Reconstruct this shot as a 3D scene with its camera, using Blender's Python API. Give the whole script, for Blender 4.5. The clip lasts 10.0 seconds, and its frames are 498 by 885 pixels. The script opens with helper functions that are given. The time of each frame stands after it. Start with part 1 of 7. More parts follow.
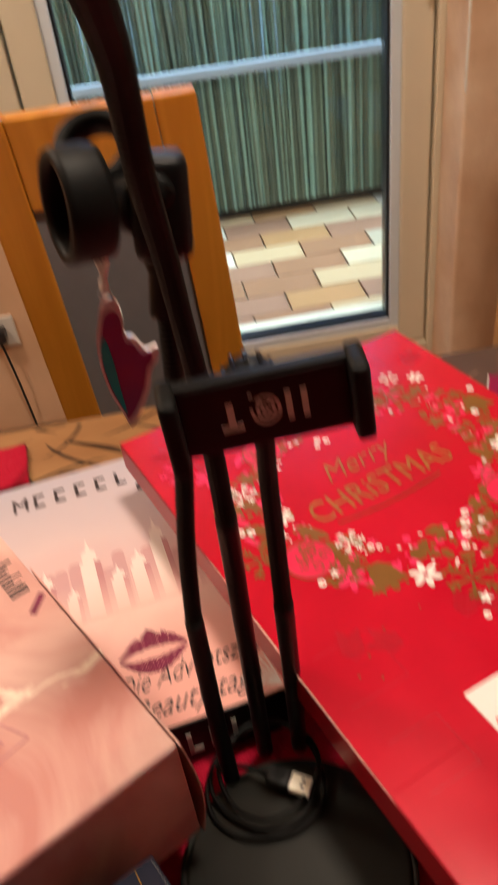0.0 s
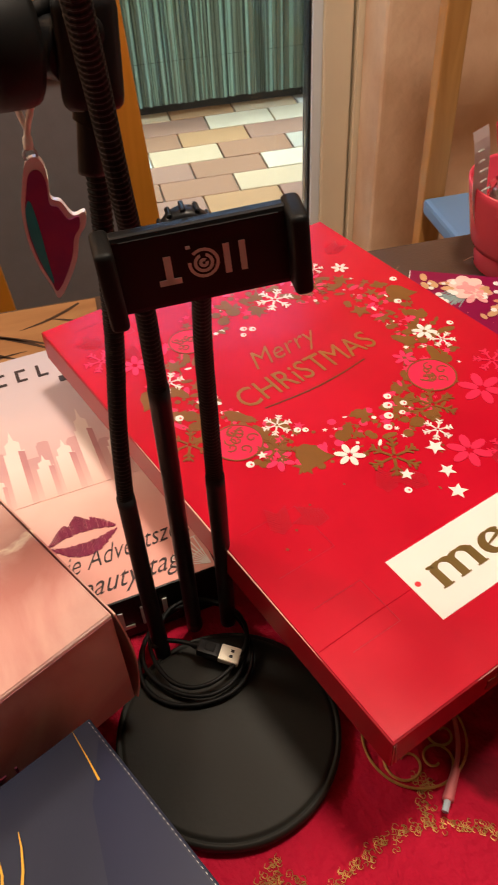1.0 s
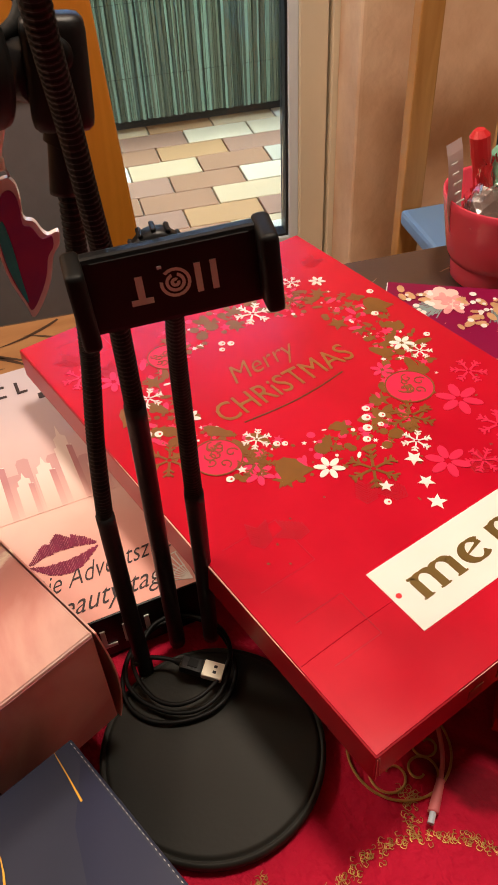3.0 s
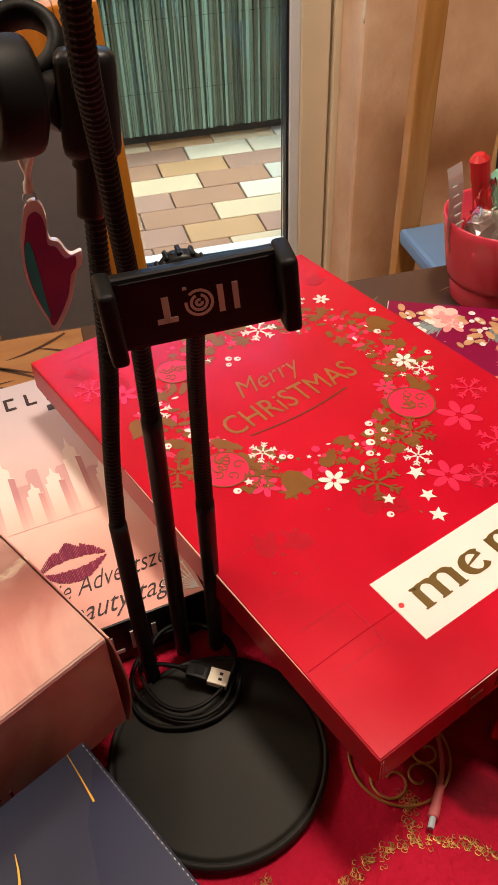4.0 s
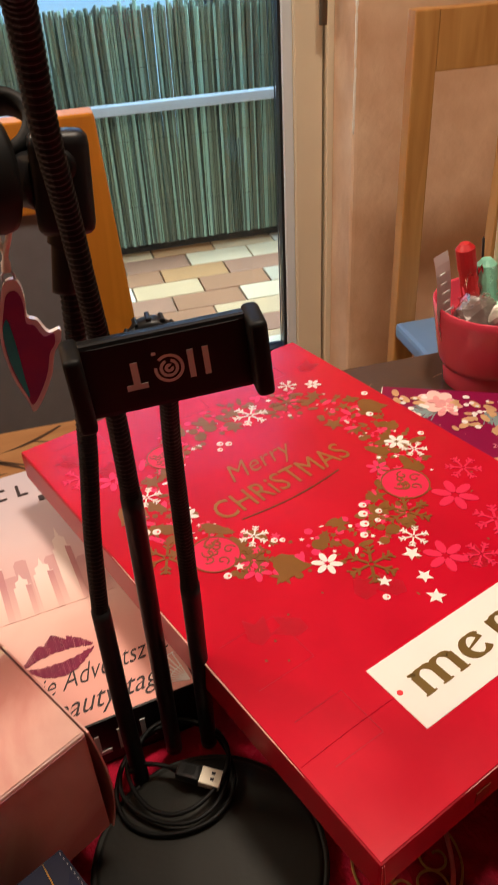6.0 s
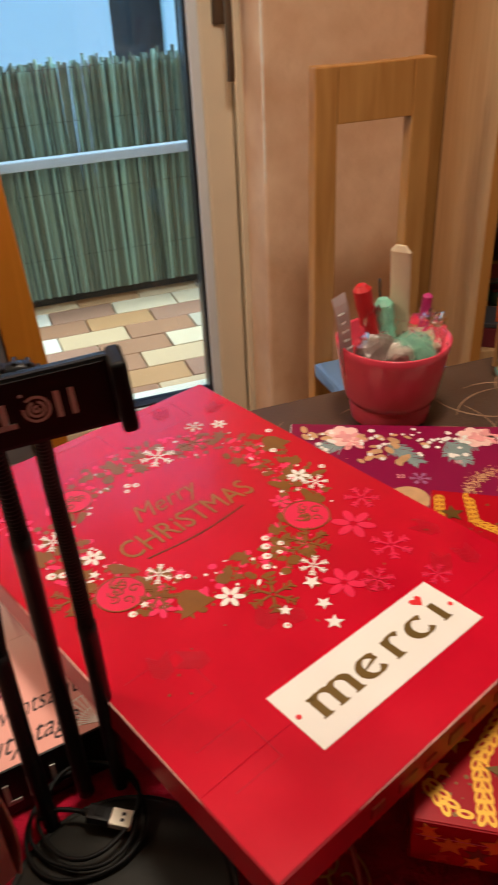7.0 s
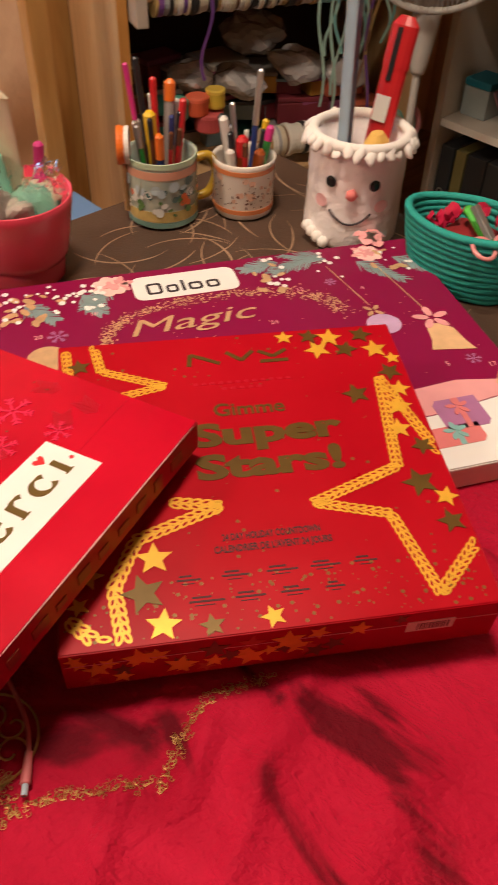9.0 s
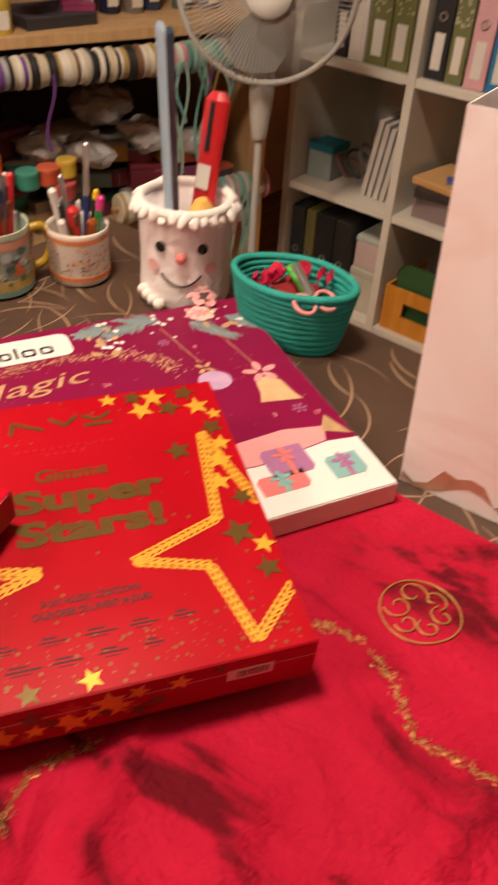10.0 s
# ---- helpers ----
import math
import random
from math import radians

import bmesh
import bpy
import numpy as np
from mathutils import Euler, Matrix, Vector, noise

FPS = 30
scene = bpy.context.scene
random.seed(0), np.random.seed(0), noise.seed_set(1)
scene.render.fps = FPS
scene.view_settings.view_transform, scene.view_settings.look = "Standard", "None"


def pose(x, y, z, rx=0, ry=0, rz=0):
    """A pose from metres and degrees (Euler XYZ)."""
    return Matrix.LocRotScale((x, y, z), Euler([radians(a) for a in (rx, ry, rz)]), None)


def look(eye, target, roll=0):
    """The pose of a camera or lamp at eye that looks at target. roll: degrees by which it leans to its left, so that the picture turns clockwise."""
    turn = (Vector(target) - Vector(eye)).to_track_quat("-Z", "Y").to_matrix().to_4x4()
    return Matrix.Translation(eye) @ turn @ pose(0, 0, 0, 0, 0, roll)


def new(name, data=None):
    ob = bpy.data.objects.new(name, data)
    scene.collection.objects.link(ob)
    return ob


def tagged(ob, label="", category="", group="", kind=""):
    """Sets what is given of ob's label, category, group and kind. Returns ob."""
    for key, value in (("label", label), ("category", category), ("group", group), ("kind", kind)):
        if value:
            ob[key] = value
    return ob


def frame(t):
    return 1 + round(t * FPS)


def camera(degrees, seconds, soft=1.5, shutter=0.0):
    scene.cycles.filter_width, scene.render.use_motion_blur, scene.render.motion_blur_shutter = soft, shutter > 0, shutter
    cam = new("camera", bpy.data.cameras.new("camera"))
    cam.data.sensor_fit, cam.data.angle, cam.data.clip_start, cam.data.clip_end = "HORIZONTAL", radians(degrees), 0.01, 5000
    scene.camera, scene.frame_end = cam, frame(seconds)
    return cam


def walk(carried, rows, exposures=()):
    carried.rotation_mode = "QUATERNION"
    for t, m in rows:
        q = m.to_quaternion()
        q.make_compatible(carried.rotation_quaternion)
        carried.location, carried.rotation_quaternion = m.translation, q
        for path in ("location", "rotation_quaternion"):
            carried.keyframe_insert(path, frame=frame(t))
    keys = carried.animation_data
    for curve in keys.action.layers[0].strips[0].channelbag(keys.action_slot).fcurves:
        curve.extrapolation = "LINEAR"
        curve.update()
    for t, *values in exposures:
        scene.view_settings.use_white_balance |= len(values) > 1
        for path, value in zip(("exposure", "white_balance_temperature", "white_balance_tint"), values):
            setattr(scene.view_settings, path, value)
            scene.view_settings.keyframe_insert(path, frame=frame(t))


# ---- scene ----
cam = camera(35.0, 10.0, shutter=0.5)
PATH = [
    (0, (0.329, 0.355, 1.195), (0.226, 1.932, -0.031), -7.6),
    (0.2, (0.33, 0.357, 1.18), (0.266, 1.849, -0.15), -7.6),
    (0.5, (0.327, 0.346, 1.18), (0.299, 1.784, -0.21), -6.3),
    (1, (0.321, 0.342, 1.183), (0.405, 1.765, -0.22), -3.2),
    (1.5, (0.329, 0.346, 1.178), (0.453, 1.733, -0.258), -3.1),
    (2, (0.335, 0.345, 1.177), (0.46, 1.736, -0.255), -3.7),
    (2.5, (0.331, 0.346, 1.179), (0.453, 1.762, -0.229), -3.6),
    (4, (0.316, 0.333, 1.194), (0.458, 1.794, -0.165), -2.1),
    (4.5, (0.318, 0.333, 1.192), (0.459, 1.798, -0.161), -2.3),
    (5, (0.318, 0.333, 1.192), (0.45, 1.802, -0.158), -2.5),
    (6.3, (0.329, 0.33, 1.178), (0.496, 1.98, 0.06), -3.9),
    (6.5, (0.331, 0.32, 1.191), (0.521, 1.973, 0.083), -4.0),
    (7, (0.348, 0.313, 1.184), (0.667, 1.967, 0.107), -2.8),
    (7.5, (0.365, 0.301, 1.192), (0.887, 1.854, 0.046), -0.3),
    (8, (0.385, 0.296, 1.191), (1.037, 1.69, -0.087), 1.2),
    (8.5, (0.396, 0.291, 1.192), (1.148, 1.562, -0.157), 1.9),
    (9, (0.411, 0.28, 1.193), (1.26, 1.457, -0.183), 2.2),
    (9.5, (0.425, 0.265, 1.198), (1.38, 1.388, -0.154), 3.0),
    (10, (0.45, 0.238, 1.206), (1.55, 1.333, -0.056), 4.0),
]
walk(cam, [(t, look(eye, target, roll)) for t, eye, target, roll in PATH], exposures=[(0, 1.72), (1.0, 1.83), (5.0, 1.86), (6.5, 1.66), (7.0, 1.62), (7.5, 1.72), (8.0, 1.84), (9.0, 1.94), (9.5, 2.03), (10, 2.25)])

# ---- world, sun and lamps ----
world = bpy.data.worlds.new("sky")
scene.world = world
world.use_nodes = True
wn = world.node_tree
bg = wn.nodes["Background"]
sky = wn.nodes.new("ShaderNodeTexSky")
sky.sky_type, sky.sun_disc = "NISHITA", False
sky.sun_elevation, sky.sun_rotation = radians(54), radians(76)
sky.air_density, sky.dust_density = 1.0, 0.4
sky.ozone_density = 3.0
wn.links.new(sky.outputs[0], bg.inputs[0])
bg.inputs[1].default_value = 0.15

sun = new("sun", bpy.data.lights.new("sun", "SUN"))
sun.data.energy, sun.data.angle, sun.data.color = 2.7, radians(26), (0.70, 0.90, 1.0)
sun.matrix_world = look((5.6, 1.4, 8.0), (0, 0, 0))

ROOM = pose(0, 0, 0, 0, 0, 8)


def ceiling_panel(name, place, size, watts, colour):
    """A round ceiling light that shines downwards."""
    lamp = new(name, bpy.data.lights.new(name, "AREA"))
    lamp.data.shape, lamp.data.size, lamp.data.energy, lamp.data.color = "DISK", size, watts, colour
    lamp.location = place
    return lamp


def point_lamp(name, place, radius, watts, colour):
    lamp = new(name, bpy.data.lights.new(name, "POINT"))
    lamp.data.shadow_soft_size, lamp.data.energy, lamp.data.color = radius, watts, colour
    lamp.location = place
    return lamp


ceiling_panel("ceiling_lamp_light", (0.56, 0.74, 2.30), 0.26, 6.0, (1.0, 0.83, 0.66))
# unseen fill light, added to brighten the walls, chairs and gift bag
point_lamp("second_lamp_light", (-0.75, 1.15, 2.0), 0.11, 11.0, (1.0, 0.83, 0.66))


# ---- materials ----
def material(name, base, rough=0.5, metal=0.0, vary=0.12, scale=8.0, bump=0.0, bump_scale=120.0, coat=0.0, sheen=0.0, second=None, spec=0.5):
    m = bpy.data.materials.new(name)
    m.use_nodes = True
    t = m.node_tree
    b = t.nodes["Principled BSDF"]
    co = t.nodes.new("ShaderNodeTexCoord")
    n = t.nodes.new("ShaderNodeTexNoise")
    n.inputs["Scale"].default_value, n.inputs["Detail"].default_value = scale, 6
    t.links.new(co.outputs["Object"], n.inputs["Vector"])
    ramp = t.nodes.new("ShaderNodeMixRGB")
    lo = [c * (1 - vary) for c in base]
    hi = [min(1, c * (1 + vary)) for c in base]
    if second:
        hi = second
    ramp.inputs[1].default_value, ramp.inputs[2].default_value = (*lo, 1), (*hi, 1)
    t.links.new(n.outputs["Fac"], ramp.inputs[0])
    t.links.new(ramp.outputs[0], b.inputs["Base Color"])
    b.inputs["Roughness"].default_value, b.inputs["Metallic"].default_value = rough, metal
    b.inputs["Coat Weight"].default_value, b.inputs["Sheen Weight"].default_value = coat, sheen
    b.inputs["Specular IOR Level"].default_value = spec
    if bump:
        g = t.nodes.new("ShaderNodeTexNoise")
        g.inputs["Scale"].default_value, g.inputs["Detail"].default_value = bump_scale, 4
        t.links.new(co.outputs["Object"], g.inputs["Vector"])
        bp = t.nodes.new("ShaderNodeBump")
        bp.inputs["Strength"].default_value, bp.inputs["Distance"].default_value = bump, 0.004
        t.links.new(g.outputs["Fac"], bp.inputs["Height"])
        t.links.new(bp.outputs["Normal"], b.inputs["Normal"])
        mr = t.nodes.new("ShaderNodeMapRange")
        mr.inputs["To Min"].default_value, mr.inputs["To Max"].default_value = max(0, rough - 0.08), min(1, rough + 0.1)
        t.links.new(n.outputs["Fac"], mr.inputs["Value"])
        t.links.new(mr.outputs[0], b.inputs["Roughness"])
    return m


def wood(name, dark, light, scale=(3, 40, 3), rough=0.45):
    m = material(name, light, rough, bump=0.15, bump_scale=60)
    t = m.node_tree
    b = t.nodes["Principled BSDF"]
    co = t.nodes["Texture Coordinate"]
    mp = t.nodes.new("ShaderNodeMapping")
    mp.inputs["Scale"].default_value = scale
    t.links.new(co.outputs["Object"], mp.inputs["Vector"])
    n = t.nodes.new("ShaderNodeTexNoise")
    n.inputs["Scale"].default_value, n.inputs["Detail"].default_value, n.inputs["Distortion"].default_value = 1.5, 8, 0.6
    t.links.new(mp.outputs[0], n.inputs["Vector"])
    r = t.nodes.new("ShaderNodeValToRGB")
    r.color_ramp.elements[0].position, r.color_ramp.elements[1].position = 0.32, 0.7
    r.color_ramp.elements[0].color, r.color_ramp.elements[1].color = (*dark, 1), (*light, 1)
    t.links.new(n.outputs["Fac"], r.inputs[0])
    t.links.new(r.outputs[0], b.inputs["Base Color"])
    return m


def veined(name, base, blotch, vein, rough=0.35, scale=5.0, width=0.03):
    m = material(name, base, rough)
    t = m.node_tree
    b, co = t.nodes["Principled BSDF"], t.nodes["Texture Coordinate"]
    a = t.nodes.new("ShaderNodeTexNoise")
    a.inputs["Scale"].default_value, a.inputs["Detail"].default_value, a.inputs["Distortion"].default_value = scale, 7, 1.6
    t.links.new(co.outputs["Object"], a.inputs["Vector"])
    r1 = t.nodes.new("ShaderNodeValToRGB")
    r1.color_ramp.elements[0].position, r1.color_ramp.elements[1].position = 0.35, 0.65
    r1.color_ramp.elements[0].color, r1.color_ramp.elements[1].color = (*base, 1), (*blotch, 1)
    t.links.new(a.outputs["Fac"], r1.inputs[0])
    v = t.nodes.new("ShaderNodeTexNoise")
    v.inputs["Scale"].default_value, v.inputs["Detail"].default_value, v.inputs["Distortion"].default_value = scale * 0.8, 9, 0.5
    mp = t.nodes.new("ShaderNodeMapping")
    mp.inputs["Location"].default_value, mp.inputs["Scale"].default_value = (3.1, 1.7, 0.4), (0.5, 1.5, 1.2)
    t.links.new(co.outputs["Object"], mp.inputs["Vector"])
    t.links.new(mp.outputs[0], v.inputs["Vector"])
    r2 = t.nodes.new("ShaderNodeValToRGB")
    e = r2.color_ramp.elements
    e[0].position, e[0].color = 0.5 - width, (0, 0, 0, 1)
    e[1].position, e[1].color = 0.5 + width, (0, 0, 0, 1)
    e.new(0.5).color = (1, 1, 1, 1)
    t.links.new(v.outputs["Fac"], r2.inputs[0])
    mx = t.nodes.new("ShaderNodeMixRGB")
    mx.inputs[2].default_value = (*vein, 1)
    t.links.new(r2.outputs[0], mx.inputs[0])
    t.links.new(r1.outputs[0], mx.inputs[1])
    t.links.new(mx.outputs[0], b.inputs["Base Color"])
    return m


def glass(name, tint=(1, 1, 1), rough=0.02, ior=1.45):
    m = bpy.data.materials.new(name)
    m.use_nodes = True
    b = m.node_tree.nodes["Principled BSDF"]
    b.inputs["Base Color"].default_value = (*tint, 1)
    b.inputs["Transmission Weight"].default_value, b.inputs["Roughness"].default_value, b.inputs["IOR"].default_value = 1.0, rough, ior
    return m


M_BLACK = material("black_plastic", (0.005, 0.005, 0.006), 0.42, vary=0.2, scale=30, bump=0.05, bump_scale=400, spec=0.3)
M_BASE = material("black_matt_plate", (0.015, 0.015, 0.0125), 0.6, vary=0.3, scale=14, bump=0.04, bump_scale=300, spec=0.3)
M_RUBBER = material("black_rubber", (0.004, 0.004, 0.004), 0.55, vary=0.2, scale=40, spec=0.2)
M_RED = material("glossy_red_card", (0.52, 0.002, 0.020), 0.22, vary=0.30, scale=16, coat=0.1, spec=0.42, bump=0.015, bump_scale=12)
# same red card, with the shade of the box's sides put into the colour
M_RED_SHADED = material("red_card_shaded_side", (0.34, 0.002, 0.012), 0.34, vary=0.12, scale=12, spec=0.3)
M_NYX = material("deep_red_foil_card", (0.40, 0.0018, 0.010), 0.30, vary=0.2, scale=14, spec=0.22, bump=0.015, bump_scale=14)
M_BERRY = material("berry_purple_card", (0.235, 0.004, 0.052), 0.4, spec=0.3, vary=0.16, scale=7)
M_WHITECARD = material("white_card", (0.78, 0.75, 0.70), 0.45, vary=0.04, scale=9)
M_GOLD = material("gold_foil", (0.24, 0.105, 0.024), 0.3, metal=0.2, vary=0.25, scale=60)
M_GOLDT = material("gold_lettering_foil", (0.46, 0.24, 0.06), 0.28, metal=0.6, vary=0.3, scale=60)
M_ROSEP = material("rose_red_print", (0.72, 0.020, 0.080), 0.3, vary=0.1, scale=40)
M_HEART = material("bright_red_print", (0.72, 0.02, 0.03), 0.4, vary=0.05)
M_GOLDB = material("bright_gold_print", (0.90, 0.45, 0.045), 0.34, metal=0.3, vary=0.25, scale=70)
M_GOLDD = material("dark_gold_foil", (0.145, 0.082, 0.016), 0.34, metal=0.4, vary=0.3, scale=50)
M_PINKP = material("hot_pink_print", (0.80, 0.030, 0.125), 0.3, vary=0.1, scale=40)
M_PALEPINK = material("pale_pink_print", (0.80, 0.36, 0.36), 0.4, vary=0.15, scale=30)
M_WHITEP = material("white_print", (0.82, 0.80, 0.76), 0.4, vary=0.05, scale=30)
M_DARKRED = material("dark_red_print", (0.44, 0.003, 0.018), 0.28, vary=0.1, scale=30)
M_INK = material("dark_ink", (0.03, 0.02, 0.025), 0.5, vary=0.2, scale=60)
M_PLUM = material("plum_lip_print", (0.19, 0.012, 0.055), 0.42, vary=0.5, scale=160)
M_GOLDINK = material("brown_gold_ink", (0.20, 0.125, 0.035), 0.34, metal=0.55, vary=0.15, scale=40)
M_VELVET = material("red_velvet_cloth", (0.42, 0.002, 0.020), 0.66, vary=0.3, scale=14, bump=0.65, bump_scale=190, sheen=0.06, spec=0.1)
t = M_VELVET.node_tree
warp = t.nodes.new("ShaderNodeMapping")
warp.inputs["Rotation"].default_value, warp.inputs["Scale"].default_value = (0, 0, 0.5), (1.5, 0.7, 1.0)
t.links.new(t.nodes["Texture Coordinate"].outputs["Object"], warp.inputs["Vector"])
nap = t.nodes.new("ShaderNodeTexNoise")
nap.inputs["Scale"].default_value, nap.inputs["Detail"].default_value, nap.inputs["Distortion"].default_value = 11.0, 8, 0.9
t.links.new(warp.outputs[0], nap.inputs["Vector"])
# dark patches: crushed pile, and shade of the folds painted into the red
fold_shade = t.nodes.new("ShaderNodeValToRGB")
e = fold_shade.color_ramp.elements
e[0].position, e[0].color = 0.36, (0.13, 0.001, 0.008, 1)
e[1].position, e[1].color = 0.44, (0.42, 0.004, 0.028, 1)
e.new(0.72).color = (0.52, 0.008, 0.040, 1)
t.links.new(nap.outputs["Fac"], fold_shade.inputs[0])
t.links.new(fold_shade.outputs[0], t.nodes["Principled BSDF"].inputs["Base Color"])
rumple = t.nodes.new("ShaderNodeTexNoise")
rumple.inputs["Scale"].default_value, rumple.inputs["Detail"].default_value, rumple.inputs["Distortion"].default_value = 20, 5, 1.6
t.links.new(warp.outputs[0], rumple.inputs["Vector"])
crease = t.nodes.new("ShaderNodeBump")
crease.inputs["Strength"].default_value, crease.inputs["Distance"].default_value = 0.8, 0.007
t.links.new(rumple.outputs["Fac"], crease.inputs["Height"])
t.links.new(t.nodes["Bump"].outputs["Normal"], crease.inputs["Normal"])
t.links.new(crease.outputs["Normal"], t.nodes["Principled BSDF"].inputs["Normal"])
M_TABLE = material("brown_oilcloth", (0.080, 0.045, 0.030), 0.42, vary=0.25, scale=18, bump=0.1, bump_scale=500)
M_SWIRL = material("gold_swirl_print", (0.36, 0.225, 0.14), 0.4, vary=0.35, scale=30)
M_WALL = material("apricot_plaster", (0.72, 0.41, 0.22), 0.85, vary=0.10, scale=5, bump=0.4, bump_scale=40, second=(0.92, 0.63, 0.43))
M_PIER = material("limewashed_pier_plaster", (0.62, 0.31, 0.15), 0.8, vary=0.12, scale=8, bump=0.8, bump_scale=26, second=(0.96, 0.73, 0.52))
M_CEIL = material("ceiling_paint", (0.58, 0.47, 0.36), 0.9, vary=0.04)
M_FLOOR = wood("floor_boards_wood", (0.14, 0.07, 0.03), (0.30, 0.17, 0.08), (2, 30, 2))
M_CHAIR = wood("honey_lacquered_wood", (0.54, 0.20, 0.016), (0.68, 0.28, 0.03), (30, 30, 3), 0.4)
M_CHAIR_PALE = wood("pale_chair_wood", (0.46, 0.20, 0.05), (0.60, 0.30, 0.09), (30, 30, 3), 0.45)
M_CASE = wood("pale_bookcase_wood", (0.50, 0.30, 0.14), (0.62, 0.41, 0.21), (40, 40, 2.5), 0.5)
M_CASE_EDGE = wood("orange_bookcase_edge", (0.42, 0.17, 0.035), (0.52, 0.24, 0.06), (40, 40, 2.5), 0.45)
M_FRAME = material("cream_door_paint", (0.78, 0.68, 0.51), 0.4, vary=0.06, scale=10, bump=0.05, bump_scale=80)
M_BEAD = material("white_glazing_bead", (0.74, 0.80, 0.86), 0.35, vary=0.04)
M_GASKET = material("black_gasket", (0.01, 0.01, 0.012), 0.5)
M_BLUE = material("blue_seat_paint", (0.18, 0.34, 0.62), 0.5, vary=0.08, scale=10)
M_GREYPAD = material("dark_grey_felt", (0.19, 0.19, 0.205), 0.9, vary=0.12, scale=60, bump=0.06, bump_scale=400)
M_MAY = material("blush_pink_card", (0.74, 0.36, 0.31), 0.38, vary=0.08, scale=8, second=(0.80, 0.50, 0.46))
t = M_MAY.node_tree
split = t.nodes.new("ShaderNodeSeparateXYZ")
t.links.new(t.nodes["Texture Coordinate"].outputs["Object"], split.inputs[0])
drift = t.nodes.new("ShaderNodeMath")
drift.operation = "MULTIPLY_ADD"
drift.inputs[1].default_value = 0.10
t.links.new(t.nodes["Noise Texture"].outputs["Fac"], drift.inputs[0])
t.links.new(split.outputs[1], drift.inputs[2])
sky_print = t.nodes.new("ShaderNodeMapRange")
sky_print.inputs["From Min"].default_value, sky_print.inputs["From Max"].default_value = 0.05, 0.31
t.links.new(drift.outputs[0], sky_print.inputs["Value"])
blend = t.nodes.new("ShaderNodeValToRGB")
e = blend.color_ramp.elements
e[0].position, e[0].color = 0.0, (0.74, 0.36, 0.31, 1)
e[1].position, e[1].color = 1.0, (0.48, 0.45, 0.53, 1)
for p, c in ((0.22, (0.76, 0.40, 0.35, 1)), (0.34, (0.82, 0.56, 0.50, 1)), (0.48, (0.74, 0.47, 0.46, 1)), (0.68, (0.68, 0.53, 0.54, 1))):
    e.new(p).color = c
t.links.new(sky_print.outputs[0], blend.inputs[0])
t.links.new(blend.outputs[0], t.nodes["Principled BSDF"].inputs["Base Color"])
M_MARBLE = veined("pink_marbled_card", (0.78, 0.50, 0.43), (0.56, 0.22, 0.19), (0.94, 0.78, 0.64), 0.4, 9.0, 0.015)
M_NAVY = material("navy_card", (0.016, 0.022, 0.055), 0.42, vary=0.15, scale=20, second=(0.024, 0.030, 0.064), spec=0.25)
M_BAG = veined("white_marbled_paper", (0.84, 0.83, 0.85), (0.82, 0.74, 0.73), (0.80, 0.72, 0.70), 0.35, 4.5, 0.02)
M_POT = material("coral_red_ceramic", (0.66, 0.055, 0.095), 0.24, vary=0.06, scale=6, coat=0.15)
M_KALLAX = material("white_shelf_board", (0.70, 0.66, 0.58), 0.5, vary=0.05, scale=6)
M_TEAL = material("teal_cord", (0.015, 0.32, 0.27), 0.75, vary=0.2, scale=90, bump=0.4, bump_scale=300)
M_PANE = glass("window_glass", (0.84, 0.97, 1.0))


# ---- mesh helpers ----
def part(name, bm, mat, parent=None, label="", smooth=False, m=None):
    me = bpy.data.meshes.new(name)
    bmesh.ops.recalc_face_normals(bm, faces=bm.faces)
    if smooth:
        for f in bm.faces:
            f.smooth = True
    bm.to_mesh(me)
    bm.free()
    for one in (mat if isinstance(mat, (list, tuple)) else [mat]):
        me.materials.append(one)
    ob = new(name, me)
    if parent:
        ob.parent = parent
    if m is not None:
        ob.matrix_basis = m
    if label:
        tagged(ob, label)
    return ob


def thing(name, m, label, category, group="", kind=""):
    ob = new(name)
    ob.empty_display_size = 0.05
    ob.matrix_basis = m
    return tagged(ob, label, category, group, kind)


def block(bm, x0, x1, y0, y1, z0, z1, bevel=0.0, segs=2):
    made = bmesh.ops.create_cube(bm, size=1.0)["verts"]
    for v in made:
        v.co = Vector(((x0 + x1) / 2 + v.co.x * (x1 - x0), (y0 + y1) / 2 + v.co.y * (y1 - y0), (z0 + z1) / 2 + v.co.z * (z1 - z0)))
    if bevel:
        edges = list({e for v in made for e in v.link_edges})
        bmesh.ops.bevel(bm, geom=edges, offset=bevel, segments=segs, affect="EDGES", profile=0.6)
    return bm


def box_bm(x0, x1, y0, y1, z0, z1, bevel=0.0, segs=2):
    return block(bmesh.new(), x0, x1, y0, y1, z0, z1, bevel, segs)


def lathe(profile, seg=48, bm=None, close=False):
    """A turned body from pairs of radius and height."""
    bm = bm or bmesh.new()
    rings = []
    for r, z in profile:
        rings.append([bm.verts.new((r * math.cos(2 * math.pi * k / seg), r * math.sin(2 * math.pi * k / seg), z)) for k in range(seg)])
    for a, b in zip(rings, rings[1:]):
        for k in range(seg):
            bm.faces.new((a[k], a[(k + 1) % seg], b[(k + 1) % seg], b[k]))
    for ring, r in ((rings[0], profile[0][0]), (rings[-1], profile[-1][0])):
        if close or r < 0.002:
            bm.faces.new(ring)
    return bm


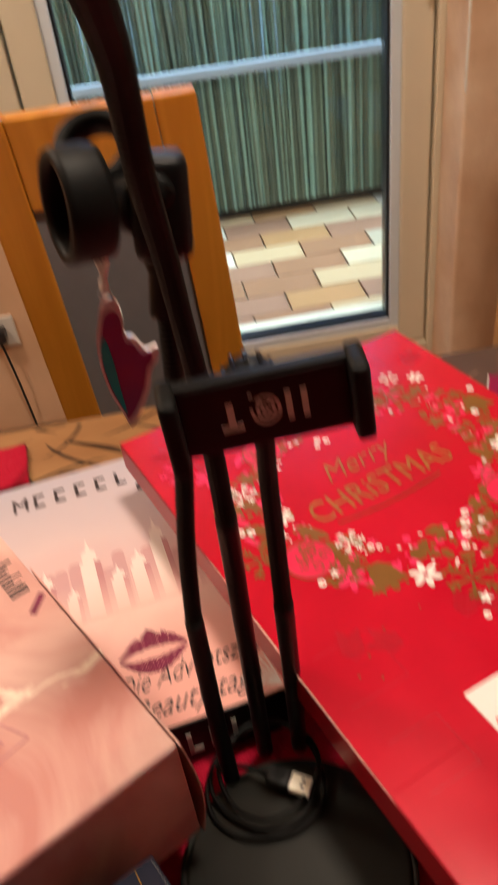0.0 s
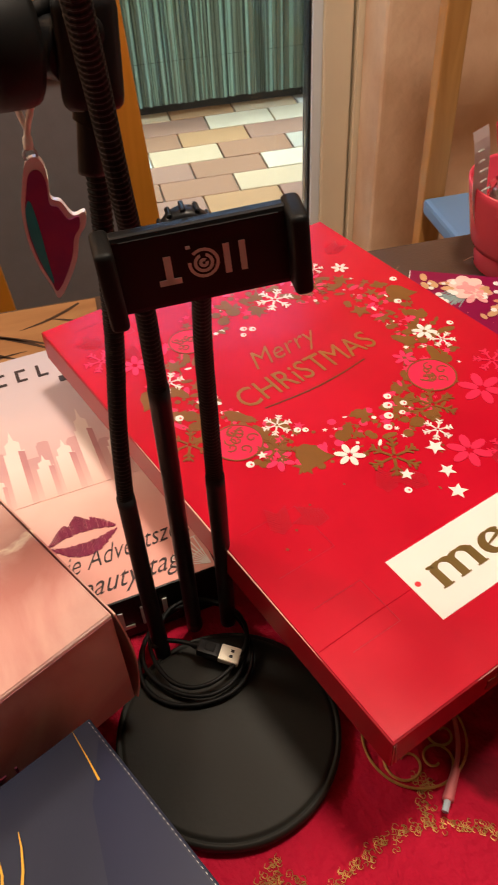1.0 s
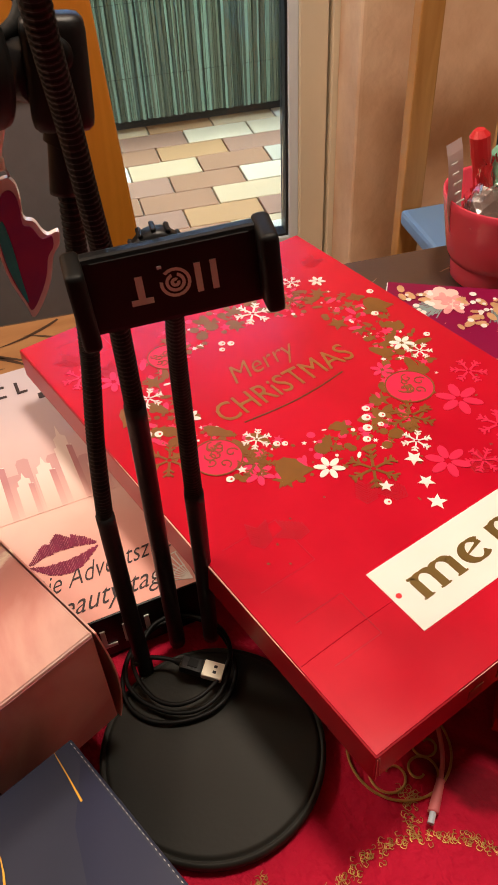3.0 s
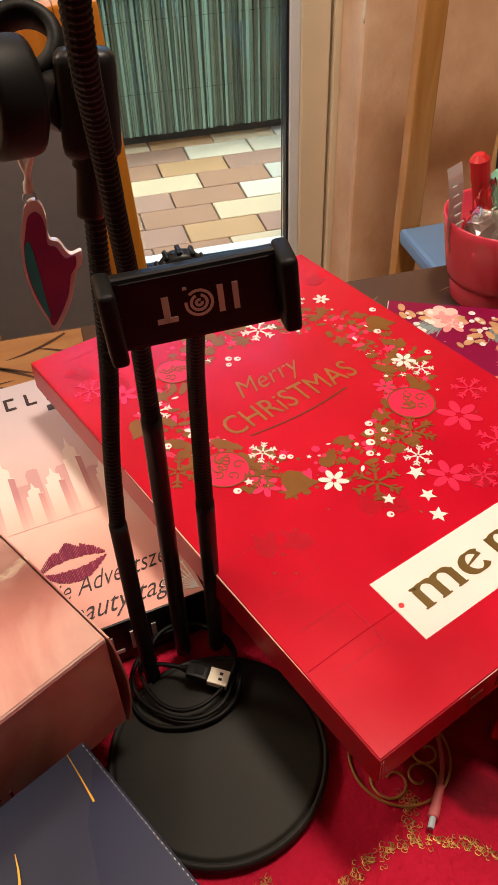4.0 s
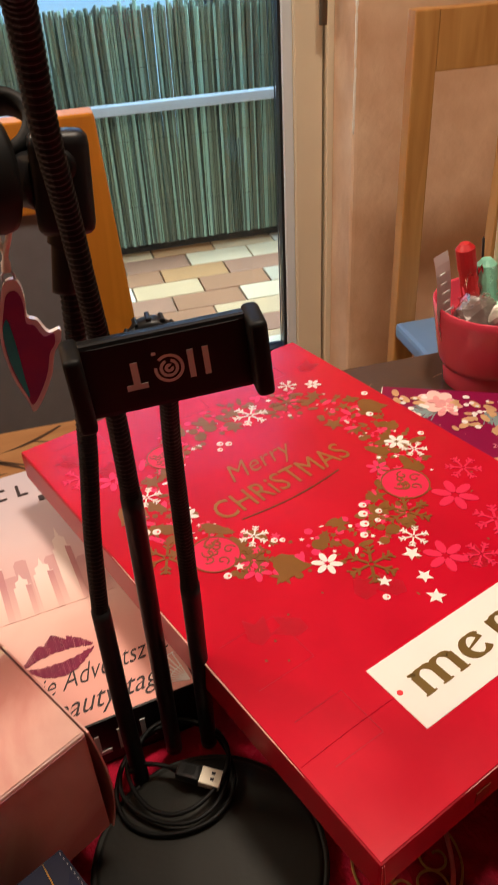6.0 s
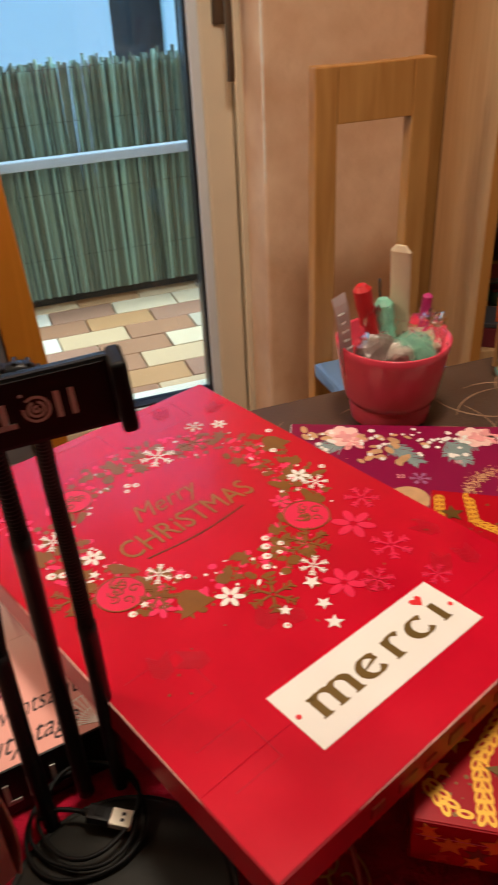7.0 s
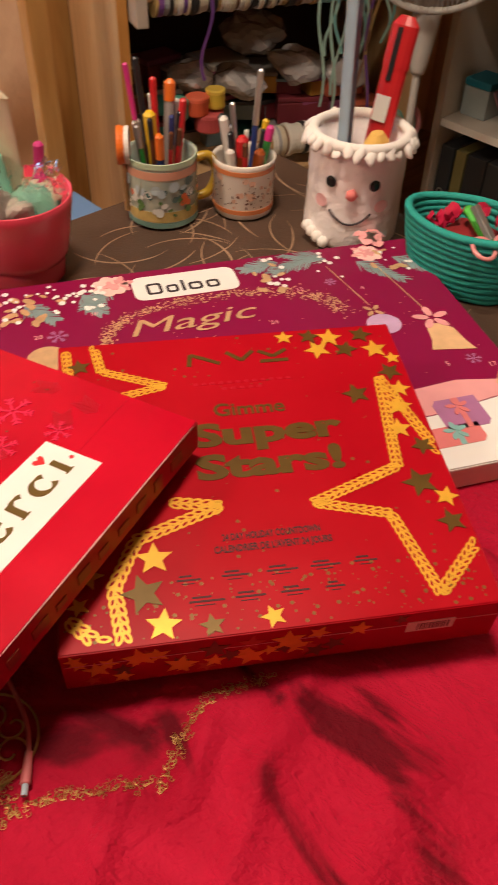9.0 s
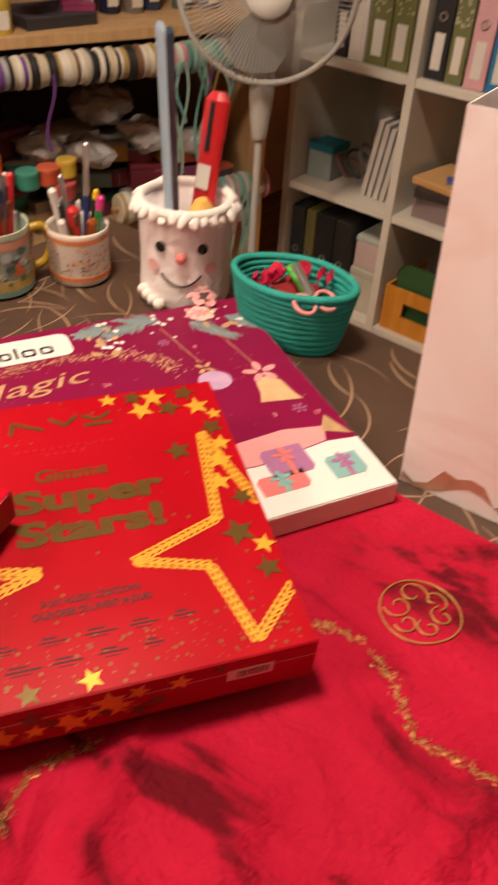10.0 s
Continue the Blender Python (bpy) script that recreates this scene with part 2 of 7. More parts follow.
def tube(points, radius, seg=10, bm=None, cap=True, ribs=0.0, step=0.0):
    """A round tube along a smooth line through the points; radius may be a function of the share of the length; ribs: rings every step metres."""
    bm = bm or bmesh.new()
    pts = [Vector(p) for p in points]
    dense = []
    for i in range(len(pts) - 1):
        p0, p1, p2, p3 = pts[max(i - 1, 0)], pts[i], pts[i + 1], pts[min(i + 2, len(pts) - 1)]
        n = max(2, int((p2 - p1).length / step * 4)) if step else 8
        for k in range(n):
            u = k / n
            dense.append(0.5 * ((2 * p1) + (p2 - p0) * u + (2 * p0 - 5 * p1 + 4 * p2 - p3) * u * u + (3 * p1 - p0 - 3 * p2 + p3) * u ** 3))
    dense.append(pts[-1])
    up = Vector((0.3, 0.2, 1)).normalized()
    rings = []
    for i, p in enumerate(dense):
        d = (dense[min(i + 1, len(dense) - 1)] - dense[max(i - 1, 0)]).normalized()
        side = d.cross(up)
        if side.length < 0.05:
            side = d.cross(Vector((1, 0, 0)))
        side.normalize()
        up2 = side.cross(d)
        r = radius(i / (len(dense) - 1)) if callable(radius) else radius
        if ribs:
            r *= (1 + ribs if i % 4 < 2 else 1 - ribs)
        rings.append([bm.verts.new(p + r * (math.cos(2 * math.pi * k / seg) * side + math.sin(2 * math.pi * k / seg) * up2)) for k in range(seg)])
    for a, b in zip(rings, rings[1:]):
        for k in range(seg):
            bm.faces.new((a[k], a[(k + 1) % seg], b[(k + 1) % seg], b[k]))
    if cap:
        bm.faces.new(rings[0])
        bm.faces.new(rings[-1])
    return bm


def plate(bm, outline, z, thick=0.0003):
    """A thin raised shape from an outline of (x, y)."""
    thick += 0.0000025 * ((len(bm.verts) * 7) % 31)
    low = [bm.verts.new((x, y, z)) for x, y in outline]
    top = [bm.verts.new((x, y, z + thick)) for x, y in outline]
    bm.faces.new(top)
    for k in range(len(low)):
        j = (k + 1) % len(low)
        bm.faces.new((low[k], low[j], top[j], top[k]))
    return bm


def disc(x, y, r, n=16, squash=1.0, turn=0.0):
    out = []
    for k in range(n):
        a = 2 * math.pi * k / n
        px, py = r * math.cos(a), r * squash * math.sin(a)
        out.append((x + px * math.cos(turn) - py * math.sin(turn), y + px * math.sin(turn) + py * math.cos(turn)))
    return out


def star(x, y, r, n=5, inner=0.42, turn=0.0):
    return [(x + (r if k % 2 == 0 else r * inner) * math.sin(turn + math.pi * k / n), y + (r if k % 2 == 0 else r * inner) * math.cos(turn + math.pi * k / n)) for k in range(2 * n)]


def bar(x0, y0, x1, y1, w):
    d = Vector((x1 - x0, y1 - y0)).normalized() * w / 2
    return [(x0 - d.y, y0 + d.x), (x0 + d.y, y0 - d.x), (x1 + d.y, y1 - d.x), (x1 - d.y, y1 + d.x)]


def rounded(x0, x1, y0, y1, r, n=5):
    out = []
    for cx, cy, a0 in ((x1 - r, y1 - r, 0), (x0 + r, y1 - r, 90), (x0 + r, y0 + r, 180), (x1 - r, y0 + r, 270)):
        for k in range(n + 1):
            a = radians(a0 + 90 * k / n)
            out.append((cx + r * math.cos(a), cy + r * math.sin(a)))
    return out


def snowflake(bm, x, y, r, z, w=None, turn=0.0):
    w = w or r * 0.115
    for k in range(6):
        a = turn + k * math.pi / 3
        c, s = math.cos(a), math.sin(a)
        plate(bm, bar(x + 0.1 * r * c, y + 0.1 * r * s, x + r * c, y + r * s, w), z)
        for q in (0.55, 0.8):
            for e in (-0.8, 0.8):
                plate(bm, bar(x + q * r * c, y + q * r * s, x + q * r * c + 0.3 * r * math.cos(a + e), y + q * r * s + 0.3 * r * math.sin(a + e), w * 0.8), z)
    return bm


def flower(bm, x, y, r, z, n=6, turn=0.0):
    for k in range(n):
        a = turn + 2 * math.pi * k / n
        plate(bm, disc(x + 0.56 * r * math.cos(a), y + 0.56 * r * math.sin(a), 0.42 * r, 10, 0.5, a), z)
    return bm


def sheet_text(name, body, size, mat, parent, m, width=None, shear=0.0, bold=0.0, label="", squeeze=1.0):
    """Raised lettering of the built-in font as a mesh."""
    cu = bpy.data.curves.new(name, "FONT")
    cu.body, cu.size, cu.extrude, cu.shear, cu.offset = body, size, 0.00015, shear, bold
    cu.resolution_u = 3
    tmp = bpy.data.objects.new(name, cu)
    scene.collection.objects.link(tmp)
    bpy.context.view_layer.update()
    me = bpy.data.meshes.new_from_object(tmp.evaluated_get(bpy.context.evaluated_depsgraph_get()))
    bpy.data.objects.remove(tmp)
    if width:
        xs = [v.co.x for v in me.vertices]
        k = width / (max(xs) - min(xs))
        x_low = min(xs)
        for v in me.vertices:
            v.co.x = (v.co.x - x_low) * k
    for v in me.vertices:
        v.co.y *= squeeze
    me.materials.clear()
    me.materials.append(mat)
    ob = new(name, me)
    ob.parent = parent
    ob.matrix_basis = m
    if label:
        tagged(ob, label)
    return ob


def axes(x, y, z, ux, uy, tilt=0.0):
    """A pose at (x, y, z) whose x axis points along (ux, uy) in plan."""
    return pose(x, y, z, tilt, 0, math.degrees(math.atan2(uy, ux)))


# ---- the room ----
def structure(name, bm, mat, label, category, m=ROOM):
    return tagged(part(name, bm, mat, m=m), label, category, kind="structure")


T = 0.748
structure("floor", box_bm(-2.6, 3.0, -4.4, 2.08, -0.06, 0.0), M_FLOOR, "brown wooden floor of the room", "floor")
structure("ceiling", box_bm(-2.6, 3.0, -4.4, 2.4, 2.42, 2.5), M_CEIL, "cream painted ceiling", "ceiling")
structure("wall_back", box_bm(-2.7, 3.1, -4.5, -4.4, -0.06, 2.5), M_WALL, "apricot plaster wall behind", "wall")
structure("wall_west", box_bm(-2.7, -2.6, -4.4, 2.4, -0.06, 2.5), M_WALL, "apricot plaster side wall", "wall")
structure("wall_east", box_bm(3.0, 3.1, -4.4, 2.4, -0.06, 2.5), M_WALL, "apricot plaster wall behind the white shelf", "wall")
bm = bmesh.new()
block(bm, -2.6, 0.07, 2.08, 2.36, -0.06, 2.42)
block(bm, 1.26, 3.0, 1.99, 2.36, -0.06, 2.42)
block(bm, 0.07, 1.26, 2.08, 2.36, 2.12, 2.42)
structure("wall_north", bm, M_WALL, "apricot plaster wall round the terrace door", "wall")
structure("pier", box_bm(1.027, 1.415, 1.93, 2.057, 0.0, 2.42, 0.012, 3), M_PIER, "limewashed plaster pier beside the terrace door", "pier")

structure("trim", box_bm(1.418, 1.505, 1.950, 1.988, 0.0, 2.42, 0.004), M_CHAIR_PALE, "honey brown wooden post beside the pier", "post")
M_CHIP = material("pale_chipped_filler", (0.86, 0.78, 0.68), 0.85, vary=0.1, scale=40, bump=0.5, bump_scale=120)
chips = thing("plaster_chip", ROOM @ pose(1.0268, 1.930, 0.0), "pale chipped filler along the pier's corner", "plaster", kind="structure")
rnd = random.Random(40)
for k in range(26):
    bm = bmesh.new()
    bmesh.ops.create_icosphere(bm, subdivisions=2, radius=1.0)
    for v in bm.verts:
        v.co += v.co * 0.35 * noise.noise(v.co * 2.2 + Vector((k, 0, 0)))
        v.co = Vector((v.co.x * 0.0042, v.co.y * 0.0034, v.co.z * 0.020 * (1 + k % 3)))
    part("chip", bm, M_CHIP, chips, smooth=True, m=pose(0.0046 + 0.0008 * (k % 2), 0.0042, 0.74 + 0.034 * k + rnd.uniform(-0.01, 0.01)))

# terrace door: outer frame, leaf, beads, gasket, pane, handle
door = thing("door_1", ROOM @ pose(0, 0, 0), "cream terrace door with one large pane", "door", kind="structure")
bm = bmesh.new()
block(bm, 0.07, 0.13, 2.06, 2.30, 0.0, 2.12, 0.004)
block(bm, 1.015, 1.072, 2.06, 2.30, 0.0, 2.12, 0.004)
block(bm, 0.13, 1.015, 2.06, 2.30, 2.06, 2.12, 0.004)
block(bm, 0.13, 1.015, 2.06, 2.32, 0.0, 0.06, 0.004)
part("outer_frame", bm, M_FRAME, door)
GL, GR, GB, GT = 0.236, 0.912, 0.145, 1.96
bm = bmesh.new()
for x0, x1, z0, z1 in ((0.136, GL - 0.03, 0.066, 2.054), (GR + 0.03, 1.009, 0.066, 2.054), (GL - 0.03, GR + 0.03, 0.066, GB - 0.03), (GL - 0.03, GR + 0.03, GT + 0.03, 2.054)):
    block(bm, x0, x1, 2.07, 2.15, z0, z1, 0.005)
part("leaf_frame", bm, M_FRAME, door)
bm = bmesh.new()
for x0, x1, z0, z1 in ((GL - 0.03, GL - 0.006, GB - 0.03, GT + 0.03), (GR + 0.006, GR + 0.03, GB - 0.03, GT + 0.03), (GL - 0.006, GR + 0.006, GB - 0.03, GB - 0.006), (GL - 0.006, GR + 0.006, GT + 0.006, GT + 0.03)):
    block(bm, x0, x1, 2.078, 2.14, z0, z1, 0.003)
part("glazing_bead", bm, M_BEAD, door, "white glazing bead that shines in the daylight")
bm = bmesh.new()
for x0, x1, z0, z1 in ((GL - 0.006, GL, GB - 0.006, GT + 0.006), (GR, GR + 0.006, GB - 0.006, GT + 0.006), (GL, GR, GB - 0.006, GB), (GL, GR, GT, GT + 0.006)):
    block(bm, x0, x1, 2.086, 2.13, z0, z1)
part("gasket", bm, M_GASKET, door)
pane = part("pane", box_bm(GL, GR, 2.112, 2.118, GB, GT), M_PANE, door)
pane.visible_shadow = False
bm = bmesh.new()
tube([(0.985, 2.072, 1.10), (0.985, 2.018, 1.10), (0.986, 2.008, 1.07), (0.987, 2.008, 0.96), (0.987, 2.010, 0.925)], 0.0085, 12, bm)
block(bm, 0.970, 1.000, 2.060, 2.072, 1.03, 1.16, 0.004)
part("door_handle", bm, material("bronze_handle", (0.16, 0.12, 0.085), 0.4, metal=0.7, vary=0.2), door, "dull bronze door handle", True)

# ---- outside: balcony, reed screen, house across ----
structure("ground", box_bm(-400, 400, 5.0, 800, -6.2, -6.0), material("distant_ground", (0.06, 0.08, 0.04), 0.95, vary=0.4, scale=0.2), "far green and grey ground below the balcony", "ground")
slab = structure("balcony_floor", box_bm(-2.2, 3.4, 2.36, 3.5, -0.14, -0.022), material("grey_mortar", (0.40, 0.33, 0.25), 0.9, vary=0.2, scale=20), "balcony floor of multicoloured clay tiles", "balcony floor")
m = material("fired_clay_tile", (0.4, 0.2, 0.1), 0.42, vary=0.1, scale=20, bump=0.12, bump_scale=90)
t = m.node_tree
info = t.nodes.new("ShaderNodeObjectInfo")
r = t.nodes.new("ShaderNodeValToRGB")
r.color_ramp.interpolation = "CONSTANT"
e = r.color_ramp.elements
e[0].position, e[0].color = 0.0, (0.36, 0.17, 0.10, 1)
e[1].position, e[1].color = 0.22, (0.46, 0.22, 0.09, 1)
for p, c in ((0.4, (0.58, 0.37, 0.20, 1)), (0.55, (0.36, 0.16, 0.08, 1)), (0.68, (0.66, 0.48, 0.30, 1)), (0.8, (0.50, 0.38, 0.26, 1)), (0.9, (0.70, 0.57, 0.43, 1))):
    e.new(p).color = c
t.links.new(info.outputs["Random"], r.inputs[0])
mixed = t.nodes.new("ShaderNodeMixRGB")
mixed.blend_type = "MULTIPLY"
mixed.inputs[0].default_value = 0.15
t.links.new(r.outputs[0], mixed.inputs[1])
t.links.new(t.nodes["Noise Texture"].outputs["Fac"], mixed.inputs[2])
t.links.new(mixed.outputs[0], t.nodes["Principled BSDF"].inputs["Base Color"])
M_CLAY = m

M_REED = material("weathered_reed", (0.16, 0.15, 0.09), 0.8, vary=0.3, scale=20)
t = M_REED.node_tree
geo = t.nodes.new("ShaderNodeNewGeometry")
r = t.nodes.new("ShaderNodeValToRGB")
e = r.color_ramp.elements
e[0].color, e[1].color = (0.08, 0.120, 0.100, 1), (0.32, 0.51, 0.42, 1)
e.new(0.55).color = (0.17, 0.20, 0.14, 1)
t.links.new(geo.outputs["Random Per Island"], r.inputs[0])
t.links.new(r.outputs[0], t.nodes["Principled BSDF"].inputs["Base Color"])
screen = thing("reed_screen", ROOM @ pose(0, 3.27, 0), "weathered greenish reed mat screen on the balcony railing", "screen")
bm = bmesh.new()
rnd = random.Random(4)
x, layer = -1.6, 0
while layer < 2:
    w = rnd.uniform(0.006, 0.013)
    if x > 3.2:
        x, layer = -1.6, layer + 1
    top = 0.842 + rnd.uniform(-0.014, 0.014) + (0.02 if rnd.random() < 0.1 else 0)
    lean = rnd.uniform(-0.012, 0.012)
    y0 = rnd.uniform(-0.008, 0.008) + 0.022 * layer
    ring = []
    for z in (0.03, top):
        ring.append([bm.verts.new((x + lean * z + w * 0.6 * math.cos(a), y0 + w * 0.6 * math.sin(a), z)) for a in (0.3, 1.87, 3.44, 5.01)])
    for k in range(4):
        bm.faces.new((ring[0][k], ring[0][(k + 1) % 4], ring[1][(k + 1) % 4], ring[1][k]))
    bm.faces.new(ring[1])
    x += w * 0.74
tagged(part("reed", bm, M_REED, screen), kind="stuff")
bm = bmesh.new()
for z in (0.18, 0.42, 0.66, 0.83):
    tube([(-1.6, -0.012, z), (0.8, -0.013, z + 0.004), (3.2, -0.012, z)], 0.0006, 5, bm)
part("binding_wire", bm, M_GASKET, screen)
rail = thing("balcony_railing", ROOM @ pose(0, 3.21, 0), "pale blue-grey metal balcony railing in front of the reed mat", "railing")
M_RAIL = material("pale_metal_paint", (0.42, 0.48, 0.55), 0.4, vary=0.08, scale=12)
part("handrail", box_bm(-1.6, 3.2, -0.018, 0.018, 0.528, 0.563, 0.006), M_RAIL, rail)
for x in (-1.2, 1.9, 3.1):
    part("post", box_bm(x, x + 0.035, -0.018, 0.018, -0.022, 0.528, 0.005), M_RAIL, rail)
structure("balcony_kerb", box_bm(-2.2, 3.4, 3.30, 3.5, -0.022, 0.10, 0.006), material("dark_kerb", (0.05, 0.045, 0.04), 0.9, vary=0.3), "dark concrete kerb below the reed mat", "kerb")

house = thing("house_across", ROOM @ pose(0, 9.6, -6.0), "white rendered house across the yard with dark windows", "house")
# white render; the blue cast of the sky's light is mixed into its colour
M_HOUSE = material("white_render_blue_cast", (0.60, 0.80, 0.88), 0.9, vary=0.05, scale=1.2)
bm = bmesh.new()
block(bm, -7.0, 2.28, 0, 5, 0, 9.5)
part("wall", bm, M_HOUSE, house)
bm = bmesh.new()
block(bm, 2.28, 9.0, 0.6, 5, 0, 9.0)
part("wing_wall", bm, material("grey_slate_cladding", (0.035, 0.035, 0.035), 0.8, vary=0.2, scale=3), house, "dark slate wing of the house")
part("downpipe", box_bm(2.98, 3.12, 0.45, 0.59, 0, 9.0, 0.03), M_HOUSE, house)
for x in (-5.2, -2.4):
    w = part("window", box_bm(x, x + 1.2, -0.06, 0.1, 7.4, 8.9, 0.02), M_FRAME, house)
    part("window_pane", box_bm(x + 0.1, x + 1.1, -0.075, -0.06, 7.5, 8.8), material("dark_window_glass", (0.03, 0.04, 0.05), 0.08), w)

# ---- table, oilcloth and velvet cloth ----
table = thing("table", ROOM @ pose(0.2, 0.22, 0), "long wooden work table under a brown oilcloth", "table")
part("tabletop", box_bm(-1.45, 0.97, -0.78, 0.74, T - 0.036, T - 0.004, 0.004), M_CASE, table)
for x in (-1.38, 0.86):
    for y in (-0.7, 0.62):
        part("leg", box_bm(x, x + 0.06, y, y + 0.06, 0.0, T - 0.036, 0.004), M_CASE, table)
oil = thing("oilcloth", ROOM @ pose(0.2, 0.22, T - 0.004), "brown oilcloth printed with thin gold swirling lines", "tablecloth")
bm = box_bm(-1.46, 0.978, -0.79, 0.748, 0.0005, 0.0032, 0.0006, 1)
part("cloth", bm, M_TABLE, oil)
bm = bmesh.new()
rnd = random.Random(11)
for k in range(470):
    x, y = (rnd.uniform(-1.4, 0.94), rnd.uniform(-0.7, 0.72)) if k < 180 else (rnd.uniform(0.1, 0.94), rnd.uniform(-0.1, 0.72))
    a, curl, n, d = rnd.uniform(0, 6.28), rnd.choice((-1, 1)) * rnd.uniform(4, 17), rnd.randint(9, 18), 0.007
    line = [(x, y)]
    for _ in range(n):
        a += curl * d
        line.append((line[-1][0] + d * math.cos(a), line[-1][1] + d * math.sin(a)))
    if any(abs(px) > 1.44 or px > 0.965 or abs(py) > 0.735 for px, py in line):
        continue
    w = rnd.uniform(0.0008, 0.0014)
    prev = None
    for i, (px, py) in enumerate(line):
        j = min(i, len(line) - 2)
        dx, dy = line[j + 1][0] - line[j][0], line[j + 1][1] - line[j][1]
        q = w * math.sin(math.pi * (i + 0.35) / (len(line) + 0.4))
        pair = (bm.verts.new((px - dy / d * q, py + dx / d * q, 0.0036)), bm.verts.new((px + dy / d * q, py - dx / d * q, 0.0036)))
        if prev:
            bm.faces.new((prev[0], prev[1], pair[1], pair[0]))
        prev = pair
tagged(part("swirl_print", bm, M_SWIRL, oil), kind="stuff")

# added sheet: the oilcloth's orange reflection is put into its brown colour
lit_patch = thing("place_mat", ROOM @ pose(-0.02, 0.885, T - 0.0002), "brown sheet added where the oilcloth reflects orange, with dark line print", "place mat")
part("sheet", box_bm(-0.34, 0.375, -0.10, 0.078, 0.0, 0.0012, 0.0003, 1), wood("orange_lit_oilcloth", (0.26, 0.115, 0.042), (0.36, 0.185, 0.075), (4, 24, 3), 0.45), lit_patch)
bm = bmesh.new()
rnd = random.Random(19)
for k in range(150):
    x, y = rnd.uniform(-0.32, 0.36), rnd.uniform(-0.09, 0.07)
    a, curl, d, prev = rnd.choice((0.15, 3.0, -0.3)) + rnd.uniform(-0.5, 0.5), rnd.uniform(-16, 16), 0.006, None
    for i in range(14):
        a += curl * d
        x, y = x + d * math.cos(a), y + d * math.sin(a)
        if not (-0.335 < x < 0.37 and -0.097 < y < 0.075):
            break
        q = 0.0020 * math.sin(math.pi * (i + 0.5) / 15)
        pair = (bm.verts.new((x - q * math.sin(a), y + q * math.cos(a), 0.0015)), bm.verts.new((x + q * math.sin(a), y - q * math.cos(a), 0.0015)))
        if prev:
            bm.faces.new((prev[0], prev[1], pair[1], pair[0]))
        prev = pair
tagged(part("line_print", bm, material("dark_brown_print", (0.045, 0.02, 0.010), 0.5, vary=0.2), lit_patch), kind="stuff")

velvet = thing("velvet_cloth", axes(0.886, 0.60, T, 0.985, 0.165), "crumpled red velvet cloth with gold embroidered baubles and chains", "cloth")
bm = bmesh.new()
NX, NY = 300, 240
# soft folds: from (x, y) to (x, y), height and half width
FOLDS = [(-0.360, -0.026, -0.404, -0.040, 0.0045, 0.007), (-0.372, -0.066, -0.415, -0.092, 0.006, 0.008), (-0.295, -0.082, -0.380, -0.110, 0.008, 0.011), (-0.435, -0.062, -0.480, -0.094, 0.006, 0.007), (-0.385, -0.120, -0.43, -0.140, 0.005, 0.008),
         (-0.207, -0.275, -0.26, -0.268, 0.007, 0.010), (-0.080, -0.095, -0.140, -0.107, 0.004, 0.010), (-0.225, -0.195, -0.233, -0.24, 0.003, 0.005), (-0.30, -0.17, -0.40, -0.19, 0.005, 0.016)]


def fold(x, y):
    z = 0.0
    for x0, y0, x1, y1, h, w in FOLDS:
        dx, dy = x1 - x0, y1 - y0
        u = max(0.0, min(1.0, ((x - x0) * dx + (y - y0) * dy) / (dx * dx + dy * dy)))
        q = ((x - x0 - u * dx) ** 2 + (y - y0 - u * dy) ** 2) / (w * w)
        if q < 6:
            z += h * math.exp(-q)
    return z


def velvet_z(x, y):
    p = Vector((x * 6, y * 6, 0.3))
    z = 0.0032 * max(0, noise.noise(p) + 0.15) + 0.0022 * max(0, noise.noise(Vector((x * 19 + y * 9, y * 17 - x * 6, 2.0))))
    near = max(0.0, min(1.0, (-0.10 - y) / 0.12))
    ridge = math.exp(-((x + 0.27 + 0.35 * (y + 0.2)) / 0.016) ** 2) + 0.8 * math.exp(-((x + 0.12 - 0.5 * (y + 0.2)) / 0.02) ** 2) + 0.7 * math.exp(-((x + 0.40 + 0.2 * (y + 0.2)) / 0.014) ** 2)
    return z * (0.25 + near) + near * 0.003 * ridge + fold(x, y) + 0.0004


grid = []
for i in range(NX + 1):
    x = -1.1 + 1.1 * i / NX
    grid.append([bm.verts.new((x, y, velvet_z(x, y))) for y in [-0.72 + 0.90 * j / NY for j in range(NY + 1)]])
for i in range(NX):
    for j in range(NY):
        bm.faces.new((grid[i][j], grid[i + 1][j], grid[i + 1][j + 1], grid[i][j + 1]))
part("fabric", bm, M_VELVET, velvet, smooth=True)


